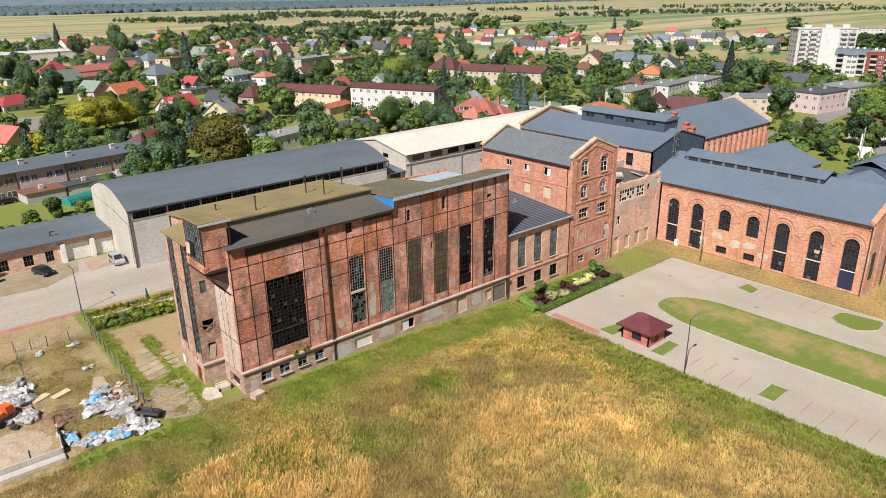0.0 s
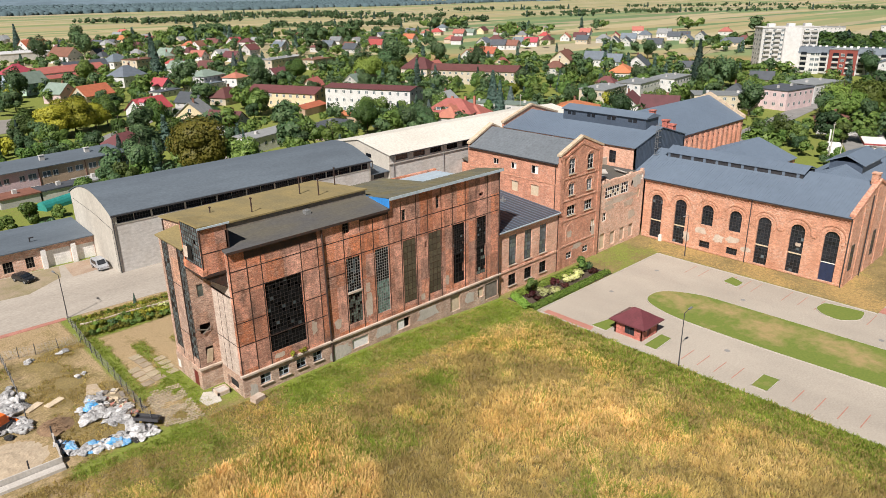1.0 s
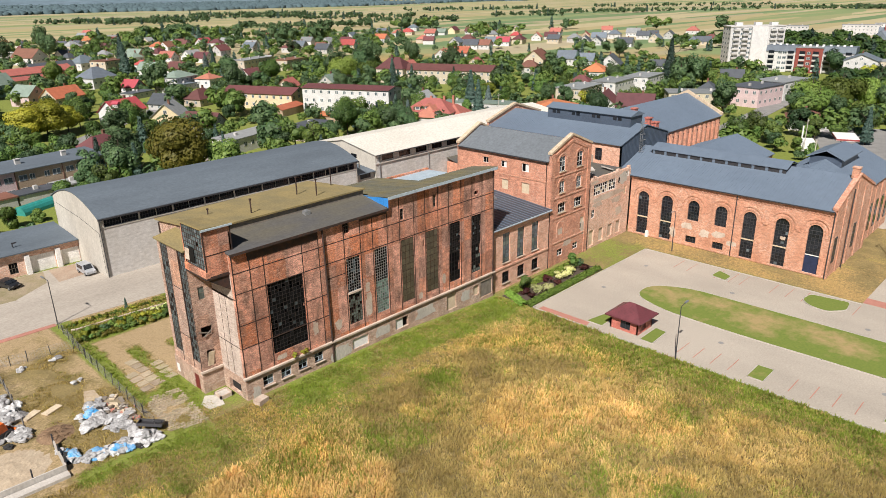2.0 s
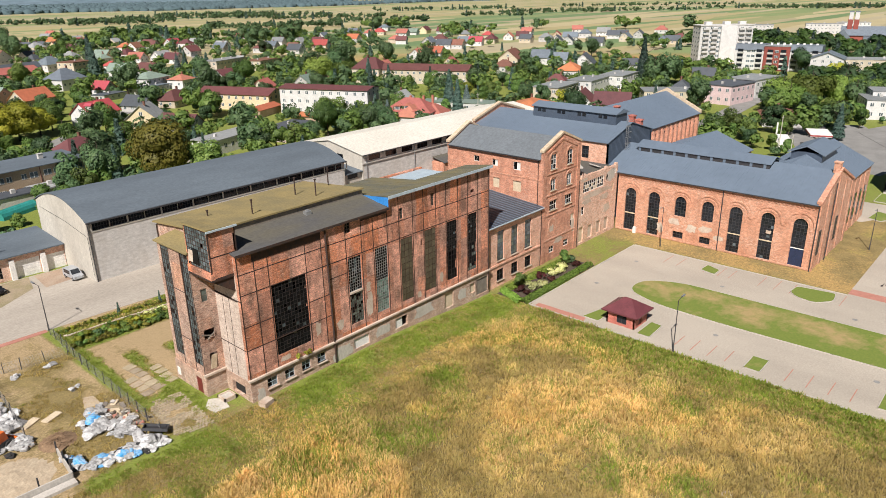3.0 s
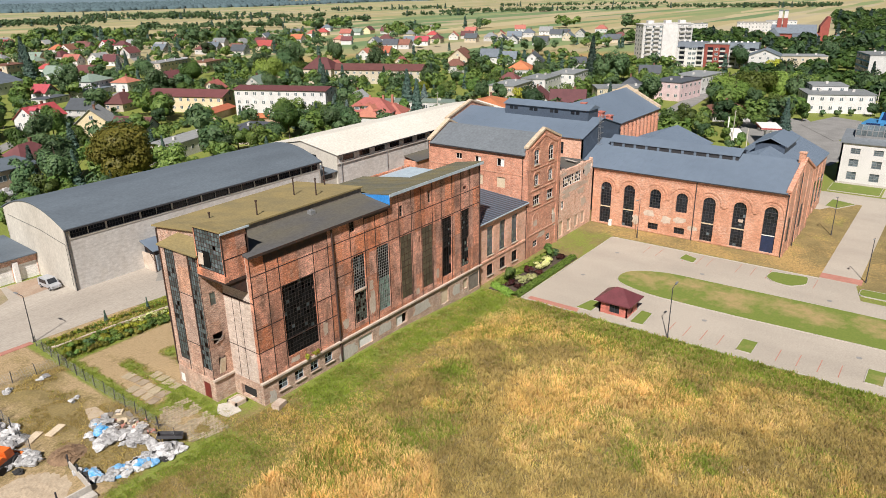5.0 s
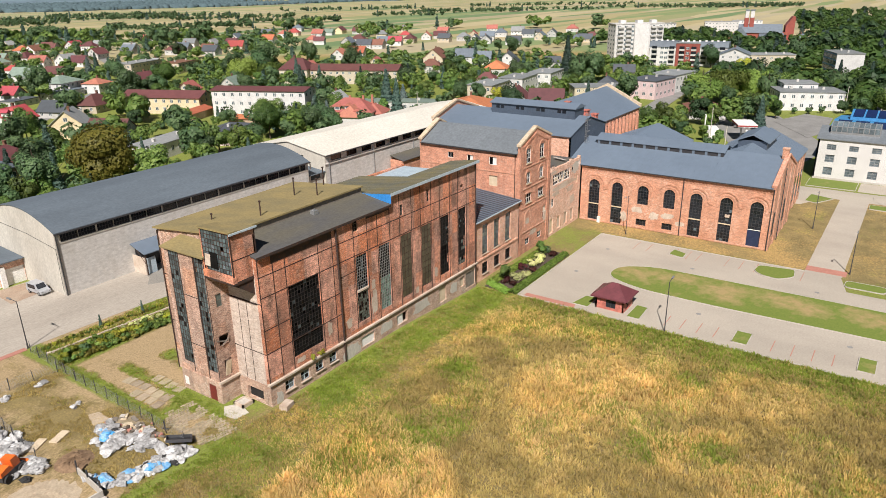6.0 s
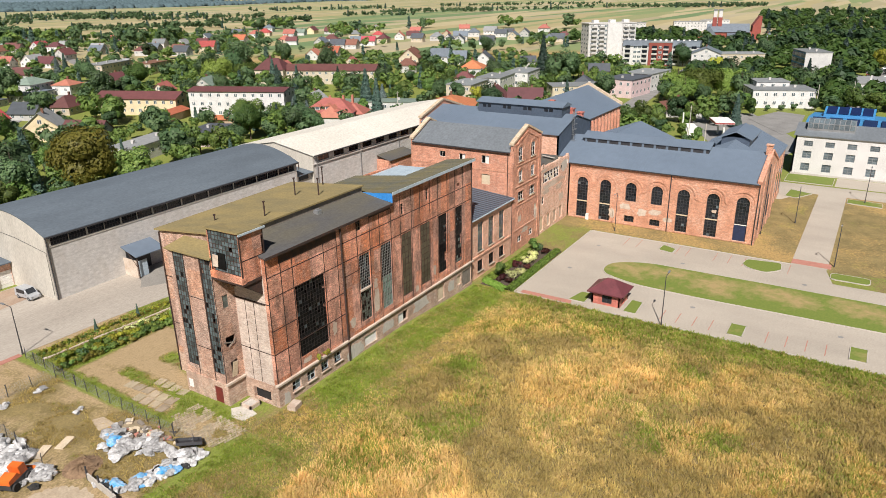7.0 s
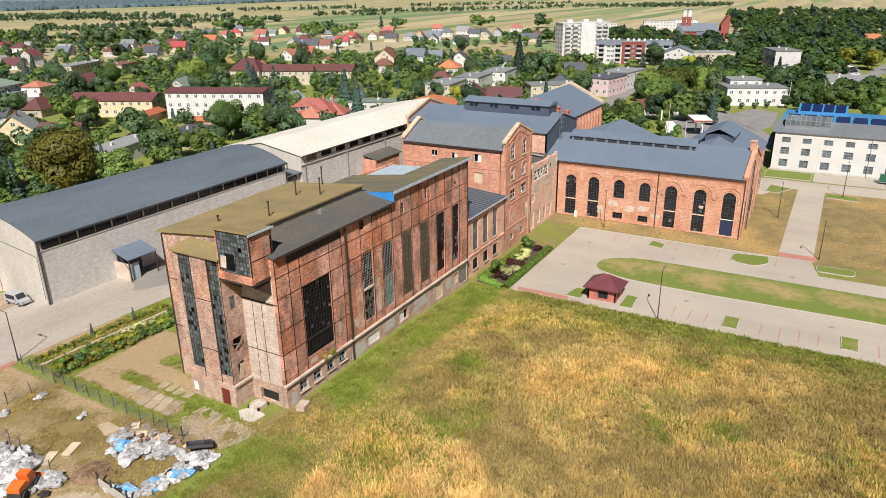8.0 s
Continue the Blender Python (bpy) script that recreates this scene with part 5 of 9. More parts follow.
for i, c in enumerate(bays):
    u0 = DY1 - c
    if i in (2, 3):
        window(dh, (DX, DY1), YN, u0 - 1.15, 4.2, u0 + 1.15, 8.2, 4, 5, M["frame_dark"], M["pane_hall"], inset=0.35, arched=True, label="arched window with dark glass")
        window(dh, (DX, DY1), YN, u0 - 1.05, -0.3, u0 + 1.05, 1.05, 3, 2, M["frame_dark"], M["pane_hall"], inset=0.3, label="low square cellar window")
    elif i == 6:
        w_ = window(dh, (DX, DY1), YN, u0 - 1.2, 2.6, u0 + 1.2, 8.2, 4, 7, M["frame_dark"], M["pane_hall"], inset=0.35, arched=True, label="tall arched window above a door")
        d_ = part("door", box(DX + 0.35, DX + 0.43, c - 1.2, c + 1.2, -1.0, 2.55), M["blue_door"], dh, "navy double door under an arch")
        for s in (-0.55, 0.55):
            part("door_panel", box(DX + 0.31, DX + 0.35, c + s - 0.45, c + s + 0.45, -0.8, 2.3), M["blue_door"], d_)
        part("transom", box(DX + 0.25, DX + 0.4, c - 1.2, c + 1.2, 2.5, 2.65), M["white_paint"], dh)
    else:
        window(dh, (DX, DY1), YN, u0 - 1.2, -0.7, u0 + 1.2, 8.2, 4, 13, M["frame_dark"], M["pane_hall"], inset=0.35, arched=True, mix=(M["pane_blue"], 0.08), label="tall arched window with dark gridded glass")
        part("transom", box(DX + 0.2, DX + 0.4, c - 1.2, c + 1.2, 2.75, 2.95), M["board_pale"], dh, "pale rail across the arched window")
    part("archivolt", arch_ring(B(), (DX, DY1), YN, u0, 7.0, 1.55, 1.85, 0.1, 0.9), M["brick_clean"], dh, "moulded brick arch")
    part("archivolt", arch_ring(B(), (DX, DY1), YN, u0, 7.0, 2.15, 2.45, 0.14, 0.3), M["brick_clean"], dh, "moulded brick arch")
    if i < 6:
        mid_ = (c + bays[i + 1]) / 2
        part("impost", box(DX - 0.14, DX + 0.02, mid_ - 0.35, mid_ + 0.35, 6.4, 6.75), M["brick_clean"], dh)
part("sill_band", box(DX - 0.08, DX + 0.02, DY0, DY1, -0.95, -0.7), M["brick_clean"], dh)
part("cornice", box(DX - 0.22, DX + 0.02, DY0, DY1, 10.55, 11.2), M["brick_mid"], dh, "brick cornice under the eaves")
dt = B()
for k in range(62):
    bx(dt, DX - 0.16, DX + 0.02, DY0 + 0.3 + k * 0.613, DY0 + 0.6 + k * 0.613, 10.2, 10.55)
tagged(part("dentil_course", dt, M["brick_clean"], dh), kind="stuff")
for y in (51.4, 34.95):
    part("downpipe", tube(B(), (DX - 0.2, y, -1.1), (DX - 0.2, y, 11), 0.09), M["frame_dark"], dh)
part("switch_box", box(DX - 0.5, DX, 68.2, 68.8, -1.1, 0.2), M["white_paint"], dh, "white meter cabinet")
RX, RZ, EX2 = 129.6, 15.1, 140.3
gpl = [(DX + 0.004, DY0 - 0.02, -1.6), (EX2, DY0 - 0.02, -1.6), (EX2, DY0 - 0.02, 11.4), (RX, DY0 - 0.02, 15.4), (DX + 0.004, DY0 - 0.02, 11.4)]
part("gable_wall", ext(B(), gpl, (0, 0.6, 0)), M["brick_clean"], dh, "orange brick gable end")
cp = B()
for x0 in (DX - 0.25, EX2 + 0.25):
    ext(cp, [(x0, DY0 - 0.2, 11.3), (RX, DY0 - 0.2, 15.35), (RX, DY0 - 0.2, 15.8), (x0, DY0 - 0.2, 11.75)], (0, 0.9, 0))
part("coping", cp, M["brick_mid"], dh)
for k, x in enumerate((118.9, 123.6, 128.9, 134.2, 139.4)):
    part("pilaster", box(x, x + 1.0, DY0 - 0.13, DY0, -1.6, 11.3 + (3.0 if k == 2 else 1.2 if k in (1, 3) else 0)), M["brick_clean"], dh)
part("downpipe", tube(B(), (126.5, DY0 - 0.3, -1.1), (126.5, DY0 - 0.3, 13.5), 0.09), M["frame_dark"], dh)
part("chimney", bx(box(128.4, 129.5, DY0 + 0.1, DY0 + 1.2, 14.8, 16.6), 128.3, 129.6, DY0, DY0 + 1.3, 16.6, 16.85), M["brick_clean"], dh, "squat orange brick chimney on the gable")
for a, b in ((120.4, 121.8), (131.2, 132.6)):
    window(dh, (DX, DY0), XP, a - DX, 1.5, b - DX, 6.0, 2, 5, M["frame_dark"], M["pane_hall"], inset=-0.05, pieces=False, label="tall gable window")
rl = [(DX - 0.45, DY0 + 0.4, 11.15), (RX, DY0 + 0.4, RZ), (RX, 76.3, RZ), (DX - 0.45, 76.3, 11.15)]
r_ = part("roof", slab(B(), rl, 0.16), M["metal_roof"], dh, "slate-blue seamed metal roof")
part("seams", ribs(B(), rl[0], rl[3], Vector(rl[1]) - Vector(rl[0]), 0.55, 0.035, 0.04), M["metal_roof"], r_)
part("roof", slab(B(), [(RX, DY0 + 0.4, RZ), (EX2, DY0 + 0.4, 11.15), (EX2, 76.3, 11.15), (RX, 76.3, RZ)], 0.16), M["metal_roof"], dh)
part("gutter", box(DX - 0.6, DX - 0.42, DY0, DY1, 10.95, 11.12), M["frame_dark"], dh)
vm = part("ridge_vent", box(RX - 2.7, RX + 2.7, 46.4, 73.2, 13.9, 15.0), M["frame_dark"], dh, "long dark louvre slot under the ridge vent")
for k in range(11):
    part("vent_post", box(RX - 2.8, RX - 2.6, 47.0 + k * 2.55, 47.5 + k * 2.55, 13.9, 15.0), M["metal_roof"], vm)
vr = part("vent_roof", ext(B(), [(RX - 2.95, 46.1, 15.1), (RX, 46.1, 16.1), (RX + 2.95, 46.1, 15.1), (RX + 2.95, 46.1, 14.98), (RX, 46.1, 15.98), (RX - 2.95, 46.1, 14.98)], (0, 27.4, 0)), M["metal_roof"], dh, "slate-blue roof of the ridge vent")
part("seams", ribs(B(), (RX - 2.95, 46.1, 15.1), (RX - 2.95, 73.5, 15.1), (2.95, 0, 1.0), 0.55, 0.035, 0.04), M["metal_roof"], vr)
part("wall", wall(B(), (EX2, DY0), (0, 1, 0), 41, -1.6, 11.1, 0.5), M["brick_clean"], dh)

for i_, (c_, z_, w_, h_) in enumerate(((12.6, 3.0, 2.6, 1.6), (16.2, 2.2, 2.4, 2.0), (19.0, 2.6, 3.0, 1.5), (21.6, 1.4, 2.0, 1.2), (9.8, 1.2, 1.6, 2.6), (30.4, 4.6, 1.2, 0.8))):
    patch(dh, (DX, DY1), YN, c_, z_, w_, h_, M["plaster"], "pale plaster patch", seed=i_ + 40)
for i_, (c_, z_, w_, h_) in enumerate(((110.6, 8.5, 13.5, 1.3), (116.0, 11.0, 3.6, 2.6), (113.6, 7.0, 4.0, 1.4), (107.0, 7.4, 3.6, 1.2), (115.0, 4.4, 3.0, 2.0), (105.6, 12.1, 3.0, 0.7))):
    patch(rb, (0, 73.3), XP, c_, z_, w_, h_, M["plaster"] if i_ != 1 else M["concrete_light"], "peeling pale plaster", seed=i_ + 60)
for i_, (c_, z_, w_, h_) in enumerate(((102.0, 4.0, 2.0, 3.2), (97.0, 2.4, 3.4, 1.4), (94.6, 5.2, 1.6, 1.8))):
    patch(gh, (0, GY), XP, c_, z_, w_, h_, M["plaster"], "pale plaster patch", seed=i_ + 80)

# ---- hall with the clerestory monitor ----
ha = thing("monitor_hall", (120, 76.5, -1.2), "brick hall with slate-blue roof and clerestory monitor", "factory building")
HX0, HX1, HXM, HY0, HY1 = 120.0, 139.6, 129.8, 76.5, 112.0
part("wall", wall(B(), (HX0, HY1), YN, HY1 - HY0, -1.6, 16.5, 0.5, [(29.3, 12.6, 31.0, 15.2), (24, 12.6, 25.7, 15.2), (18, 12.6, 19.7, 15.2)]), M["brick_link"], ha, "pale orange brick side wall")
for a in (29.3, 24.0, 18.0):
    window(ha, (HX0, HY1), YN, a, 12.6, a + 1.7, 15.2, 2, 3, M["frame_dark"], M["pane_hall"], inset=0.2, label="dark side window")
part("front", ext(B(), [(HX0, HY0, -1.6), (HX1, HY0, -1.6), (HX1, HY0, 16.5), (HXM, HY0, 19.3), (HX0, HY0, 16.5)], (0, 0.3, 0)), M["metal_wall"], ha, "dark slate-blue metal-clad gable")
sm = B()
for k in range(36):
    x = HX0 + 0.3 + k * 0.55
    bx(sm, x, x + 0.05, HY0 - 0.05, HY0, 9, 16.5 + 2.8 * (1 - abs(x - HXM) / 9.8) - 0.1)
part("cladding_ribs", sm, M["metal_wall"], ha)
part("wall", wall(B(), (HX1, HY0), (0, 1, 0), HY1 - HY0, -1.6, 16.4, 0.5), M["brick_mid"], ha)
part("gable_wall", ext(B(), [(HX0 - 0.3, HY1, -1.6), (HX1 + 0.3, HY1, -1.6), (HX1 + 0.3, HY1, 17.4), (HXM, HY1, 20.4), (HX0 - 0.3, HY1, 17.4)], (0, 0.5, 0)), M["brick_mid"], ha)
cp = B()
for x0 in (HX0 - 0.5, HX1 + 0.5):
    ext(cp, [(x0, HY1 - 0.2, 17.3), (HXM, HY1 - 0.2, 20.35), (HXM, HY1 - 0.2, 20.8), (x0, HY1 - 0.2, 17.75)], (0, 0.9, 0))
part("coping", cp, M["stone"], ha, "pale stone gable coping")
rl = [(HX0 - 0.45, HY0 - 0.2, 16.5), (HXM, HY0 - 0.2, 19.4), (HXM, HY1, 19.4), (HX0 - 0.45, HY1, 16.5)]
r_ = part("roof", slab(B(), rl, 0.16), M["metal_roof"], ha, "slate-blue seamed metal roof")
part("seams", ribs(B(), rl[0], rl[3], Vector(rl[1]) - Vector(rl[0]), 0.6, 0.035, 0.035), M["metal_roof"], r_)
part("roof", slab(B(), [(HXM, HY0 - 0.2, 19.4), (HX1 + 0.45, HY0 - 0.2, 16.5), (HX1 + 0.45, HY1, 16.5), (HXM, HY1, 19.4)], 0.16), M["metal_roof"], ha)
mo = part("monitor", box(HXM - 2.4, HXM + 2.4, 79.0, 100.5, 18.5, 21.2), M["metal_wall"], ha, "slate-blue clerestory box")
for k in range(4):
    for d in (0, 1.2):
        y = 81.2 + k * 5.3 + d
        part("window", box(HXM - 2.44, HXM - 2.38, y, y + 0.9, 19.9, 20.6), M["pane_hall"], mo, "small dark clerestory window")
part("monitor_roof", ext(B(), [(HXM - 2.8, 78.7, 21.15), (HXM, 78.7, 22.0), (HXM + 2.8, 78.7, 21.15), (HXM + 2.8, 78.7, 21.0), (HXM - 2.8, 78.7, 21.0)], (0, 22.1, 0)), M["metal_roof"], ha)
ld = B()
for s in (0.0, 0.9):
    tube(ld, (126.4 + s, HY0 - 0.6, 10.8), (126.4 + s, HY0 - 0.6, 20.6), 0.05, n=6)
for k in range(24):
    bx(ld, 126.4, 127.3, HY0 - 0.62, HY0 - 0.57, 11 + k * 0.4, 11.06 + k * 0.4)
for k in range(7):
    bx(ld, 126.2, 127.5, HY0 - 1.25, HY0 - 1.2, 13 + k * 1.2, 13.08 + k * 1.2)
    bx(ld, 126.2, 126.25, HY0 - 1.25, HY0 - 0.5, 13 + k * 1.2, 13.08 + k * 1.2)
    bx(ld, 127.45, 127.5, HY0 - 1.25, HY0 - 0.5, 13 + k * 1.2, 13.08 + k * 1.2)
part("ladder", ld, M["galv"], ha, "caged galvanised roof ladder")
for x, y in ((136.8, 78.2), (140.8, 82)):
    part("chimney", bx(box(x - 0.6, x + 0.6, y - 0.6, y + 0.6, 16, 18.6), x - 0.75, x + 0.75, y - 0.75, y + 0.75, 18.6, 18.85), M["kiosk_wall"], ha, "red brick chimney stack")


def gable_block(name, label, x0, x1, y0, y1, z0, eave, ridge, along, wallm, roofm, coping=None, over=0.35, group=""):
    """A plain gabled hall; the ridge runs along x or y."""
    t = thing(name, ((x0 + x1) / 2, (y0 + y1) / 2, z0), label, "building", group)
    if along == "x":
        m_ = (y0 + y1) / 2
        prof = lambda x, o=0.0, dz=0.0: [(x, y0 - o, eave + dz), (x, m_, ridge + dz), (x, y1 + o, eave + dz)]
        part("wall", ext(B(), [(x0, y0, z0), (x0, y1, z0), (x0, y1, eave), (x0, m_, ridge - 0.1), (x0, y0, eave)], (x1 - x0, 0, 0)), wallm, t)
        a, b = prof(x0 - over, over), prof(x1 + over, over)
    else:
        m_ = (x0 + x1) / 2
        prof = lambda y, o=0.0, dz=0.0: [(x0 - o, y, eave + dz), (m_, y, ridge + dz), (x1 + o, y, eave + dz)]
        part("wall", ext(B(), [(x0, y0, z0), (x1, y0, z0), (x1, y0, eave), (m_, y0, ridge - 0.1), (x0, y0, eave)], (0, y1 - y0, 0)), wallm, t)
        a, b = prof(y0 - over, over), prof(y1 + over, over)
    r1 = part("roof", slab(B(), [a[0], a[1], b[1], b[0]], 0.15), roofm, t)
    part("roof", slab(B(), [a[1], a[2], b[2], b[1]], 0.15), roofm, t)
    part("seams", ribs(ribs(B(), a[0], b[0], Vector(a[1]) - Vector(a[0]), 0.6, 0.04, 0.035), a[2], b[2], Vector(a[1]) - Vector(a[2]), 0.6, 0.04, 0.035), roofm, r1)
    if coping:
        cp = B()
        for q in (a, b):
            dx = Vector((0.8, 0, 0)) if along == "x" else Vector((0, 0.8, 0))
            for s, e in ((q[0], q[1]), (q[2], q[1])):
                s, e = Vector(s) - dx / 2 - Z * 0.1, Vector(e) - dx / 2 - Z * 0.1
                ext(cp, [s, e, e + Z * 0.9, s + Z * 0.9], dx)
        part("coping", cp, coping, t, "pale stone gable coping")
    return t


far = gable_block("far_hall", "long brick hall with a slate-blue roof and stone-coped gables", 141, 187, 84.7, 105.7, -1.2, 12.9, 18.3, "x", M["brick_mid"], M["metal_roof"], M["stone"])
for k in range(13):
    x = 152 + k * 2.7
    part("buttress", ext(B(), [(x, 84.7, -1), (x, 84.0, -1), (x, 84.0, 10.6), (x, 84.7, 12.3)], (0.9, 0, 0)), M["brick_mid"], far)
    part("window", box(x + 1.2, x + 2.3, 84.66, 84.72, 8.2, 11.2), M["pane_hall"], far, "dark recessed window")
for x, y in ((152, 92), (147, 90)):
    part("chimney", bx(box(x - 0.6, x + 0.6, y - 0.6, y + 0.6, 15, 18.4), x - 0.75, x + 0.75, y - 0.75, y + 0.75, 18.4, 18.65), M["kiosk_wall"], far, "red brick chimney stack")
gable_block("low_hall", "low hall with a broad slate-blue roof", 142, 174, 65, 84.2, -1.2, 7.2, 11.0, "x", M["brick_clean"], M["metal_roof"])
wing = gable_block("rear_wing", "orange brick wing with a slate-blue roof behind the arched hall", 130.6, 160, 35.6, 52, -1.2, 10.7, 14.9, "x", M["brick_clean"], M["metal_roof"])
part("monitor", box(140.5, 151, 40.9, 46.7, 13.0, 15.3), M["metal_wall"], wing, "slate-blue roof monitor")
part("monitor_roof", ext(B(), [(140, 40.3, 15.2), (140, 43.8, 16.7), (140, 47.3, 15.2), (140, 47.3, 15.0), (140, 43.8, 16.5), (140, 40.3, 15.0)], (11.6, 0, 0)), M["metal_roof"], wing)
for k in range(4):
    part("pilaster", box(143 + k * 4, 144 + k * 4, 35.48, 35.6, -1.2, 10.6), M["brick_clean"], wing)
    part("window", box(144.8 + k * 4, 146.2 + k * 4, 35.5, 35.62, 1.0, 6.5), M["pane_hall"], wing, "tall dark window")

# ---- vaulted warehouse ----
vs_ = thing("vaulted_warehouse", (33.5, 125.9, 0.2), "long pale rendered warehouse with a curved grey roof", "warehouse")
VX0, VX1, VY0, VY1 = 33.5, 90.3, 125.9, 147.9
arcp = lambda x, dz=0.0, o=0.0: [(x, VY0 - o + (VY1 - VY0 + 2 * o) * k / 16, 11.0 + dz + 2.9 * math.sin(math.pi * k / 16) ** 0.9) for k in range(17)]
part("end_wall", ext(B(), [(VX0, VY0, -0.5), *arcp(VX0), (VX0, VY1, -0.5)], (0.4, 0, 0)), M["concrete_light"], vs_, "pale end wall with an arched top")
part("end_wall", ext(B(), [(VX1, VY0, -0.5), *arcp(VX1), (VX1, VY1, -0.5)], (-0.4, 0, 0)), M["concrete_light"], vs_)
wh = [(0.55 + 6.3 * k, 9.35, 6.6 + 6.3 * k, 10.6) for k in range(8)] + [(50.95, 9.35, 55.6, 10.6)]
part("wall", wall(B(), (VX0 + 0.4, VY0), XP, VX1 - VX0 - 0.8, -0.5, 11.0, 0.4, [(13.3, 0.2, 16.9, 4.0), *wh]), M["block_wall"], vs_, "whitewashed block side wall")
for h in wh:
    window(vs_, (VX0 + 0.4, VY0), XP, *h, 12, 2, M["frame_dark"], M["pane_hall"], inset=0.12, bar=0.05, pieces=False, label="ribbon window under the curved roof")
for k in range(10):
    x = VX0 + 0.55 + 6.3 * k
    part("pilaster", box(x + 0.06, x + 0.32, VY0 - 0.1, VY0, 9.2, 11.0), M["concrete_light"], vs_)
part("sill_band", box(VX0, VX1, VY0 - 0.1, VY0, 9.1, 9.3), M["concrete_light"], vs_)
part("wall", wall(B(), (VX1, VY1), (-1, 0, 0), VX1 - VX0, -0.5, 11.0, 0.4), M["concrete"], vs_)
rf = ext(B(), arcp(VX0 - 0.15, 0.12, 0.5) + arcp(VX0 - 0.15, -0.05, 0.5)[::-1], (VX1 - VX0 + 0.3, 0, 0))
part("roof", rf, M["tar_roof"], vs_, "curved grey bitumen roof")
part("gutter", box(VX0 - 0.2, VX1 + 0.2, VY0 - 0.72, VY0 - 0.52, 10.8, 11.05), M["frame_dark"], vs_)
for k in range(9):
    part("mullion", box(VX0 + 3.86 + 6.3 * k, VX0 + 3.93 + 6.3 * k, VY0 - 0.1, VY0 + 0.06, 9.3, 10.6), M["concrete_light"], vs_)
part("downpipe", tube(B(), (VX0 + 0.15, VY0 - 0.2, 0.2), (VX0 + 0.15, VY0 - 0.2, 10.9), 0.1), M["frame_dark"], vs_)
part("seam", box(52.0, 52.12, VY0 + 6, VY0 + 16, 13.35, 13.4), M["galv"], vs_)
part("porch_roof", slab(B(), [(45.8, 121.9, 4.3), (51.8, 121.9, 4.3), (51.8, 125.85, 5.5), (45.8, 125.85, 5.5)], 0.15), M["metal_roof"], vs_, "slate-blue metal lean-to canopy over a loading bay")
for x in (46.1, 51.5):
    part("porch_post", box(x - 0.08, x + 0.08, 122.0, 122.16, 0.2, 4.0), M["steel_dark"], vs_)
part("porch_wall", box(46.0, 46.2, 122.4, 125.9, 0.2, 3.4), M["plaster"], vs_)
part("porch_door", box(46.4, 48.2, 122.5, 122.6, 0.3, 3.2), M["fascia"], vs_, "pale blue boarded door")
part("porch_brace", tube(B(), (46.0, 122.1, 2.4), (46.0, 124.6, 4.9), 0.06), M["steel_dark"], vs_)
# near-black door colour stands for the shadow beneath the canopy
part("loading_door", box(46.6, 51.2, 125.8, 125.9, 0.2, 4.3), M["frame_dark"], vs_, "loading bay doors coloured near-black for the shade under the canopy")

part("cable", tube(tube(B(), (VX0 - 0.08, 146.3, 10.1), (VX0 - 0.08, 134.7, 9.5), 0.03, n=5), (VX0 - 0.08, 134.7, 9.5), (VX0 - 0.08, 126.0, 8.4), 0.03, n=5), M["frame_dark"], vs_, "slack dark cable on the end wall")
part("cable", tube(B(), (VX0 - 0.08, 126.0, 8.4), (VX0 - 0.08, 126.2, 1.0), 0.03, n=5), M["frame_dark"], vs_)

# ---- flat-gabled white-roofed warehouse ----
ww = thing("white_roof_warehouse", (96.2, 126.4, 0.2), "pale warehouse with a low white roof and clerestory windows", "warehouse")
part("wall", ext(B(), [(96.2, 126.4, -0.5), (96.2, 149.5, -0.5), (96.2, 149.5, 11.3), (96.2, 138, 13.3), (96.2, 126.4, 11.3)], (0.4, 0, 0)), M["concrete_light"], ww)
wh = [(1.6 + 5.5 * k, 9.6, 5.3 + 5.5 * k, 10.9) for k in range(13)]
part("wall", wall(B(), (96.6, 126.4), XP, 74, -0.5, 11.3, 0.4, wh), M["block_wall"], ww)
for h in wh:
    window(ww, (96.6, 126.4), XP, *h, 3, 1, M["frame_dark"], M["pane_hall"], inset=0.15, bar=0.06, pieces=False, label="dark clerestory window")
part("belt", box(96.1, 170.6, 126.15, 126.4, 9.0, 9.25), M["concrete"], ww)
part("window", box(96.12, 96.22, 133.2, 135.2, 9.6, 10.5), M["pane_hall"], ww, "small dark end window")
part("wall", wall(B(), (170.6, 149.5), (-1, 0, 0), 74.4, -0.5, 11.3, 0.4), M["concrete"], ww)
part("roof", slab(B(), [(95.9, 125.7, 11.35), (171, 125.7, 11.35), (171, 138, 13.5), (95.9, 138, 13.5)], 0.2), M["white_roof"], ww, "cream-white membrane roof")
part("roof", slab(B(), [(95.9, 138, 13.5), (171, 138, 13.5), (171, 150.2, 11.3), (95.9, 150.2, 11.3)], 0.2), M["white_roof"], ww)
part("gutter", box(95.9, 171, 125.5, 125.7, 11.1, 11.3), M["frame_dark"], ww)
for x in (97.4, 113.5, 130):
    part("downpipe", tube(B(), (x, 126.2, 0.2), (x, 126.2, 11), 0.1), M["galv"], ww)
part("porch_roof", slab(B(), [(120, 122, 5.6), (132, 122, 5.6), (132, 126.3, 6.6), (120, 126.3, 6.6)], 0.15), M["tar_dark"], ww)
part("porch_wall", box(120, 131, 122.4, 126.3, 0.2, 5.5), M["brick_mid"], ww)
lt = thing("lean_to", (93, 126, 0.2), "low grey lean-to between two warehouses", "shed")
part("wall", box(90.4, 96.1, 127, 140, -0.5, 7.6), M["concrete_light"], lt)
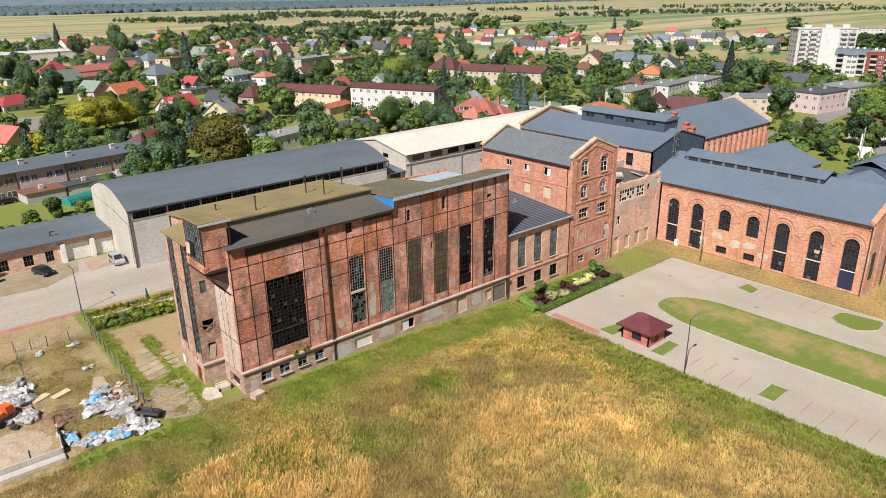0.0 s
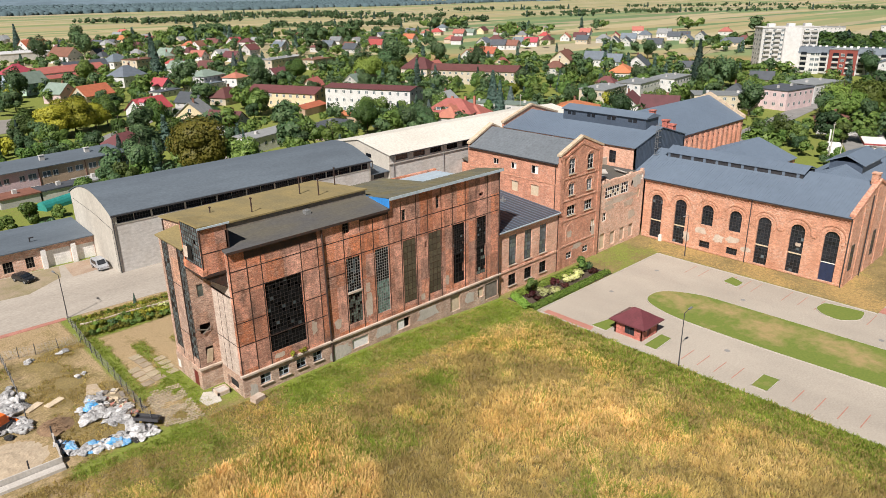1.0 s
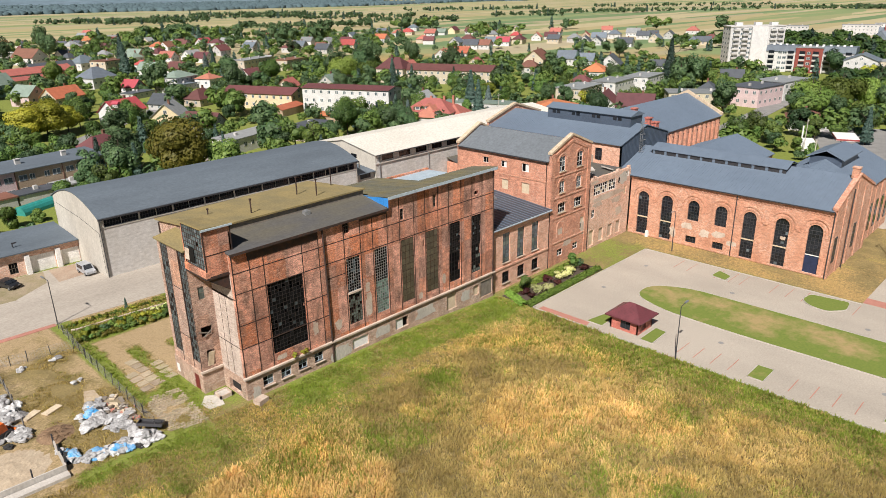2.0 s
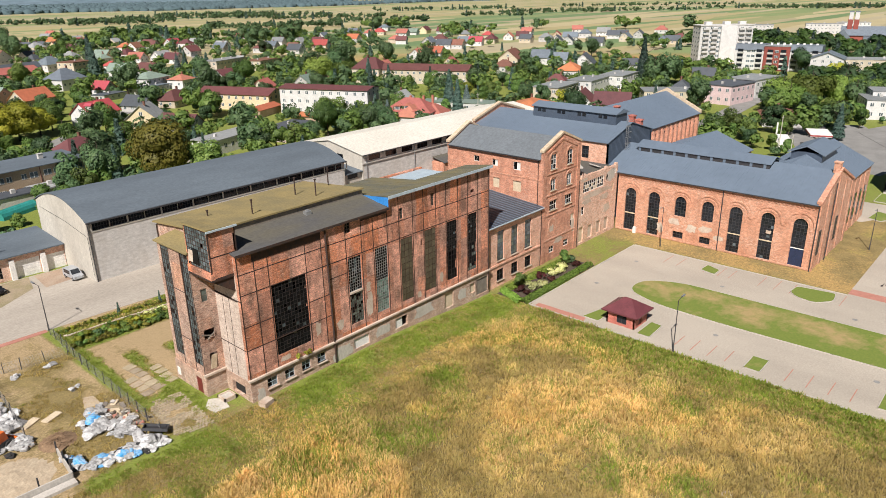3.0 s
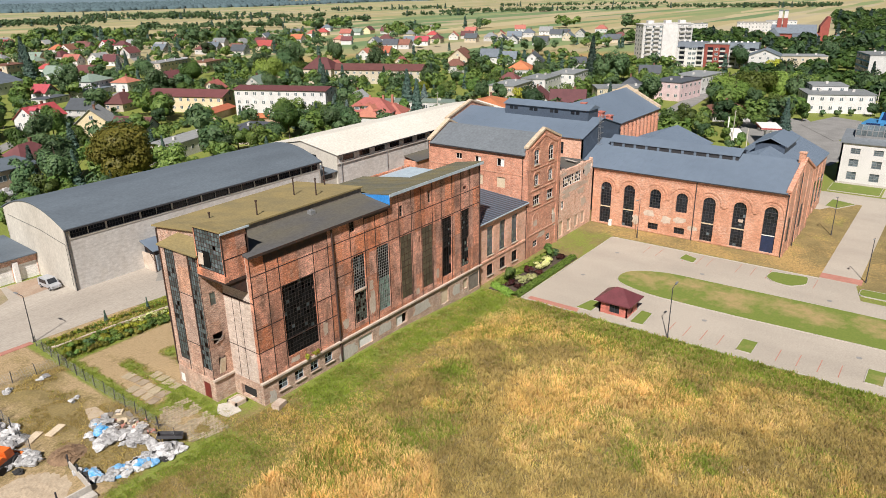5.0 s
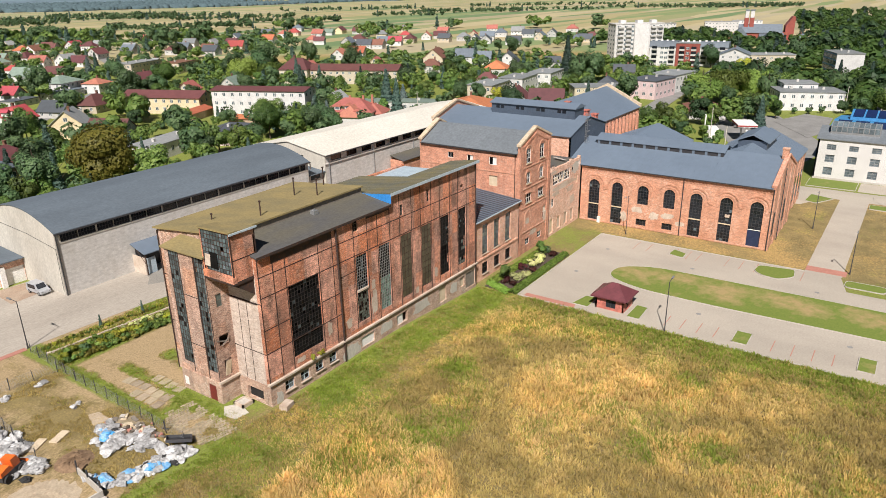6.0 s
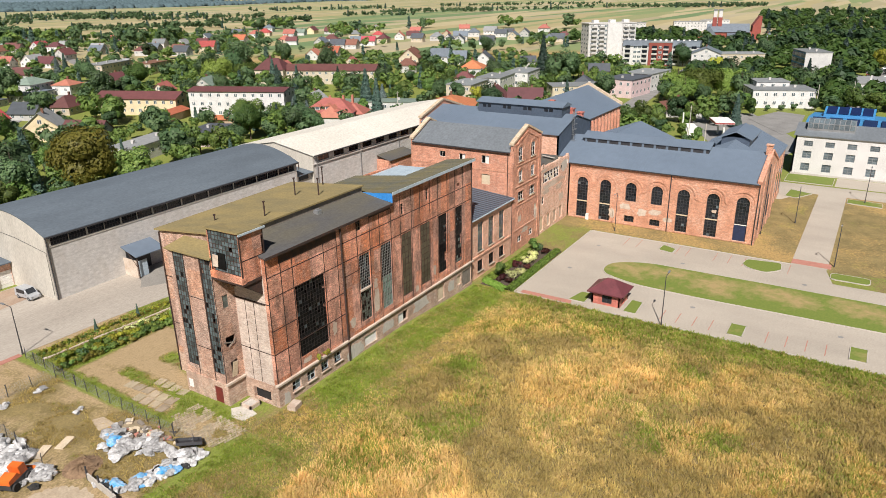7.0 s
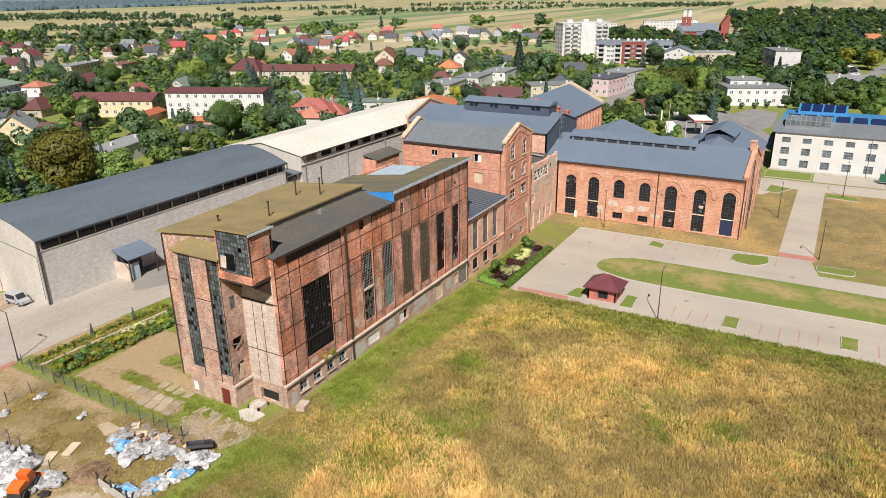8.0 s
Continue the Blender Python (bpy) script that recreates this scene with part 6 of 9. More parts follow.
part("roof", slab(B(), [(90.4, 126.3, 7.6), (96.1, 126.3, 7.6), (96.1, 140, 9.0), (90.4, 140, 9.0)], 0.15), M["tar_roof"], lt)
part("window", box(92, 95, 126.95, 127.02, 6.2, 7.2), M["pane_hall"], lt)

# ---- garages by the yard ----
gr = thing("garage_row", (20, 138.4, 0.2), "low brick garage row with a grey roof and white doors", "garage")
gh_ = [(76.0, 0.2, 80.2, 3.4), (81.2, 0.2, 84.6, 3.2), (72.6, 0.9, 74.0, 2.9), (69.0, 0.9, 70.6, 2.9), (65.0, 0.9, 66.6, 2.9), (60, 0.2, 63, 3.0), (55, 0.9, 57, 2.8)]
part("wall", wall(B(), (-51, 138.4), XP, 84.4, -0.5, 4.6, 0.4, gh_), M["brick_ruin"], gr, "tan brick garage front")
part("wall", box(-51, 33.4, 138.8, 149.5, -0.5, 4.4), M["concrete"], gr)
part("roof", slab(B(), [(-51.3, 137.7, 4.7), (33.4, 137.7, 4.7), (33.4, 150.4, 5.4), (-51.3, 150.4, 5.4)], 0.2), M["tar_roof"], gr, "grey felt roof")
part("pillar", box(24.2, 25.0, 137.9, 138.4, 0, 3.8), M["white_paint"], gr)
part("pillar", box(29.3, 30.1, 137.9, 138.4, 0, 3.8), M["white_paint"], gr)
for a, b in ((25.0, 29.2), (30.2, 33.6)):
    dr = part("garage_door", box(a, b, 138.6, 138.7, 0.2, 3.4), M["white_paint"], gr, "white sectional garage door")
    for k in range(5):
        part("panel", box(a + 0.05, b - 0.05, 138.55, 138.6, 0.25 + k * 0.63, 0.82 + k * 0.63), M["white_paint"], dr)
for h in gh_[2:]:
    window(gr, (-51, 138.4), XP, *h, 3, 2, M["wood_grey"], M["pane_dark"], inset=0.15, label="dark barred garage window")
part("stovepipe", bx(tube(B(), (23.5, 141, 5), (23.5, 141, 5.7), 0.12), 23.4, 24.2, 140.9, 141.1, 5.6, 5.8), M["frame_dark"], gr)
part("fence_boards", box(5, 13.5, 137.6, 137.75, 0.2, 2.4), M["board_pale"], gr, "tan board fence panel")

# ---- white three-storey offices ----
of = thing("office_block", (183, 20, -1.2), "white three-storey office block with grey windows", "office building")
OX, OY0, OY1 = 182.4, -60.0, 35.8
oh = []
for k in range(18):
    c = 2.2 + k * 5.0
    for z, h in ((0.1, 2.0), (3.4, 1.9), (6.6, 1.4)):
        if not (k == 5 and z == 0.1):
            oh.append((c, z, c + 2.1, z + h))
part("wall", wall(B(), (OX, OY1), YN, OY1 - OY0, -1.6, 9.3, 0.4, oh), M["white_wall"], of)
for h in oh:
    window(of, (OX, OY1), YN, *h, 2, 3, M["tile_grey"], M["pane_blue"], inset=0.2, bar=0.09, pieces=h[0] < 45, label="grey three-part office window")
part("door", box(OX - 0.05, OX + 0.1, OY1 - 29.5, OY1 - 27.0, -1.0, 2.2), M["frame_dark"], of, "grey glazed entrance door")
part("wall", wall(B(), (OX + 14, OY1), (-1, 0, 0), 14, -1.6, 9.3, 0.4), M["white_wall"], of)
part("plinth", box(OX - 0.06, OX + 0.02, OY0, OY1, -1.6, -0.6), M["concrete"], of)
part("roof", slab(B(), [(OX - 0.4, OY1 + 0.4, 9.4), (OX - 0.4, OY0, 9.4), (OX + 7, OY0, 11.6), (OX + 7, OY1 + 0.4, 11.6)], 0.2), M["grey_roof"], of, "dark grey sheet roof")
part("roof", slab(B(), [(OX + 7, OY1 + 0.4, 11.6), (OX + 7, OY0, 11.6), (OX + 14.4, OY0, 9.4), (OX + 14.4, OY1 + 0.4, 9.4)], 0.2), M["grey_roof"], of)
sk = part("skylight", ext(B(), [(OX + 2.6, 22.6, 10.0), (OX + 2.6, 22.6, 12.2), (OX + 4.6, 22.6, 13.3), (OX + 6.6, 22.6, 12.2), (OX + 6.6, 22.6, 10.0)], (0, 11.0, 0)), M["galv"], of, "long glazed roof lantern")
for k in range(9):
    part("pane", box(OX + 2.54, OX + 2.6, 22.8 + k * 1.2, 23.8 + k * 1.2, 10.9, 12.1), M["pane_blue"], sk)
    part("pane", slab(B(), [(OX + 2.7, 22.8 + k * 1.2, 12.31), (OX + 2.7, 23.8 + k * 1.2, 12.31), (OX + 4.5, 23.8 + k * 1.2, 13.3), (OX + 4.5, 22.8 + k * 1.2, 13.3)], 0.05), M["pane_blue"], sk)
for y in (7, 3):
    part("roof_unit", box(OX + 3, OX + 5, y, y + 1.8, 10.3, 11.9), M["galv"], of, "boxy rooftop ventilation unit")
part("downpipe", tube(B(), (OX - 0.1, 12.8, -1), (OX - 0.1, 12.8, 9.2), 0.08), M["galv"], of)

bl = thing("blue_hall", (217, 23, -1.2), "bright blue flat hall with rooftop solar panels", "building")
part("wall", box(204, 246, -30, 36.5, -1.6, 5.6), M["blue_hall"], bl)
part("roof", ext(B(), [(203.7, -30.3, 5.6), (226, -30.3, 7.4), (246.3, -30.3, 5.6)], (0, 67.1, 0)), M["blue_hall"], bl)
part("penthouse", ext(B(), [(230, 19, 6.6), (230, 19, 8.0), (236, 19, 9.4), (243, 19, 8.0), (243, 19, 5.8)], (0, 14, 0)), M["blue_hall"], bl, "raised blue roof bay")
for k in range(14):
    for a_ in (206, 216):
        part("solar_panel", slab(B(), [(a_, -28 + k * 4.6, 6.3 + (a_ - 204) * 0.065), (a_, -24.4 + k * 4.6, 6.3 + (a_ - 204) * 0.065), (a_ + 8, -24.4 + k * 4.6, 6.95 + (a_ - 204) * 0.065), (a_ + 8, -28 + k * 4.6, 6.95 + (a_ - 204) * 0.065)], 0.06), M["solar"], bl)
for k in range(4):
    part("solar_panel", slab(B(), [(229.8, 19.6 + k * 3.3, 8.15), (229.8, 22.4 + k * 3.3, 8.15), (235.6, 22.4 + k * 3.3, 9.5), (235.6, 19.6 + k * 3.3, 9.5)], 0.06), M["solar"], bl)

# ---- brick kiosk with a hipped maroon roof ----
ki = thing("kiosk", (80.6, 50.2, LOT), "small red brick kiosk with a maroon hipped roof", "kiosk")
part("wall", wall(B(), (78.4, 52.4), YN, 4.6, LOT - 0.1, 1.15, 0.25, [(1.7, -0.6, 3.3, 0.7)]), M["kiosk_wall"], ki)
part("wall", wall(B(), (78.4, 47.8), XP, 4.2, LOT - 0.1, 1.15, 0.25, [(1.3, -0.9, 2.3, 1.0)]), M["kiosk_wall"], ki)
part("wall", bx(box(82.35, 82.6, 47.8, 52.4, LOT - 0.1, 1.15), 78.4, 82.6, 52.15, 52.4, LOT - 0.1, 1.15), M["kiosk_wall"], ki)
part("door", box(79.7, 80.7, 47.95, 48.0, -0.95, 1.0), M["kiosk_roof"], ki)
window(ki, (78.4, 52.4), YN, 1.7, -0.6, 3.3, 0.7, 2, 1, M["frame_dark"], M["pane_hall"], inset=0.1, label="dark kiosk window")
hp = B()
hv = [hp.verts.new(p) for p in ((77.85, 47.2, 1.15), (83.15, 47.2, 1.15), (83.15, 53.0, 1.15), (77.85, 53.0, 1.15), (80.5, 49.6, 2.9), (80.5, 50.6, 2.9))]
for f_ in ((0, 1, 4), (1, 2, 5, 4), (2, 3, 5), (3, 0, 4, 5), (3, 2, 1, 0)):
    hp.faces.new([hv[i] for i in f_])
part("roof", hp, M["kiosk_roof"], ki, "maroon hipped tin roof")
part("fascia", ring(B(), [(77.85, 47.2), (83.15, 47.2), (83.15, 53.0), (77.85, 53.0)], 0.1, 0.98, 1.17), M["kiosk_roof"], ki)


def street_lamp(x, y, z, h, turn, label="slim dark street lamp on a tapered pole", arm=1.2):
    t = thing("street_lamp", (x, y, z), label, "street lamp", "street lamps", yaw=turn, local=True)
    part("base", tube(B(), (0, 0, -0.1), (0, 0, 0.7), 0.13, 0.11), M["pole"], t)
    part("pole", tube(B(), (0, 0, 0.6), (0, 0, h), 0.085, 0.055), M["pole"], t)
    a_ = part("arm", tube(B(), (0, 0, h - 0.05), (arm, 0, h + 0.15), 0.045, 0.04), M["pole"], t)
    part("lamp_head", obx(B(), pose(arm + 0.3, 0, h + 0.17, 0, -8, 0), 0.75, 0.26, 0.12), M["galv"], a_)


street_lamp(75.65, 40.5, -1.0, 8.0, 0)
street_lamp(114.3, 60.75, -1.0, 8.0, 180)
street_lamp(137.5, 29.4, -1.0, 8.0, 180)
street_lamp(114.3, 20.4, -1.0, 8.0, 180)
street_lamp(160.5, 17.5, -1.0, 8.0, 0)
street_lamp(20.8, 112.8, 0.25, 7.2, 100, "slim dark street lamp beside the yard road")
street_lamp(75.65, 4.0, -1.0, 8.6, 0)

# ---- town: houses ----
TAKEN = []          # plan circles that stay free of trees


def win_mesh(w, h, name="window"):
    bm = box(-w / 2, w / 2, -0.03, 0.03, -h / 2, h / 2)
    me = mesh_of(name, bm, M["white_paint"])
    me.materials.append(M["pane_blue"])
    b2 = bmesh.new()
    b2.from_mesh(me)
    for s in (-1, 1):
        n = len(b2.faces)
        bx(b2, s * w / 4 - w / 4 + 0.08, s * w / 4 + w / 4 - 0.05, -0.045, 0.045, -h / 2 + 0.08, h / 2 - 0.08)
        b2.faces.ensure_lookup_table()
        for f in b2.faces[n:]:
            f.material_index = 1
    b2.to_mesh(me)
    b2.free()
    return me


WIN_S, WIN_L = win_mesh(1.3, 1.4), win_mesh(2.0, 1.5)


def put_windows(t, w, d, zs, step=3.2, me=None, sides="fblr"):
    yaw_ = t.matrix_basis.to_euler().z
    away_ = t.matrix_basis.translation.xy.normalized()
    norm = {"f": (math.sin(yaw_), -math.cos(yaw_)), "b": (-math.sin(yaw_), math.cos(yaw_)), "l": (-math.cos(yaw_), -math.sin(yaw_)), "r": (math.cos(yaw_), math.sin(yaw_))}
    sides = [s for s in sides if Vector(norm[s]).dot(away_) < 0.15]
    for z in zs:
        for s, wide, off, yaw in (("f", w, -d / 2, 0), ("b", w, d / 2, 180), ("l", d, -w / 2, -90), ("r", d, w / 2, 90)):
            if s not in sides:
                continue
            n = max(1, int(wide / step))
            for k in range(n):
                a = (k + 0.5) / n * wide - wide / 2
                m = pose(a, off, z) if s in "fb" else pose(off, a, z, 0, 0, 90)
                piece("window", me or WIN_S, t, m)


def house(x, y, w, d, h, yaw, kind, tile, wallc, rise=None, storeys=None, label="", z=None, chimney=True, detail=True, category="house", name="house", free=1.0):
    """A house: walls, gabled, hipped or flat roof, chimney and windows."""
    z = -0.8 if z is None else z
    TAKEN.append((x, y, max(w, d) * 0.52 * free))
    away_ = math.hypot(x, y)
    for k in range(1, 5 if away_ > 420 else 4 if away_ > 300 else 2):   # open front gardens
        TAKEN.append((x - x / away_ * (3 + 9 * k), y - y / away_ * (3 + 9 * k), 5.5))
    t = thing(name, (x, y, z), label or f"{wallc} rendered house with a {tile} {kind} roof", category, "houses of the town", yaw=yaw, local=True)
    wm, tm = M["house_" + wallc], M["tile_" + tile]
    rise = d * 0.42 if rise is None else rise
    o = 0.5
    if kind == "flat":
        part("wall", box(-w / 2, w / 2, -d / 2, d / 2, -0.6, h), wm, t)
        part("roof", box(-w / 2 - 0.25, w / 2 + 0.25, -d / 2 - 0.25, d / 2 + 0.25, h, h + 0.35), tm, t)
        for k in range(max(1, int(w / 9))):
            a = -w / 2 + (k + 0.5) * w / max(1, int(w / 9))
            part("chimney", box(a - 0.5, a + 0.5, -0.4, 0.4, h + 0.3, h + 1.3), M["house_grey"], t)
    elif kind == "gable":
        part("wall", ext(B(), [(-w / 2, -d / 2, -0.6), (-w / 2, d / 2, -0.6), (-w / 2, d / 2, h), (-w / 2, 0, h + rise), (-w / 2, -d / 2, h)], (w, 0, 0)), wm, t)
        for s in (-1, 1):
            e = rise / (d / 2) * o
            part("roof", slab(B(), [(-w / 2 - o, s * (d / 2 + o), h - e + 0.1), (w / 2 + o, s * (d / 2 + o), h - e + 0.1), (w / 2 + o, 0, h + rise + 0.1), (-w / 2 - o, 0, h + rise + 0.1)], 0.2), tm, t)
        if detail:
            for s in (-1, 1):
                piece("window", WIN_S, t, pose(s * w / 2, 0, h + rise * 0.35, 0, 0, 90))
    else:
        part("wall", box(-w / 2, w / 2, -d / 2, d / 2, -0.6, h), wm, t)
        bm = B()
        rl_ = max(w - d, 0.6) / 2
        v = [bm.verts.new(p) for p in ((-w / 2 - o, -d / 2 - o, h), (w / 2 + o, -d / 2 - o, h), (w / 2 + o, d / 2 + o, h), (-w / 2 - o, d / 2 + o, h), (-rl_, 0, h + rise), (rl_, 0, h + rise))]
        for f in ((0, 1, 5, 4), (1, 2, 5), (2, 3, 4, 5), (3, 0, 4), (3, 2, 1, 0)):
            bm.faces.new([v[i] for i in f])
        part("roof", bm, tm, t)
    if chimney and kind != "flat":
        cx = w * 0.18
        part("chimney", bx(box(cx - 0.4, cx + 0.4, 0.3, 1.0, h + rise * 0.4, h + rise + 0.9), cx - 0.5, cx + 0.5, 0.2, 1.1, h + rise + 0.9, h + rise + 1.05), M["tile_brown"], t)
    if detail:
        n = storeys or max(1, int(h / 2.9))
        put_windows(t, w, d, [h / n * (k + 0.55) for k in range(n)], 3.4)
    return t


G1, G2 = -67.0, 23.0
garden_houses = [
    (106, 295, 15, 10, 4.5, G2, "gable", "red", "white"), (112, 265, 12, 11, 5, 228, "gable", "pale", "yellow"), (114, 243, 14, 9, 4, G1, "gable", "maroon", "white"),
    (132, 312, 12, 9, 2.8, G1, "gable", "dark", "grey"), (105, 360, 16, 10, 4.5, G2, "gable", "orange", "cream"), (95, 375, 12, 10, 5, G1, "gable", "teal", "pink"),
    (94, 424, 14, 12, 6, G2, "gable", "teal", "mint"), (58, 363, 16, 9, 3.5, G2, "hip", "red", "white"), (39, 264, 11, 10, 4.5, G1, "gable", "coral", "yellow"),
    (72, 229, 15, 10, 3.4, G2, "hip", "maroon", "cream"), (100, 473, 16, 13, 6.5, G2, "hip", "red", "blue"), (143, 420, 17, 13, 5.5, G2, "hip", "slate", "white"),
]
street_houses = [
    (171, 380, 17, 13, 6.0, G2, "hip", "teal", "white", 3.0), (184, 370, 11, 10, 4.5, G2, "hip", "coral", "white", 2.6), (186, 446, 15, 10, 4.5, G1, "gable", "teal", "white"),
    (149, 312, 14, 10, 3.0, G2, "hip", "maroon", "cream"), (145, 377, 9, 8, 3.6, G1, "gable", "red", "white"), (153, 526, 34, 8, 3.6, G2, "gable", "dark", "tan"),
    (180, 754, 24, 14, 5, G2, "gable", "orange", "white"), (165, 608, 22, 14, 5.5, G1, "gable", "brown", "white"), (165, 369, 22, 8, 2.6, G2, "flat", "slate", "grey"),
    (177, 533, 16, 12, 4.5, G2, "hip", "slate", "white"), (140, 360, 15, 8, 2.4, G2, "flat", "dark", "grey"),
]
works_houses = [
    (208, 157, 24, 18, 6.0, G2, "hip", "orange", "white", 3.2), (346, 226, 18, 14, 3.6, G2, "hip", "orange", "white", 4.2), (395, 278, 14, 11, 4.5, G1, "gable", "slate", "white"),
    (393, 264, 12, 10, 4.0, G1, "gable", "slate", "white"), (378, 236, 15, 13, 4.5, G2, "gable", "dark", "white"), (376, 290, 20, 13, 5.0, G2, "gable", "brown", "cream"),
    (248, 159, 14, 10, 3.8, G2, "gable", "maroon", "white"), (250, 146, 14, 10, 3.6, G1, "gable", "maroon", "tan"), (263, 85, 19, 13, 2.8, G2, "hip", "brown", "grey", 2.6),
    (376, 376, 12, 9, 3.6, G2, "gable", "coral", "white"), (605, 9, 24, 14, 5, G1, "hip", "orange", "cream"),
]
for a in garden_houses + street_houses + works_houses:
    house(*a)
dm = thing("dormer_pair", (101.5, 288.0, 5.6), "two small red-roofed dormers on a red roof", "dormer", yaw=G2, local=True)
for dx in (0.5, 5.0):
    part("dormer_wall", box(dx - 0.9, dx + 0.9, -0.6, 2.0, 0.0, 1.5), M["house_white"], dm)
    part("dormer_roof", ext(B(), [(dx - 1.3, -0.9, 1.4), (dx, -0.9, 2.5), (dx + 1.3, -0.9, 1.4)], (0, 3.4, 0)), M["tile_red"], dm)
    part("pane", box(dx - 0.55, dx + 0.55, -0.66, -0.6, 0.2, 1.3), M["pane_blue"], dm)


def small_house(x, y, tile, wallc, size=1.0):
    big = size * rng.uniform(0.92, 1.1)
    house(x, y, 12.5 * big, 9.5 * big, rng.uniform(3.2, 4.2), (G1 if rng.random() < 0.75 else G2) + rng.uniform(-8, 8), rng.choice(("gable", "gable", "hip")), tile, wallc)


west_side = ((236, 586, "teal"), (254, 583, "maroon"), (289, 661, "orange"), (296, 655, "brown"), (315, 665, "maroon"), (341, 672, "red"), (296, 558, "maroon"), (340, 645, "maroon"), (335, 576, "slate"), (345, 590, "pale"), (242, 541, "coral"), (255, 511, "maroon"), (257, 532, "pale"), (312, 824, "pale"), (299, 784, "red"), (284, 812, "orange"), (340, 971, "coral"), (245, 741, "dark"), (187, 927, "pale"), (199, 958, "grey"), (193, 821, "coral"), (170, 630, "maroon"), (237, 753, "dark"), (237, 729, "pale"), (223, 560, "teal"), (310, 905, "grey"), (420, 800, "slate"), (455, 815, "pink"))
middle = ((523, 725, "maroon"), (373, 555, "slate"), (347, 531, "maroon"), (412, 565, "pale"), (358, 499, "dark"), (396, 513, "red"), (404, 520, "red"), (475, 607, "slate"), (473, 557, "orange"), (549, 643, "slate"), (543, 609, "coral"), (570, 622, "red"), (632, 678, "slate"), (567, 581, "pink"), (618, 566, "maroon"), (513, 476, "maroon"), (470, 451, "slate"), (457, 421, "dark"), (463, 412, "brown"), (397, 377, "orange"), (670, 588, "coral"), (429, 687, "pink"), (498, 690, "maroon"))
estate = ((496, 431, "slate"), (500, 421, "red"), (529, 426, "maroon"), (574, 439, "coral"), (550, 401, "dark"), (658, 476, "coral"), (571, 393, "grey"), (545, 364, "dark"), (553, 357, "dark"), (587, 376, "slate"), (636, 389, "slate"), (708, 442, "pink"), (549, 326, "dark"), (675, 390, "pale"), (640, 359, "dark"), (610, 330, "slate"), (658, 341, "dark"), (592, 285, "slate"), (600, 280, "dark"), (735, 354, "coral"), (631, 287, "maroon"), (338, 267, "brown"), (660, 110, "slate"))
for x, y, tile in west_side + middle + estate:
    small_house(x, y, "coral" if tile == "pink" else tile, rng.choice(("white", "white", "cream", "grey")))

# larger buildings of the town
house(178.5, 238, 40, 12, 10.4, G1, "gable", "maroon", "white", rise=1.0, storeys=3, label="long white three-storey block of flats with a maroon roof", category="apartment block", name="apartment_block", chimney=False)
house(164, 282, 36, 12, 6.6, G1, "gable", "maroon", "yellow", rise=2.2, storeys=2, label="long yellow two-storey block with a maroon roof", category="apartment block", name="apartment_block", chimney=False)
house(277, 274, 50, 13, 7.2, G1, "gable", "maroon", "beige", rise=2.6, storeys=2, label="long pale beige school with a maroon roof", category="school", name="school", chimney=False)
house(125, 478, 52, 12, 5.5, G2 - 8, "gable", "coral", "white", rise=3, label="long white school with a coral-red roof", category="school", name="school", chimney=False)
house(121, 462, 52, 8, 3.6, G2 - 8, "gable", "coral", "white", rise=1.5, label="long white school wing with a coral-red roof", category="school", name="school", chimney=False)
house(129, 672, 80, 34, 5.5, 10, "flat", "snow", "white", label="broad white industrial hall with a white flat roof", category="hall", name="industrial_hall", detail=False)
house(173, 479, 17, 13, 9, G2, "flat", "brown", "cream", label="beige cube-shaped block with a flat roof", category="apartment block", name="apartment_block")
house(246, 429, 30, 12, 7, G2, "flat", "pale", "beige", label="beige flat-roofed two-storey apartment block", category="apartment block", name="apartment_block")
house(268, 415, 26, 12, 6, G2, "flat", "brown", "beige", label="beige flat-roofed two-storey apartment block", category="apartment block", name="apartment_block")
for x, y, wl_ in ((262, 181, "beige"), (290, 181, "white"), (316, 179, "white")):
    house(x, y, 22, 12, 6.8, 8, "flat", "grey", wl_, storeys=2, label=f"{wl_} two-storey flat-roofed row house", name="row_house")
house(284, 137, 24, 13, 5.6, G1 + 12, "flat", "grey", "cream", storeys=2, label="cream two-storey flat-roofed block", name="row_house")
house(303, 119.5, 20, 14, 7.6, -8, "flat", "dark", "pink", storeys=2, label="pink two-storey flat-roofed block", name="row_house")
house(330, 118, 23, 14, 7.6, -8, "flat", "grey", "white", storeys=2, label="white two-storey flat-roofed block", name="row_house")
house(301, 55, 24, 16, 6.8, G1, "flat", "grey", "white", storeys=2, label="pinkish white flat-roofed clinic with a stepped roof", name="clinic")
house(308, 60, 13, 12, 8.8, G1, "flat", "grey", "white", storeys=3, label="pinkish white flat-roofed clinic wing", name="clinic")
fb = house(394, 52.6, 22, 12.5, 14.5, 22, "flat", "grey", "white", storeys=5, label="white five-storey block with a blue glazed side", category="apartment block", name="apartment_block", detail=False)
for k in range(5):
    for j in range(6):
        part("window", box(-10.6 + j * 3.6, -7.6 + j * 3.6, 6.2, 6.33, 0.7 + k * 2.85, 2.5 + k * 2.85), M["pane_blue" if (j + k) % 3 else "solar"], fb)
    part("spandrel", box(-10.9, 10.9, 6.2, 6.29, 2.55 + k * 2.85, 3.3 + k * 2.85), M["blue_hall"], fb)
house(425, 111, 18, 16, 9.5, 10, "gable", "slate", "white", rise=3.2, label="white apartment block with a steep blue-grey roof", name="apartment_block")
house(444, 98, 30, 14, 8, G1, "flat", "grey", "beige", label="beige flat-roofed two-storey apartment block", name="apartment_block")
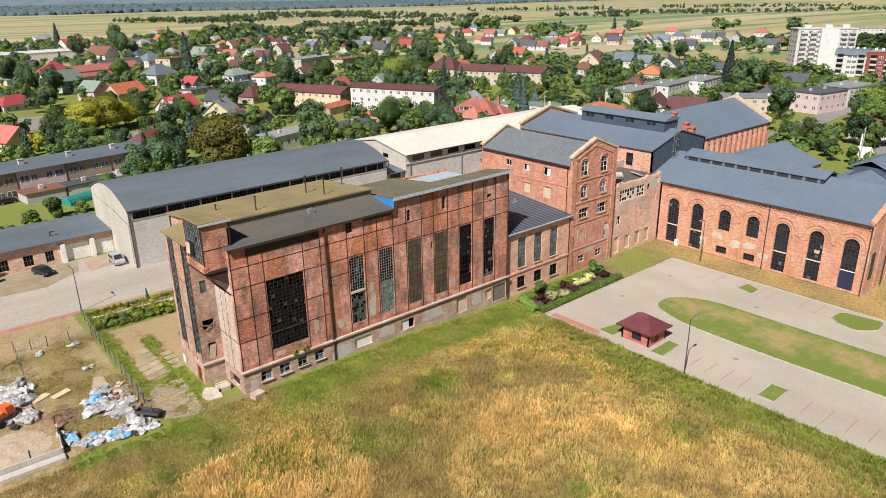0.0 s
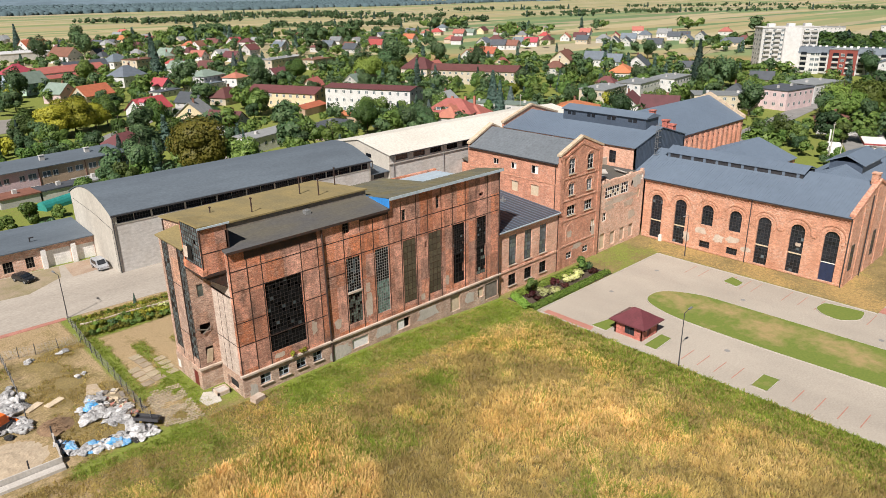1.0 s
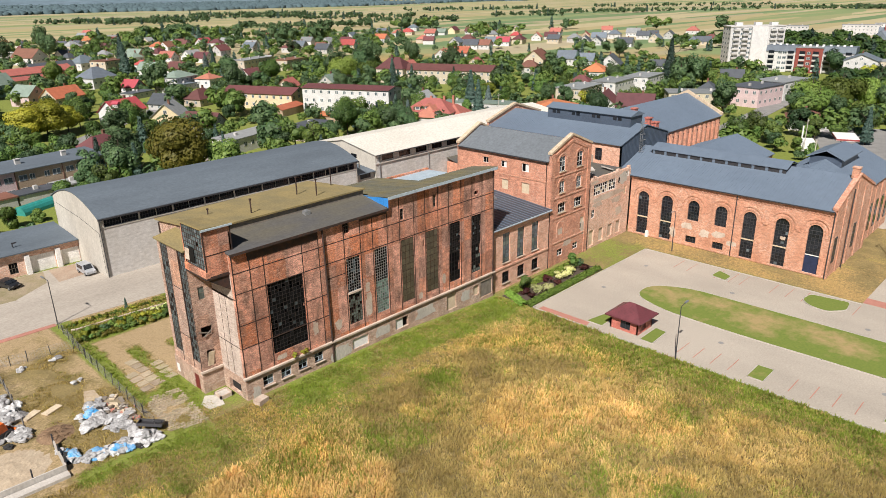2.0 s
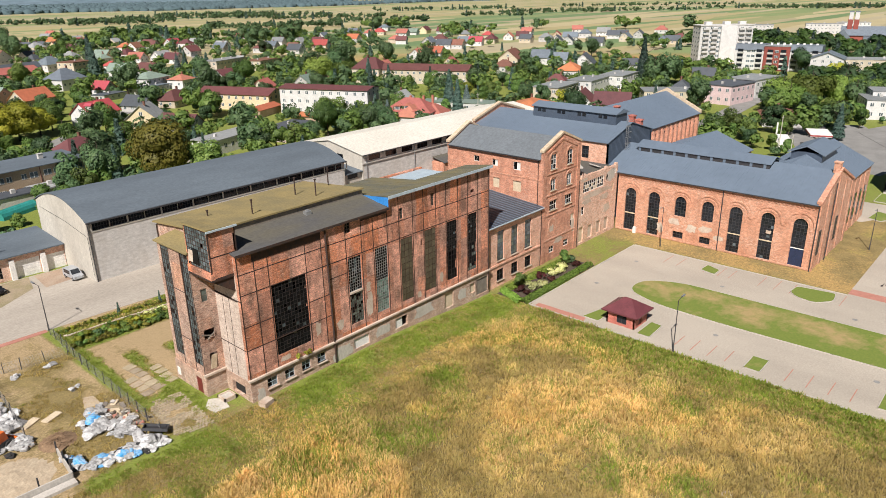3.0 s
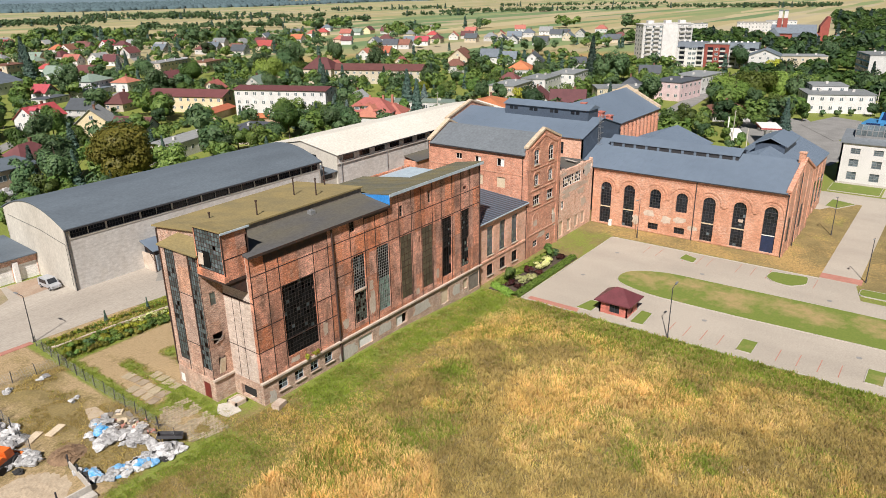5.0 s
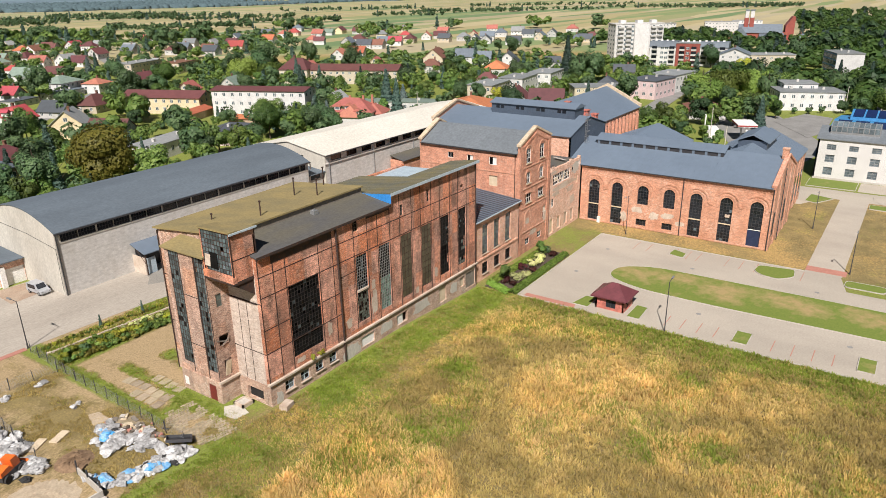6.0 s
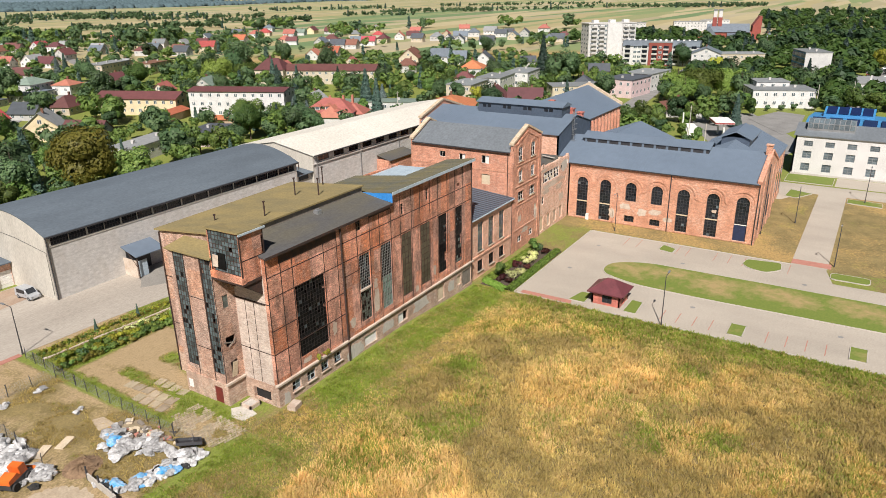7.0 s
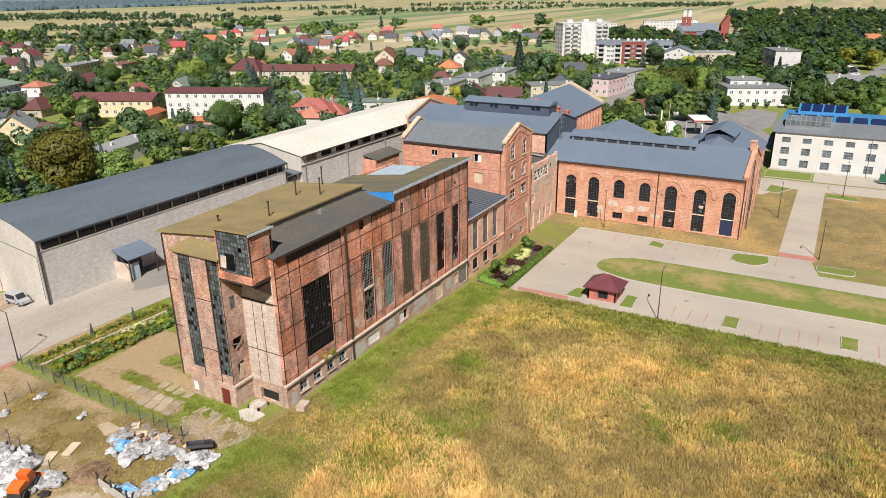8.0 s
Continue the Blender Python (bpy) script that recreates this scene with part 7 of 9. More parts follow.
house(366, 24, 30, 24, 4.2, 0, "flat", "pale", "white", label="low white flat-roofed pavilion", name="pavilion", detail=False)
villa = thing("villa", (186, 196, -0.8), "large villa with a broad coral-red hipped roof and dormers", "house", yaw=G1, local=True)
TAKEN.append((186, 196, 13))
for a_, b_, c_, d_, h_, r_ in ((-11, 9, -7, 7, 4.2, 4.6), (-4, 6, -13, 3, 3.4, 3.6), (2, 12, -3, 9, 3.0, 3.4)):
    part("wall", box(a_ + 0.6, b_ - 0.6, c_ + 0.6, d_ - 0.6, -0.5, h_), M["house_white"], villa)
    hb = B()
    wx, wy = b_ - a_, d_ - c_
    cut = min(wx, wy) / 2
    ridge_ = [(a_ + cut, (c_ + d_) / 2), (b_ - cut, (c_ + d_) / 2)] if wx >= wy else [((a_ + b_) / 2, c_ + cut), ((a_ + b_) / 2, d_ - cut)]
    hv = [hb.verts.new(p) for p in ((a_, c_, h_), (b_, c_, h_), (b_, d_, h_), (a_, d_, h_), (*ridge_[0], h_ + r_), (ridge_[1][0] + 0.02, ridge_[1][1] + 0.02, h_ + r_))]
    for f_ in (((0, 1, 5, 4), (1, 2, 5), (2, 3, 4, 5), (3, 0, 4)) if wx >= wy else ((0, 1, 4), (1, 2, 5, 4), (2, 3, 5), (3, 0, 4, 5))):
        hb.faces.new([hv[i] for i in f_])
    part("roof", hb, M["tile_coral"], villa)
for x_, y_, z_ in ((-5, -5.2, 5.0), (4, -9.5, 4.0), (-1, -5.0, 5.2)):
    dr_ = part("dormer", box(x_ - 1.0, x_ + 1.0, y_ - 0.8, y_ + 1.6, z_, z_ + 1.3), M["house_white"], villa)
    part("dormer_roof", ext(B(), [(x_ - 1.4, y_ - 1.1, z_ + 1.25), (x_, y_ - 1.1, z_ + 2.2), (x_ + 1.4, y_ - 1.1, z_ + 1.25)], (0, 3.2, 0)), M["tile_coral"], dr_)
    part("pane", box(x_ - 0.7, x_ + 0.7, y_ - 0.86, y_ - 0.8, z_ + 0.2, z_ + 1.1), M["pane_blue"], dr_)
put_windows(villa, 19, 13, [1.8], 3.0)
for x_, y_ in ((-2, 1), (3, 2), (6, 4)):
    part("chimney", box(x_ - 0.4, x_ + 0.4, y_ - 0.4, y_ + 0.4, 5, 9.4), M["tile_coral"], villa)
hipb = thing("school_head_house", (262, 303, -0.8), "square school head house with a steep maroon hipped roof", "school", yaw=G1, local=True)
TAKEN.append((262, 303, 10))
part("wall", box(-8, 8, -8, 8, -0.5, 7.6), M["house_beige"], hipb)
hb = B()
hv = [hb.verts.new(p) for p in ((-8.5, -8.5, 7.6), (8.5, -8.5, 7.6), (8.5, 8.5, 7.6), (-8.5, 8.5, 7.6), (-3, 0, 13.2), (3, 0, 13.2))]
for f_ in ((0, 1, 5, 4), (1, 2, 5), (2, 3, 4, 5), (3, 0, 4), (3, 2, 1, 0)):
    hb.faces.new([hv[i] for i in f_])
part("roof", hb, M["tile_maroon"], hipb, "steep maroon hipped roof")
put_windows(hipb, 16, 16, [2.0, 5.4], 3.0)
part("chimney", box(-1.2, -0.2, -2.6, -1.6, 10, 14.6), M["tile_maroon"], hipb)
house(217, 194, 40, 9, 3.6, G1, "flat", "teal", "white", label="low white and pink row of shops", name="shop_row")
house(113, 211, 24, 9, 4.2, G2 - 5, "flat", "pale", "white", label="low white garage with a red door", name="garage")
house(136, 209, 16, 9, 4.2, G2 - 3, "flat", "dark", "pink", label="small pink house with a dark flat roof", name="house")
house(159, 258, 16, 7, 2.8, G2, "gable", "orange", "tan", rise=1.2, label="low garden shed with an orange roof", name="shed", detail=False, chimney=False)
house(160, 228, 12, 6, 2.6, G1, "gable", "orange", "tan", rise=1.0, label="low garden shed with an orange roof", name="shed", detail=False, chimney=False)
# terraced block behind the garages
TA = 26.5
te = thing("terrace", (27, 199, 0.0), "two-storey tan and pink terraced block with a grey felt roof", "apartment block", "blocks of flats", yaw=8.5, local=True)
TAKEN.append((27, 199, 22))
for k, mt in enumerate(("cream", "pink", "tan", "pink", "tan", "tan")):
    a_ = -35 + 70 * k / 6
    part("wall", box(a_, a_ + 70 / 6, -5.2, 5.2, -0.5, 6.9), M["house_" + mt], te)
    part("parting_band", box(a_ - 0.1, a_ + 0.1, -5.32, -5.2, -0.5, 6.9), M["tile_brown"], te)
    part("door", box(a_ + 5.2, a_ + 6.4, -5.3, -5.2, 0.1, 2.3), M["tile_brown"], te)
    for dx in (1.8, 4.0, 7.6, 10.0):
        for z_ in (1.7, 4.9):
            piece("window", WIN_L if dx in (1.8, 10.0) else WIN_S, te, pose(a_ + dx, -5.22, z_))
    part("chimney", bx(box(a_ + 3, a_ + 4.2, 0.2, 1.0, 7.0, 8.5), a_ + 2.9, a_ + 4.3, 0.1, 1.1, 8.5, 8.65), M["house_grey"], te)
part("roof", slab(B(), [(-35.5, -5.9, 7.0), (35.5, -5.9, 7.0), (35.5, 5.8, 7.6), (-35.5, 5.8, 7.6)], 0.2), M["tar_roof"], te, "grey felt roof")
for k, (dx, dy) in enumerate(((-9, 3), (2, 8), (12, 13))):
    TAKEN.append((46 + dx, 197 + dy, 6))
house(32, 190, 9, 6, 2.4, 8, "flat", "brown", "grey", label="small grey shack with a brown roof", name="shack", detail=False, z=0)
house(42, 191, 10, 5, 2.4, 8, "flat", "dark", "grey", label="dark-roofed row of shacks", name="shack", detail=False, z=0)
house(51, 193, 8, 6, 2.4, 8, "flat", "pale", "grey", label="small grey shack with a pale corrugated roof", name="shack", detail=False, z=0)
gn = thing("greenhouse", (39, 181, 0.2), "small tunnel greenhouse of teal film", "greenhouse", yaw=TA, local=True)
part("film", ext(B(), [(-5, 1.7 * math.cos(math.pi * k / 8), 2.1 * math.sin(math.pi * k / 8)) for k in range(9)], (10, 0, 0)), M["teal_film"], gn)

# tower block, apartments, church
tw = thing("tower_block", (468, 187, -0.8), "white slab tower block of eight storeys with balconies", "apartment block", "blocks of flats", yaw=-48, local=True)
part("wall", box(-17, 17, -7, 7, -0.5, 23), M["house_white"], tw)
part("roof", box(-17.3, 17.3, -7.3, 7.3, 23, 23.6), M["house_grey"], tw)
part("wall", box(-4, 6, -8.6, -7, -0.5, 23), M["house_white"], tw)
for k in range(8):
    for b_ in (-13.5, -8, 9.5, 14):
        part("balcony", box(b_ - 1.8, b_ + 1.8, -8.4, -7, 0.6 + k * 2.85, 1.7 + k * 2.85), M["house_grey"], tw)
put_windows(tw, 34, 14, [1.6 + 2.85 * k for k in range(8)], 4.5, WIN_L, "flr")
for dx in (-10, 2, 12):
    part("stair_head", box(dx - 2, dx + 2, -2, 2, 23.6, 25.4), M["house_white"], tw)
TAKEN.append((468, 185, 34))
ap = thing("apartment_row", (441, 142, -0.8), "white and red four-storey apartment row with blue-grey mansards", "apartment block", "blocks of flats", yaw=-82, local=True)
for a, b, mt in ((-23, -7, "white"), (-7, 7, "red"), (7, 23, "white")):
    f_ = -7 - (0.8 if mt == "red" else 0)
    part("wall", box(a, b, f_, 7, -0.5, 11.2 if mt == "white" else 13.6), M["house_" + mt], ap)
    if mt == "white":
        part("mansard", ext(B(), [(a - 0.3, f_ - 0.4, 11.2), (a - 0.3, 7.4, 11.2), (a - 0.3, 5.6, 14.4), (a - 0.3, f_ + 1.6, 14.4)], (b - a + 0.6, 0, 0)), M["tile_slate"], ap, "blue-grey mansard roof")
    else:
        part("roof", box(a - 0.2, b + 0.2, f_ - 0.2, 7.2, 13.6, 14.0), M["tile_grey"], ap)
    for k in range(4):
        part("roof_vent", box(a + 2 + k * 3.4, a + 3.2 + k * 3.4, -1, 0.2, 14.0, 15.2), M["white_paint"], ap)
for k in range(4):
    for b_ in (-20, -9.5, -3.5, 3.5, 9.5, 20):
        bal = part("balcony", box(b_ - 1.6, b_ + 1.6, -8.0, -6.8, 0.5 + k * 2.9, 1.5 + k * 2.9), M["house_grey"], ap)
        part("recess", box(b_ - 1.5, b_ + 1.5, -7.86, -7.72, 1.5 + k * 2.9, 3.1 + k * 2.9), M["pane_hall"], bal)
for k in range(4):
    for b_ in (-15.5, -13, 13, 15.5, 0):
        piece("window", WIN_L, ap, pose(b_, -7.04 if b_ else -7.84, 2.0 + 2.9 * k))
TAKEN.append((441, 142, 28))
ch = thing("church", (680, 148, -0.8), "red brick church with white twin towers and slate tent roofs", "church", yaw=-76, local=True)
part("wall", box(-20, 22, -10, 12, -0.5, 7), M["house_red"], ch)
part("roof", ext(B(), [(-18, -11, 6.6), (-18, 1, 13.5), (-18, 13, 6.6)], (36, 0, 0)), M["tile_slate"], ch, "slate tent roof")
part("roof", ext(B(), [(-22, -15, 4.4), (-10, -15, 4.4), (-16, -15, 11.5)], (0, 20, 0)), M["tile_slate"], ch)
part("aisle", box(-26, -8, -14, -10, -0.5, 4.6), M["house_red"], ch)
part("aisle", box(0, 18, -14, -10, -0.5, 3.6), M["house_white"], ch)
part("aisle_roof", slab(B(), [(-1, -15, 3.8), (19, -15, 3.8), (19, -9.9, 6.4), (-1, -9.9, 6.4)], 0.2), M["tile_slate"], ch)
for x_ in (-12, -7.5):
    tw_ = part("tower", box(x_ - 1.8, x_ + 1.8, -3, 3, 6, 19), M["house_red"], ch, "slim red brick tower")
    part("belfry", box(x_ - 1.5, x_ + 1.5, -2.5, 2.5, 19, 25), M["house_white"], tw_, "white open belfry")
    part("cap", box(x_ - 1.8, x_ + 1.8, -2.8, 2.8, 25, 25.8), M["tile_slate"], tw_)
part("chancel", ext(B(), [(20, -9, 0), (27, -9, 0), (27, -9, 20), (25, -9, 20), (20, -9, 12)], (0, 18, 0)), M["house_red"], ch, "tall red brick chancel wall")
for k in range(6):
    part("window", box(2 + k * 2.6, 3.4 + k * 2.6, -10.1, -9.98, 6.5, 7.0) if k < 2 else box(1 + k * 2.6, 2.6 + k * 2.6, -14.1, -13.98, 1.0, 3.0), M["pane_hall"], ch)
for x_, y_, w_ in ((752, 262, 34), (799, 210, 34), (837, 192, 30)):
    house(x_, y_, w_, 12, 9.5, -72, "flat", "pale", "white", storeys=3, label="white three-storey block of flats beyond the church", category="apartment block", name="apartment_block")
TAKEN.append((690, 152, 38))
# petrol station
ps = thing("petrol_station", (224, 62, -0.9), "white and red petrol station canopy with price pylon", "petrol station", yaw=G2, local=True)
part("canopy", box(-5, 5, -3, 3, 4.6, 5.4), M["white_paint"], ps)
part("stripe", ring(B(), [(-5, -3), (5, -3), (5, 3), (-5, 3)], 0.12, 4.75, 5.2), M["tile_red"], ps)
for x, y in ((-4, 0), (4, 0)):
    part("column", box(x - 0.25, x + 0.25, y - 0.25, y + 0.25, 0, 4.6), M["white_paint"], ps)
part("shop", box(-4, 4, 8, 12, 0, 3.4), M["white_paint"], ps)
part("pylon", box(-14, -13, 2, 2.4, 0, 5), M["white_paint"], ps)
part("pylon", box(12, 13.4, 10, 10.4, 0, 5.5), M["white_paint"], ps)
TAKEN.append((224, 62, 16))
flat("road", [(205, 60), (262, 84), (275, 60), (222, 36), (200, 40)], -0.95, 0.3, M["asphalt"], "grey asphalt forecourt of the petrol station", "road")
flat("car_park", [(236, 44.5), (262, 59.5), (284, 52), (279, 42), (248, 41)], -0.86, 0.3, M["asphalt"], "grey asphalt yard beside the blue hall", "car park")
flat("car_park", [(414, 12), (414, 26), (468, 30), (468, 16)], -0.86, 0.3, M["asphalt"], "grey asphalt car park among trees", "car park")
flat("road", [(196, 96), (320, 108), (470, 118), (470, 126), (320, 116), (196, 104)], -0.9, 0.3, M["asphalt"], "grey asphalt town street between trees", "road")
flat("road", [(300, 34), (620, -20), (620, -28), (300, 26)], -0.9, 0.3, M["asphalt"], "grey asphalt street along the wood", "road")
flat("road", [(60, 252), (66, 250), (240, 420), (330, 620), (324, 622), (234, 424)], -0.9, 0.3, M["asphalt"], "narrow grey town street", "road")
flat("road", [(88, 205), (94, 202), (120, 222), (118, 228)], -0.85, 0.3, M["road"], "pale gravel lane", "road")
flat("sports_ground", [(28, 292), (62, 298), (64, 330), (34, 338)], 0.3, 0.3, M["road_dark"], "bare pale sports ground", "ground", kind="structure")

# more houses to fill the streets
FREE = [(262, 50, 16), (286, 112, 9), (290, 118, 8), (312, 104, 10), (284, 50, 7), (286, 58, 5), (369, 48, 15), (345, 24, 12), (416, 134, 18), (424, 150, 18), (405, 108, 14), (636, 142, 26), (600, 140, 20), (440, 172, 22), (450, 290, 42), (440, 335, 40), (465, 245, 40), (345, 420, 30), (395, 400, 40), (420, 370, 38), (480, 205, 30), (55, 320, 32), (330, 455, 25), (400, 440, 30), (450, 448, 26), (488, 372, 30), (521, 313, 36), (494, 249, 38), (470, 205, 30), (447, 202, 16), (698, 275, 46), (344, 424, 14)]
fill = []
tries = 0
while len(fill) < 62 and tries < 6000:
    tries += 1
    az, r = radians(rng.uniform(11, 86)), math.sqrt(rng.uniform(215 ** 2, 860 ** 2))
    x, y = r * math.cos(az), r * math.sin(az)
    if x < 205 and y < 160 or r < 330 and az > radians(52) or y < 60 or az < radians(26) and r > 500:
        continue
    if any((x - a) ** 2 + (y - b) ** 2 < (c + 11) ** 2 for a, b, c in TAKEN + FREE):
        continue
    fill.append((x, y))
    big = rng.uniform(0.75, 1.0)
    house(x, y, 12.5 * big, 9.5 * big, rng.uniform(2.9, 4.0), rng.choice((G1, G2)) + rng.uniform(-10, 10), rng.choice(("gable", "gable", "hip")), rng.choice(("red", "maroon", "maroon", "dark", "dark", "grey", "brown", "coral", "pale", "teal")), rng.choice(("white", "white", "cream", "grey", "beige", "yellow")), detail=r < 480)

# ---- trees ----
NR = np.random.default_rng(11)


def quad_mesh(name, V, mats, index=None, tint=None):
    """A mesh of loose faces from an (n, corners, 3) array."""
    n, q = V.shape[:2]
    me = bpy.data.meshes.new(name)
    me.vertices.add(n * q)
    me.vertices.foreach_set("co", V.astype(np.float32).ravel())
    me.loops.add(n * q)
    me.loops.foreach_set("vertex_index", np.arange(n * q, dtype=np.int32))
    me.polygons.add(n)
    me.polygons.foreach_set("loop_start", np.arange(0, n * q, q, dtype=np.int32))
    if index is not None:
        me.polygons.foreach_set("material_index", index.astype(np.int32))
    for m_ in mats:
        me.materials.append(m_)
    if tint is not None:
        a = me.color_attributes.new("tint", "FLOAT_COLOR", "POINT")
        a.data.foreach_set("color", np.repeat(np.c_[tint, np.ones(n)], q, axis=0).astype(np.float32).ravel())
    me.update()
    me.validate()
    return me


def leaf_quads(C, N, size):
    """Pointed leaf clumps, three-cornered, round centres C, facing N."""
    n = len(C)
    N = N / np.linalg.norm(N, axis=1, keepdims=True)
    A = np.cross(N, NR.normal(size=(n, 3)))
    A /= np.linalg.norm(A, axis=1, keepdims=True)
    Bv = np.cross(N, A)
    s = (size * NR.uniform(0.55, 1.3, n))[:, None]
    e = NR.uniform(0.5, 1.0, n)[:, None]
    return np.stack([C - A * s - Bv * s * e * 0.8, C + A * s * 1.1 - Bv * s * e * 0.2, C - A * s * 0.2 + Bv * s * e * 1.3], axis=1)


def crown(n, rx, rz, zc, size, lobes=11, shape="round", ruffle=0.34, up=0.3):
    """Leaf clumps gathered in lobes, uneven in outline and with gaps."""
    if shape == "cone":
        t = NR.uniform(0, 1, n) ** 0.75
        tier = 1 - 0.28 * ((t * 9) % 1)
        r = rx * (0.06 + 0.94 * t) * tier * np.sqrt(NR.uniform(0.35, 1, n))
        a = NR.uniform(0, 2 * np.pi, n)
        C = np.c_[r * np.cos(a), r * np.sin(a), zc + rz - 2 * rz * t]
        N = np.c_[np.cos(a), np.sin(a), NR.uniform(0.2, 1.2, n)] + NR.normal(0, 0.4, (n, 3))
        return leaf_quads(C, N, size)
    d = NR.normal(size=(lobes, 3))
    d /= np.linalg.norm(d, axis=1, keepdims=True)
    d[:, 2] = d[:, 2] * 0.8 + 0.12
    L = d * np.array([rx, rx, rz]) * NR.uniform(0.42, 0.74, lobes)[:, None]
    R = NR.uniform(0.3, 0.5, lobes)
    k = NR.integers(0, lobes, n)
    v = NR.normal(size=(n, 3))
    v /= np.linalg.norm(v, axis=1, keepdims=True)
    rad = (R[k] * NR.uniform(0.55, 1.05, n) ** 0.6)[:, None] * np.array([rx, rx, rz * 0.85])
    C = L[k] + v * rad + np.array([0, 0, zc])
    if shape == "weep":
        C[:, 2] -= 0.35 * np.hypot(C[:, 0], C[:, 1]) * NR.uniform(0, 1.2, n)
    N = v * 1.0 + (C - np.array([0, 0, zc])) / np.array([rx, rx, rz]) * 0.9 + np.array([0, 0, up]) + NR.normal(0, ruffle, (n, 3))
    return leaf_quads(C, N, size)


def trunk_mesh(h, r, limbs=5):
    bm = B()
    tube(bm, (0, 0, -0.4), (0.1, 0.05, h * 0.55), r, r * 0.6, 7)
    tube(bm, (0.1, 0.05, h * 0.55), (0.0, 0.1, h * 0.85), r * 0.6, r * 0.25, 6)
    for k in range(limbs):
        a = k * 2.4
        tube(bm, (0.06, 0.04, h * (0.32 + 0.08 * k)), (math.cos(a) * h * 0.24, math.sin(a) * h * 0.24, h * (0.55 + 0.07 * k)), r * 0.35, r * 0.12, 5)
    return mesh_of("trunk", bm, M["bark"])


def tree_kind(label, h, rx, mat, n, size, shape="round", lobes=11, cat="tree"):
    rz = h * (0.48 if shape != "cone" else 0.47)
    zc = h * 0.5 if shape != "cone" else h - rz
    return dict(label=label, cat=cat, trunk=trunk_mesh(h, h * 0.022), crown=quad_mesh("crown", crown(n, rx, rz, zc, size, lobes, shape), [M[mat]]), r=rx)


TK = {
    "broad": tree_kind("broad green deciduous tree with a lobed crown", 11, 4.8, "leaf", 3000, 0.35),
    "broad_b": tree_kind("green deciduous tree with an uneven crown", 9, 4.0, "leaf", 2600, 0.33, lobes=8),
    "dark": tree_kind("dark green deciduous tree with a dense crown", 10, 4.4, "leaf_dark", 2900, 0.34),
    "dark_b": tree_kind("tall dark green tree with a dense crown", 13, 4.7, "leaf_dark", 3300, 0.37, lobes=14),
    "small": tree_kind("small green garden tree with a loose crown", 5.5, 2.5, "leaf", 1000, 0.30, lobes=7),
    "shrub": tree_kind("low dark green garden bush", 3.2, 2.0, "leaf_dark", 600, 0.29, lobes=6, cat="bush"),
    "gold": tree_kind("yellow-green ornamental tree with a round crown", 8, 3.6, "leaf_gold", 1600, 0.34),
    "spruce": tree_kind("dark blue-green spruce with a pointed crown", 12, 2.7, "needles", 1900, 0.36, "cone"),
    "silver": tree_kind("silvery blue spruce with a broad pointed crown", 10, 3.2, "needles_pale", 2000, 0.36, "cone"),
    "cypress": tree_kind("narrow pointed green conifer in a garden", 6, 1.0, "needles", 800, 0.25, "cone"),
    "willow": tree_kind("broad weeping willow with drooping light green boughs", 11, 6.0, "leaf_lime", 6500, 0.32, "weep", 13),
}
BIG = {
    "big_gold": tree_kind("large yellow-green tree with a spreading crown", 13, 8.2, "leaf_gold", 15000, 0.32, lobes=18),
    "big_rust": tree_kind("large chestnut tree with rusty green leaves", 14, 6.6, "leaf_rust", 17000, 0.28, lobes=18),
    "big_green": tree_kind("large green tree with a spreading crown", 13, 6.4, "leaf", 9000, 0.32, lobes=15),
}
TK.update(BIG)


def tree(kind, x, y, s=1.0, z=None):
    k = TK[kind]
    t = new("tree" if k["cat"] == "tree" else "bush")
    t.matrix_basis = pose(x, y, (-0.8 if x > 60 or y > 160 else 0.0) if z is None else z, 0, 0, rng.uniform(0, 360)) @ Matrix.Diagonal((s * rng.uniform(0.9, 1.12), s * rng.uniform(0.9, 1.12), s * rng.uniform(0.92, 1.1), 1))
    tagged(t, k["label"], k["cat"], "trees of the town")
    for n_ in ("trunk", "crown"):
        new(n_, k[n_]).parent = t


placed = [("big_gold", 73, 281, 1.15), ("big_gold", 65, 277, 0.95), ("big_gold", 82, 287, 0.9), ("big_green", 88, 292, 0.85), ("big_green", 58, 284, 0.9), ("big_rust", 77, 184.5, 1.28), ("dark_b", 63.4, 191.6, 0.95), ("spruce", 66.5, 189.5, 0.95), ("dark_b", 66, 198, 1.0), ("dark_b", 70, 207, 1.1), ("spruce", 62, 203, 1.0), ("dark", 58, 200, 1.0), ("broad", 124, 190, 0.9), ("big_green", 145, 199, 1.0), ("dark", 133, 194, 0.9), ("spruce", 170, 201, 0.9), ("spruce", 164, 205, 0.75), ("broad_b", 158, 198, 1.0),
          ]
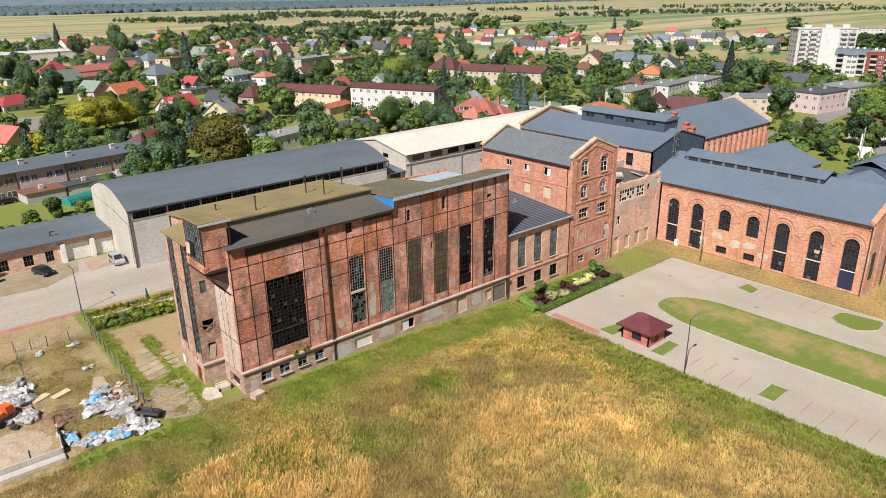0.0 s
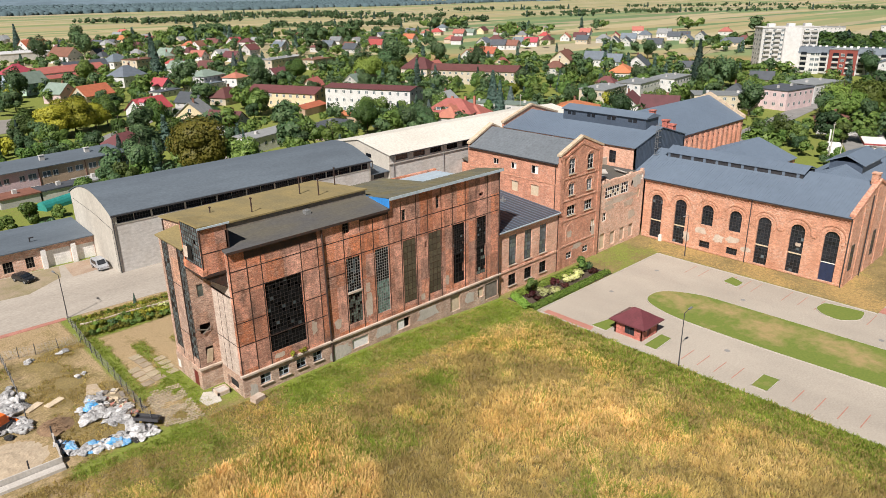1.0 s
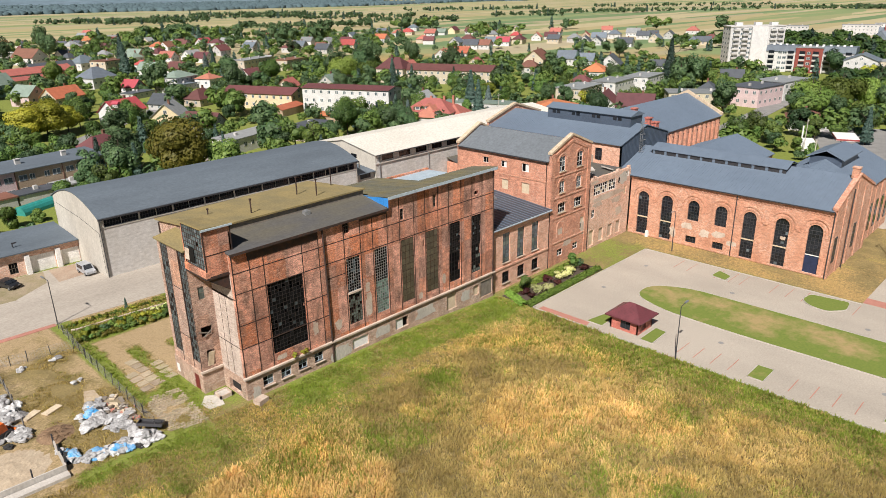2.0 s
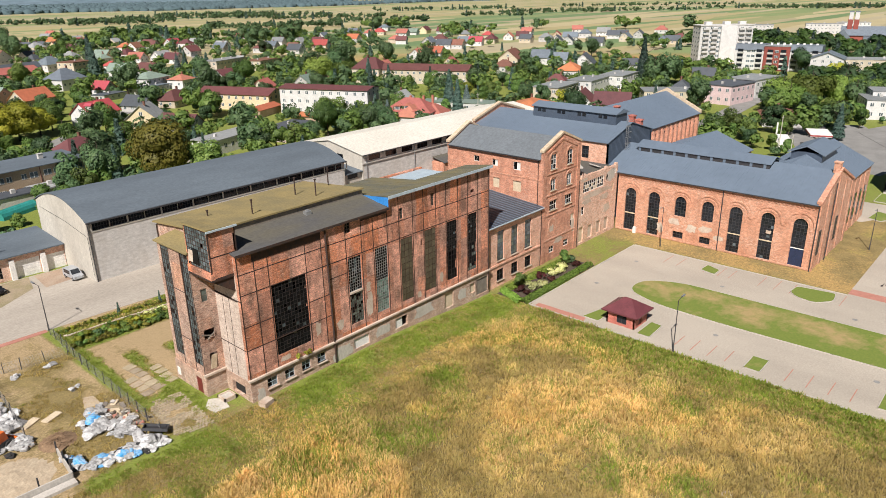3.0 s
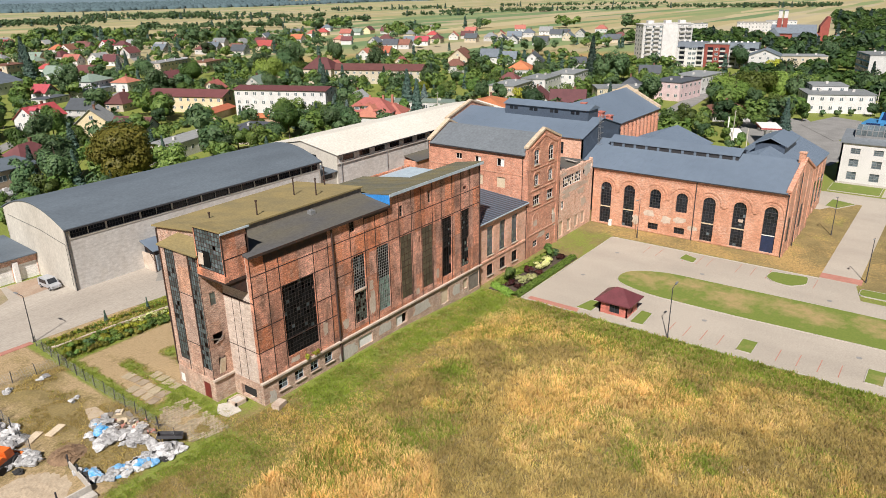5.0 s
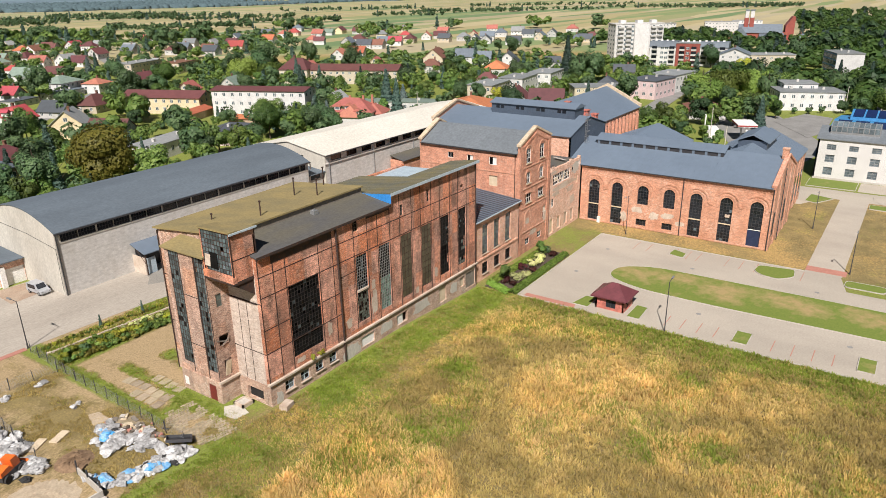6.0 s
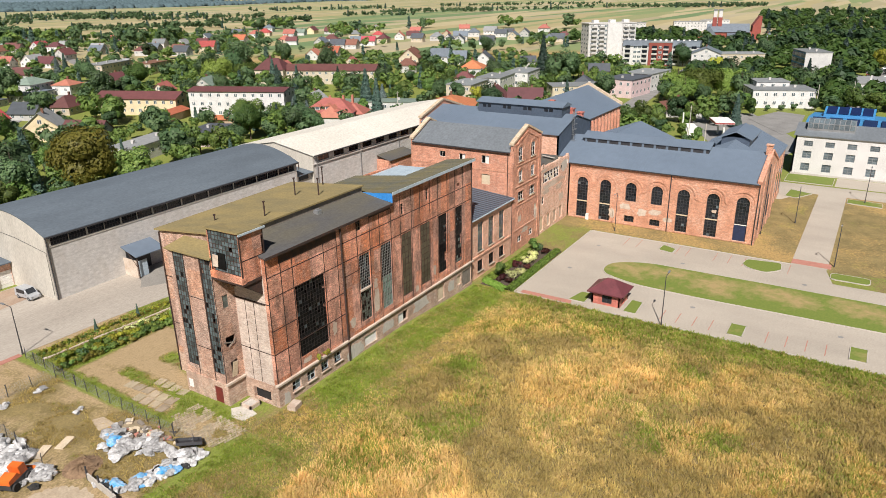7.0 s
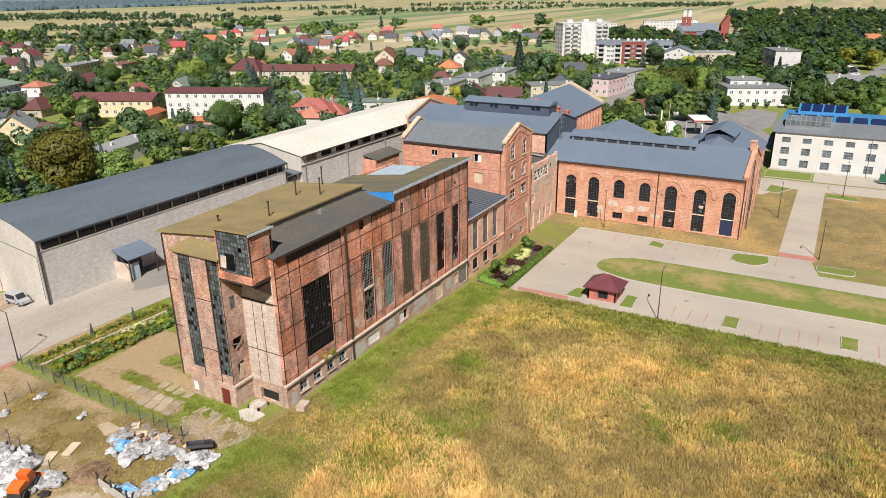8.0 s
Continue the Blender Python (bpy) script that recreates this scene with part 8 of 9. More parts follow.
placed += [("willow", 247, 331, 1.5), ("willow", 255, 318, 1.4), ("dark_b", 268, 340, 1.3), ("cypress", 57, 190, 1.25), ("broad_b", 30, 170, 0.7), ("small", 25, 167, 0.9), ("small", 36, 171, 0.8), ("dark", 14, 172, 0.7), ("broad_b", 43, 170, 0.7), ("small", 50, 168, 0.9), ("dark", 56, 172, 0.7), ("broad_b", 64, 176, 0.75), ("shrub", 20, 166, 1.0), ("shrub", 32, 165, 1.0), ("cypress", 60, 193, 1.1), ("gold", 56, 187, 0.55), ("broad_b", 46, 184, 0.8), ("dark", 52, 186, 0.85), ("broad", 62, 190, 0.8), ("broad", 57, 186, 0.8), ("dark", 64, 196, 0.9), ("broad_b", 50, 181, 0.7), ("small", 44, 178, 0.9), ("small", 47, 176, 1.0), ("dark", 68, 200, 1.0), ("dark_b", 72, 206, 0.9), ("broad", 60, 216, 0.9), ("dark", 50, 222, 0.8), ("broad_b", 44, 228, 0.9), ("broad", 36, 226, 0.8), ("broad_b", 56, 232, 0.9), ("dark", 66, 238, 0.9), ("broad", 78, 244, 0.9), ("dark_b", 86, 252, 1.0), ("broad", 92, 240, 0.9), ("broad_b", 28, 232, 0.9), ("dark", 48, 246, 0.9), ("broad", 60, 256, 0.9), ("shrub", 40, 218, 1.2), ("shrub", 52, 214, 1.2), ("broad_b", 98, 252, 0.8), ("dark", 90, 225, 0.8), ("broad", 84, 218, 0.8),
          ]
placed += [("willow", 300, 96, 1.5), ("willow", 305, 87, 1.55), ("willow", 314, 77, 1.4), ("broad", 322, 70, 1.2), ("willow", 293, 91, 1.15), ("broad_b", 286, 70, 0.8), ("broad", 280, 72, 0.9), ("broad", 262, 66, 0.9), ("broad_b", 268, 60, 0.8), ("small", 224, 88, 1.0), ("small", 230, 94, 1.2), ("dark", 219, 80, 0.6), ("broad_b", 214, 72, 0.6), ("small", 208, 66, 1.0), ("broad_b", 236, 76, 0.7), ("broad", 245, 70, 0.7),
          ("spruce", 202, 188, 1.15), ("small", 208, 200, 1.1), ("spruce", 372, 51, 1.15), ("spruce", 376, 38, 1.1), ("dark_b", 306, 28, 0.9), ("broad", 300, 16, 1.0), ("broad_b", 294, 30, 0.9), ("dark", 286, 34, 0.8), ("broad_b", 288, 8, 0.9), ("broad", 316, 36, 0.8), ("broad", 310, 6, 1.0), ("dark_b", 336, 40, 0.9), ("broad_b", 280, 22, 0.8), ("broad", 274, 12, 0.8), ("shrub", 290, 47, 0.9), ("shrub", 286, 51, 0.9), ("shrub", 284, 56, 0.9), ("broad_b", 284, 62, 0.55), ("dark", 292, 41, 0.6), ("broad_b", 290, 66, 0.75), ("dark", 276, 66, 0.7), ("broad", 310, 46, 0.7), ("dark_b", 322, 50, 0.8), ("broad", 334, 54, 0.9),
          ("dark_b", 300, 300, 1.2), ("spruce", 250, 292, 1.2), ("spruce", 236, 262, 1.1), ("dark", 292, 255, 1.1), ("spruce", 262, 258, 0.9), ("small", 92, 190, 1.0), ("cypress", 100, 204, 1.2), ("small", 97, 198, 0.9), ("broad_b", 84, 205, 0.8)]
avenue = [("dark_b", 173, 260, 0.75), ("gold", 174, 250, 0.9), ("big_green", 158, 216, 0.85), ("broad", 167, 220, 0.9), ("broad_b", 187, 224, 1.0), ("silver", 175, 207, 0.95), ("silver", 178, 203, 0.8), ("broad", 190, 211, 0.9), ("dark", 181, 199, 0.8), ("broad_b", 171, 294, 0.9), ("dark", 183, 292, 0.9), ("dark", 190, 328, 1.2), ("big_green", 99, 271, 0.85), ("broad_b", 97, 307, 0.9), ("dark_b", 152, 366, 1.3), ("spruce", 183, 481, 2.2), ("dark", 189, 393, 1.0), ("dark_b", 215, 401, 1.2), ("silver", 214, 429, 1.2), ("spruce", 222, 434, 1.3), ("dark_b", 177, 331, 1.2), ("big_green", 146, 276, 0.8), ("dark_b", 250, 343, 1.5), ("dark_b", 292, 361, 1.7), ("dark_b", 333, 325, 1.2), ("broad", 276, 304, 1.0)]
street = [("spruce", 212, 201, 1.35), ("silver", 222, 200, 0.9), ("gold", 245, 166, 1.1), ("dark_b", 332, 363, 1.4), ("broad", 253, 250, 1.0), ("big_green", 214, 354, 1.1), ("dark", 328, 500, 1.3), ("dark_b", 454, 275, 1.2), ("spruce", 350, 183, 1.9), ("dark_b", 330, 167, 1.3), ("dark_b", 336, 162, 1.4), ("broad", 221, 93, 0.9), ("broad", 229, 90, 0.9), ("broad", 227, 84, 0.8), ("broad_b", 240, 75, 0.9), ("willow", 265, 67, 0.85), ("dark_b", 358, 86, 1.2), ("dark", 362, 79, 1.2), ("dark_b", 432, 126, 1.2), ("gold", 389, 97, 1.4), ("dark_b", 464, 103, 1.3), ("dark_b", 308, 71, 1.0), ("dark_b", 325, 46, 1.1), ("dark_b", 393, 42, 1.1)]
edge = [("broad", 297, 33, 1.1), ("broad", 292, 26, 1.1), ("broad_b", 288, 20, 1.1), ("gold", 461, 22, 1.6), ("gold", 449, 9, 1.6), ("dark_b", 470, 85, 1.3), ("dark_b", 77, 481, 1.3), ("dark_b", 78, 437, 1.2), ("dark_b", 85, 408, 1.2), ("broad", 86, 500, 1.2), ("dark_b", 155, 639, 1.6), ("dark_b", 189, 640, 1.8), ("dark_b", 231, 798, 1.8), ("spruce", 168, 759, 2.0), ("big_green", 129, 445, 1.1), ("broad", 92, 309, 0.9), ("dark", 104, 344, 0.9), ("broad", 214, 612, 1.6), ("spruce", 175, 458, 1.7)]
for k_, x, y, s in avenue + street + edge:
    tree(k_, x, y, s)
    TAKEN.append((x, y, 3.0))
for k_, x, y, s in placed:
    tree(k_, x, y, s)
    TAKEN.append((x, y, 3.0))
count, tries = 0, 0
ROADS = [((416, 19), (464, 22), 8), ((60, 252), (240, 420), 5), ((240, 420), (330, 620), 5), ((196, 100), (470, 122), 6), ((300, 30), (620, -24), 6), ((90, 204), (119, 225), 4)]


def clear(x, y, m):
    if -60 < x < 200 and y < 158 or 198 < x < 268 and y < 45:
        return False
    for (ax, ay), (bx_, by_), w in ROADS:
        dx, dy = bx_ - ax, by_ - ay
        t = min(max(((x - ax) * dx + (y - ay) * dy) / (dx * dx + dy * dy), 0), 1)
        if math.hypot(x - ax - t * dx, y - ay - t * dy) < w:
            return False
    return not any((x - a) ** 2 + (y - b) ** 2 < (c * 0.82 + m) ** 2 for a, b, c in TAKEN + FREE)


pool = ["broad"] * 5 + ["broad_b"] * 5 + ["dark"] * 5 + ["dark_b"] * 2 + ["small"] * 6 + ["shrub"] * 6 + ["gold"] + ["spruce"] * 2 + ["cypress"]
while count < 190 and tries < 8000:
    tries += 1
    az, r = radians(rng.uniform(13, 84)), math.sqrt(rng.uniform(170 ** 2, 400 ** 2))
    x, y = r * math.cos(az), r * math.sin(az)
    if not clear(x, y, 1.6):
        continue
    tree(rng.choice(pool), x, y, rng.uniform(0.6, 1.1))
    TAKEN.append((x, y, 2.2))
    count += 1

# far trees and woods, past counting
def tufts(n, size, ruffle=0.3, up=0.4):
    low = dict(ruffle=ruffle, up=up)
    return [(crown(n, 4.6, 4.2, 5.6, size, 9, **low), 0), (crown(n, 4.0, 3.6, 4.8, size, 8, **low), 0), (crown(n, 4.3, 4.8, 6.2, size, 9, **low), 1), (crown(n, 2.5, 5.0, 5.2, size, 9, "cone"), 2), (crown(n * 2 // 3, 2.8, 2.2, 2.4, size * 0.9, 6, **low), 1)]


NEAR_TUFTS, FAR_TUFTS, FIELD_TUFTS = tufts(300, 0.78), tufts(150, 1.05, 0.28, 0.5), tufts(60, 1.7, 0.2, 0.8)


def wood(name, spots, label, scale=1.0, dark=False, mix=(4, 4, 4, 1, 3), near=400.0, kinds=None):
    V, I = [], []
    for x, y, s in spots:
        kinds_ = kinds or (NEAR_TUFTS if math.hypot(x, y) < near else FAR_TUFTS)
        q, m_ = rng.choices(kinds_, mix)[0]
        a = rng.uniform(0, 6.28)
        c, s_ = math.cos(a), math.sin(a)
        W = q * s * scale
        W = np.stack([W[..., 0] * c - W[..., 1] * s_ + x, W[..., 0] * s_ + W[..., 1] * c + y, W[..., 2] - 0.9], axis=-1)
        V.append(W)
        I.append(np.full(len(W), m_))
    me = quad_mesh(name, np.concatenate(V), [M["leaf_dark" if dark else "leaf"], M["leaf_dark"], M["needles"]], np.concatenate(I))
    return tagged(new(name, me), label, "trees", kind="stuff")


spots, tries = [], 0
while len(spots) < 1500 and tries < 40000:
    tries += 1
    az, r = radians(rng.uniform(12, 86)), math.sqrt(rng.uniform(190 ** 2, 900 ** 2))
    x, y = r * math.cos(az), r * math.sin(az)
    if clear(x, y, 0.4) and not (az < radians(24) and r > 480) and not (az < radians(48) and r > 640):
        spots.append((x, y, rng.uniform(0.45, 1.15)))
for _ in range(9000):
    if len(spots) > 2300:
        break
    az, r = radians(rng.uniform(14, 84)), math.sqrt(rng.uniform(175 ** 2, 520 ** 2))
    x, y = r * math.cos(az), r * math.sin(az)
    if clear(x, y, 0.2) and noise.noise(Vector((x * 0.02, y * 0.02, 1.0))) > -0.25:
        spots.append((x, y, rng.uniform(0.35, 0.7)))
for x, y, n, w_ in ((361, 781, 22, 26), (380, 740, 26, 28), (330, 800, 14, 22), (300, 700, 16, 30), (420, 640, 20, 30), (440, 620, 12, 20), (762, 530, 7, 9), (807, 353, 5, 8), (802, 431, 4, 8), (685, 722, 14, 22), (600, 520, 14, 30)):
    for _ in range(n):
        spots.append((x + rng.gauss(0, w_), y + rng.gauss(0, w_ * 0.6), rng.uniform(1.1, 2.0)))
wood("town_trees", spots, "dense garden trees between the far houses")
spots = []
for _ in range(900):
    x, y = rng.uniform(430, 1250), 0
    y = x * rng.uniform(-0.14, 0.165)
    if not any((x - a) ** 2 + (y - b) ** 2 < (c + 4) ** 2 for a, b, c in TAKEN[-900:]) and clear(x, y, 2):
        spots.append((x, y, rng.uniform(0.9, 1.7)))
for _ in range(3000):
    if len(spots) > 1450:
        break
    az, r = radians(rng.uniform(1, 27)), rng.uniform(300, 720)
    x, y = r * math.cos(az), r * math.sin(az)
    if clear(x, y, 0.5) and (az < radians(17) or r > 480) and noise.noise(Vector((x * 0.012, y * 0.012, 3.0))) > (-0.02 if r < 480 else -0.2):
        spots.append((x, y, rng.uniform(0.8, 1.4)))
wood("park_woodland", spots, "dense green woodland at the edge of the town", near=0, mix=(5, 5, 2, 0.5, 1))
# copses and hedgerows: centre, bearing, length, depth, trees
spots = []
west_copses = ((524, 1422, -38, 230, 40, 70), (600, 1330, -38, 200, 40, 50), (758, 1372, -40, 330, 60, 70), (850, 1420, -40, 260, 60, 60), (918, 1316, -42, 260, 60, 60), (890, 1115, -44, 260, 50, 70), (616, 894, -48, 230, 36, 80), (817, 896, -48, 200, 30, 45), (685, 722, -50, 60, 30, 16), (557, 1276, -38, 160, 40, 30), (920, 1557, -40, 300, 60, 50))
east_copses = ((1100, 854, -54, 150, 30, 26), (1290, 849, -56, 260, 70, 80), (1648, 477, -70, 420, 60, 90), (1656, 389, -75, 300, 60, 60), (1450, 700, -60, 200, 40, 30), (1800, 900, -62, 500, 60, 70), (1390, 1250, -48, 400, 60, 60))
for x, y, a, ln, wd, n in west_copses + east_copses:
    c, s = math.cos(radians(a)), math.sin(radians(a))
    for _ in range(n + n // 3):
        u_, v_ = rng.uniform(-ln, ln) * 0.45, rng.gauss(0, wd / 4)
        spots.append((x + u_ * c - v_ * s, y + u_ * s + v_ * c, rng.uniform(0.6, 1.25)))
wood("field_copses", spots, "dark copses and hedgerows among the far fields", dark=True, mix=(4, 4, 4, 1, 2), kinds=FIELD_TUFTS)
# forest on the skyline: ragged stands one behind another
dome = B()
bmesh.ops.create_icosphere(dome, subdivisions=1, radius=1.0)
dv = np.array([v.co[:] for v in dome.verts])
df = np.array([[v.index for v in f.verts] for f in dome.faces if f.calc_center_median().z > -0.35])
dome.free()
V, F = [], []
for k in range(15000):
    az = rng.uniform(-6, 100)
    front = 3300 - 800 * smooth(34, 62, az) + 260 * noise.noise(Vector((az * 0.11, 2.0, 0)))
    r = front + (4900 - front) * rng.random() ** 1.6
    a = radians(az)
    x, y = r * math.cos(a), r * math.sin(a)
    if noise.noise(Vector((x * 0.0016, y * 0.0016, 6.0))) < -0.12 - 0.2 * smooth(40, 60, az) and r < 4300:
        continue
    w_ = rng.uniform(9, 20)
    lump = dv * (1 + NR.uniform(-0.28, 0.28, (len(dv), 1))) * np.array((w_, w_, rng.uniform(6, 10))) + np.array((x, y, 3.0))
    F.append(df + len(V) * len(dv))
    V.append(lump)
me = bpy.data.meshes.new("far_forest")
me.from_pydata(np.concatenate(V).tolist(), [], np.concatenate(F).tolist())
# the canopy colour carries the blue of the haze
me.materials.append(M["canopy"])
me.polygons.foreach_set("use_smooth", [True] * len(me.polygons))
tagged(new("far_forest", me), "forest along the horizon, coloured blue with distance haze", "trees", kind="stuff")

# backdrop ridge added to close the skyline; haze is in its blue colour
naz = 240
rv = []
for r, h in ((4250, -6), (4450, 10), (4620, 28), (4760, 42), (4860, 46), (4930, 20)):
    for k in range(naz):
        a = radians(-8 + 110 * k / (naz - 1))
        lump = 4 * noise.noise(Vector((k * 0.05, r * 0.01, 1.0))) + 2.5 * noise.noise(Vector((k * 0.4, r * 0.02, 5.0)))
        rv.append((r * math.cos(a), r * math.sin(a), h + lump * (h > 0)))
me = bpy.data.meshes.new("far_ridge")
me.from_pydata(rv, [], [(j * naz + k, j * naz + k + 1, (j + 1) * naz + k + 1, (j + 1) * naz + k) for j in range(5) for k in range(naz - 1)])
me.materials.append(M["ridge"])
me.polygons.foreach_set("use_smooth", [True] * len(me.polygons))
tagged(new("far_ridge", me), "low backdrop ridge on the horizon, coloured blue with distance haze", "hills", kind="structure")

# ---- meadow grass ----
def grass_mat():
    m, nt, b, p = start("meadow_blades", 0.75)
    a = nt.nodes.new("ShaderNodeAttribute")
    a.attribute_name = "tint"
    r = nd(nt, "NewGeometry").outputs["Random Per Island"]
    v = nd(nt, "MapRange", Value=r, To_Min=0.91, To_Max=1.09).outputs[0]
    col = nd(nt, "HueSaturation", Value=v, Color=a.outputs["Color"]).outputs[0]
    finish(nt, b, col)
    b.inputs["Specular IOR Level"].default_value = 0.2
    tr = nd(nt, "BsdfTranslucent", Color=col)
    mx = nd(nt, "MixShader", Fac=0.35)
    nt.links.new(b.outputs[0], mx.inputs[1])
    nt.links.new(tr.outputs[0], mx.inputs[2])
    nt.links.new(mx.outputs[0], nt.nodes["Material Output"].inputs["Surface"])
    return m


M["blades"] = grass_mat()
STRAW, GREEN, OLIVE, BROWN, GOLD = (np.array(c) for c in ((0.77, 0.535, 0.222), (0.20, 0.262, 0.032), (0.40, 0.315, 0.105), (0.34, 0.22, 0.10), (0.70, 0.455, 0.15)))


def meadow(name, n, x0, x1, y0, y1, blades, label, hmin, hmax, keep):
    base, tint, hs = [], [], []
    xs, ys = NR.uniform(x0, x1, n), NR.uniform(y0, y1, n)
    for x, y in zip(xs, ys):
        if not keep(x, y):
            continue
        g, d, br = field_cover(x, y)
        clump = 0.5 + 0.5 * noise.noise(Vector((x * 0.9, y * 0.9, 5.0)))
        clump = min(1.0, max(0.0, clump * 1.7 - 0.35))
        if rng.random() > 0.25 + 0.8 * clump:
            continue
        j = rng.uniform(-0.18, 0.18)
        hue = min(1, max(0, 0.5 + 1.3 * noise.noise(Vector((x * 0.11, y * 0.11, 21.0)))))
        c = OLIVE * (1 - d) + (STRAW * hue + GOLD * (1 - hue)) * d if d + j > 0.3 else OLIVE * 0.7 + BROWN * 0.3
        if g + j * 2 > 0.58:
            c = GREEN * min(1, (g + j * 2) * 1.1) + c * (1 - min(1, (g + j * 2) * 1.1))
        base.append((x, y, ground_z(x, y) - 0.05))
        tone = 0.5 + 0.5 * noise.noise(Vector((x * 0.33, y * 0.33, 11.0)))
        tint.append(c * rng.uniform(0.86, 1.12) * (0.62 + 0.75 * tone) * np.array((1.0, 0.97 + 0.1 * rng.random(), 0.9 + 0.25 * rng.random())))
        hs.append((hmin + (hmax - hmin) * (0.25 + 0.75 * d) * (0.5 + clump * 0.7)) * rng.uniform(0.7, 1.2))
    base, tint, hs = np.array(base), np.array(tint), np.array(hs)
    k = len(base)
    base, tint, hs = np.repeat(base, blades, 0), np.repeat(tint, blades, 0), np.repeat(hs, blades)
    m_ = len(base)
    a = NR.uniform(0, 2 * np.pi, m_)
    lean = NR.uniform(0.1, 1.1, m_) * hs
    foot = base + np.c_[NR.normal(0, 0.14, (m_, 2)), np.zeros(m_)]
    tip = foot + np.c_[np.cos(a) * lean, np.sin(a) * lean, hs * NR.uniform(0.7, 1.1, m_)]
    wv = np.c_[-np.sin(a), np.cos(a), np.zeros(m_)] * (NR.uniform(0.02, 0.05, m_))[:, None]
    V = np.stack([foot - wv, foot + wv, tip + wv * 0.8, tip - wv * 0.8], axis=1)
    me = quad_mesh(name, V, [M["blades"]], tint=np.clip(tint * NR.uniform(0.93, 1.07, (m_, 1)), 0, 1))
    return tagged(new(name, me), label, "grass", kind="stuff")


seen = lambda x, y: x + y > 36 and (x < 75.6) and not (x < 20 and y > 72.5) and y < 72.2 and not (28 < x and y > 72)
meadow("meadow_grass", 108000, 3, 75.8, 6, 62.5, 6, "tall dry straw-coloured meadow grass with green patches", 0.27, 0.66, seen)
meadow("verge_grass", 42000, 2, 75.8, 59, 72.4, 5, "short green grass along the ruined wall", 0.12, 0.3, seen)
meadow("yard_weeds", 24000, 4, 36, 72.5, 103, 5, "patchy weeds on bare ground", 0.08, 0.3, lambda x, y: field_cover(x, y)[2] < 0.5 and not (26.2 < x and y < 91.5) and (x > 20 or noise.noise(Vector((x * 0.2, y * 0.2, 2.0))) > -0.12 and not (x < 9.5 and y < 84)))
meadow("bed_weeds", 5200, 20.6, 42.5, 103.0, 111.4, 5, "low yellow-green weeds in the overgrown bed", 0.12, 0.4, lambda x, y: True)


# ---- shrubs, beds and hedges ----
def bush(name, x, y, z, rx, rz, n, size, mat, label, lobes=7, group="shrubs", cat="bush"):
    me = quad_mesh(name, crown(n, rx, rz, rz * 0.8, size, lobes), [M[mat]])
    ob = new(name, me)
    ob.location = (x, y, z)
    return tagged(ob, label, cat, group)


def hedge(name, p, q, w, h, n, mat, label, z=-0.9):
    p, q = np.array((*p, z)), np.array((*q, z))
    t = NR.uniform(0, 1, n)[:, None]
    d = (q - p) / np.linalg.norm(q - p)
    side = np.array([-d[1], d[0], 0])
    a = NR.uniform(0, np.pi, n)
    rr = np.sqrt(NR.uniform(0.45, 1, n))
    lump = 0.85 + 0.3 * NR.uniform(0, 1, n)
    C = p + (q - p) * t + side * (np.cos(a) * rr * w / 2)[:, None] + np.array([0, 0, 1]) * (np.sin(a) * rr * h * lump)[:, None]
    N = side * np.cos(a)[:, None] + np.array([0, 0, 1]) * np.sin(a)[:, None] + NR.normal(0, 0.5, (n, 3))
    ob = new(name, quad_mesh(name, leaf_quads(C, N, 0.16), [M[mat]]))
    return tagged(ob, label, "hedge", "hedges of the flower bed")


flat("flower_bed", [(76.0, 65.4), (97.2, 65.4), (97.2, 71.4), (76.0, 71.4)], -0.93, 0.2, M["bark"], "dark mulched flower bed", "flower bed")
hedge("hedge", (75.6, 65.9), (97.0, 66.2), 1.5, 0.6, 5200, "hedge", "clipped green hedge along the parking lot")
hedge("hedge", (77.0, 71.0), (97.0, 70.6), 1.7, 0.75, 5200, "hedge", "clipped green hedge along the link building")
hedge("hedge", (75.4, 66.2), (77.4, 71.2), 1.6, 0.7, 1800, "hedge", "clipped green hedge end")
for x, y, rx, mt, lb in ((81.0, 67.8, 1.5, "flower", "cream-flowering shrub in the mulched bed"), (83.2, 67.4, 1.2, "flower", "cream-flowering shrub in the mulched bed"), (88.6, 68.6, 1.6, "flower", "cream-flowering shrub in the mulched bed"), (90.8, 68.2, 1.5, "flower", "cream-flowering shrub in the mulched bed"), (92.4, 69.2, 1.2, "flower", "cream-flowering shrub in the mulched bed"), (79.0, 69.2, 1.1, "shrub_red", "dark red barberry shrub in the bed"), (85.8, 69.3, 1.2, "shrub_red", "dark red barberry shrub in the bed"), (78.6, 67.5, 0.9, "shrub_red", "dark red barberry shrub in the bed"), (94.6, 68.0, 1.1, "shrub_red", "dark red barberry shrub in the bed"), (93.9, 69.6, 1.3, "leaf", "round green shrub in the bed"), (86.0, 67.4, 0.8, "shrub_red", "dark red barberry shrub in the bed"), (95.9, 69.4, 1.2, "leaf_dark", "round dark green shrub in the bed")):
    bush("shrub", x, y, -0.95, rx, rx * 0.62, 520, 0.14, mt, lb)
tree("small", 80.2, 69.8, 0.55, -0.9)
tree("small", 94.0, 69.8, 0.62, -0.9)

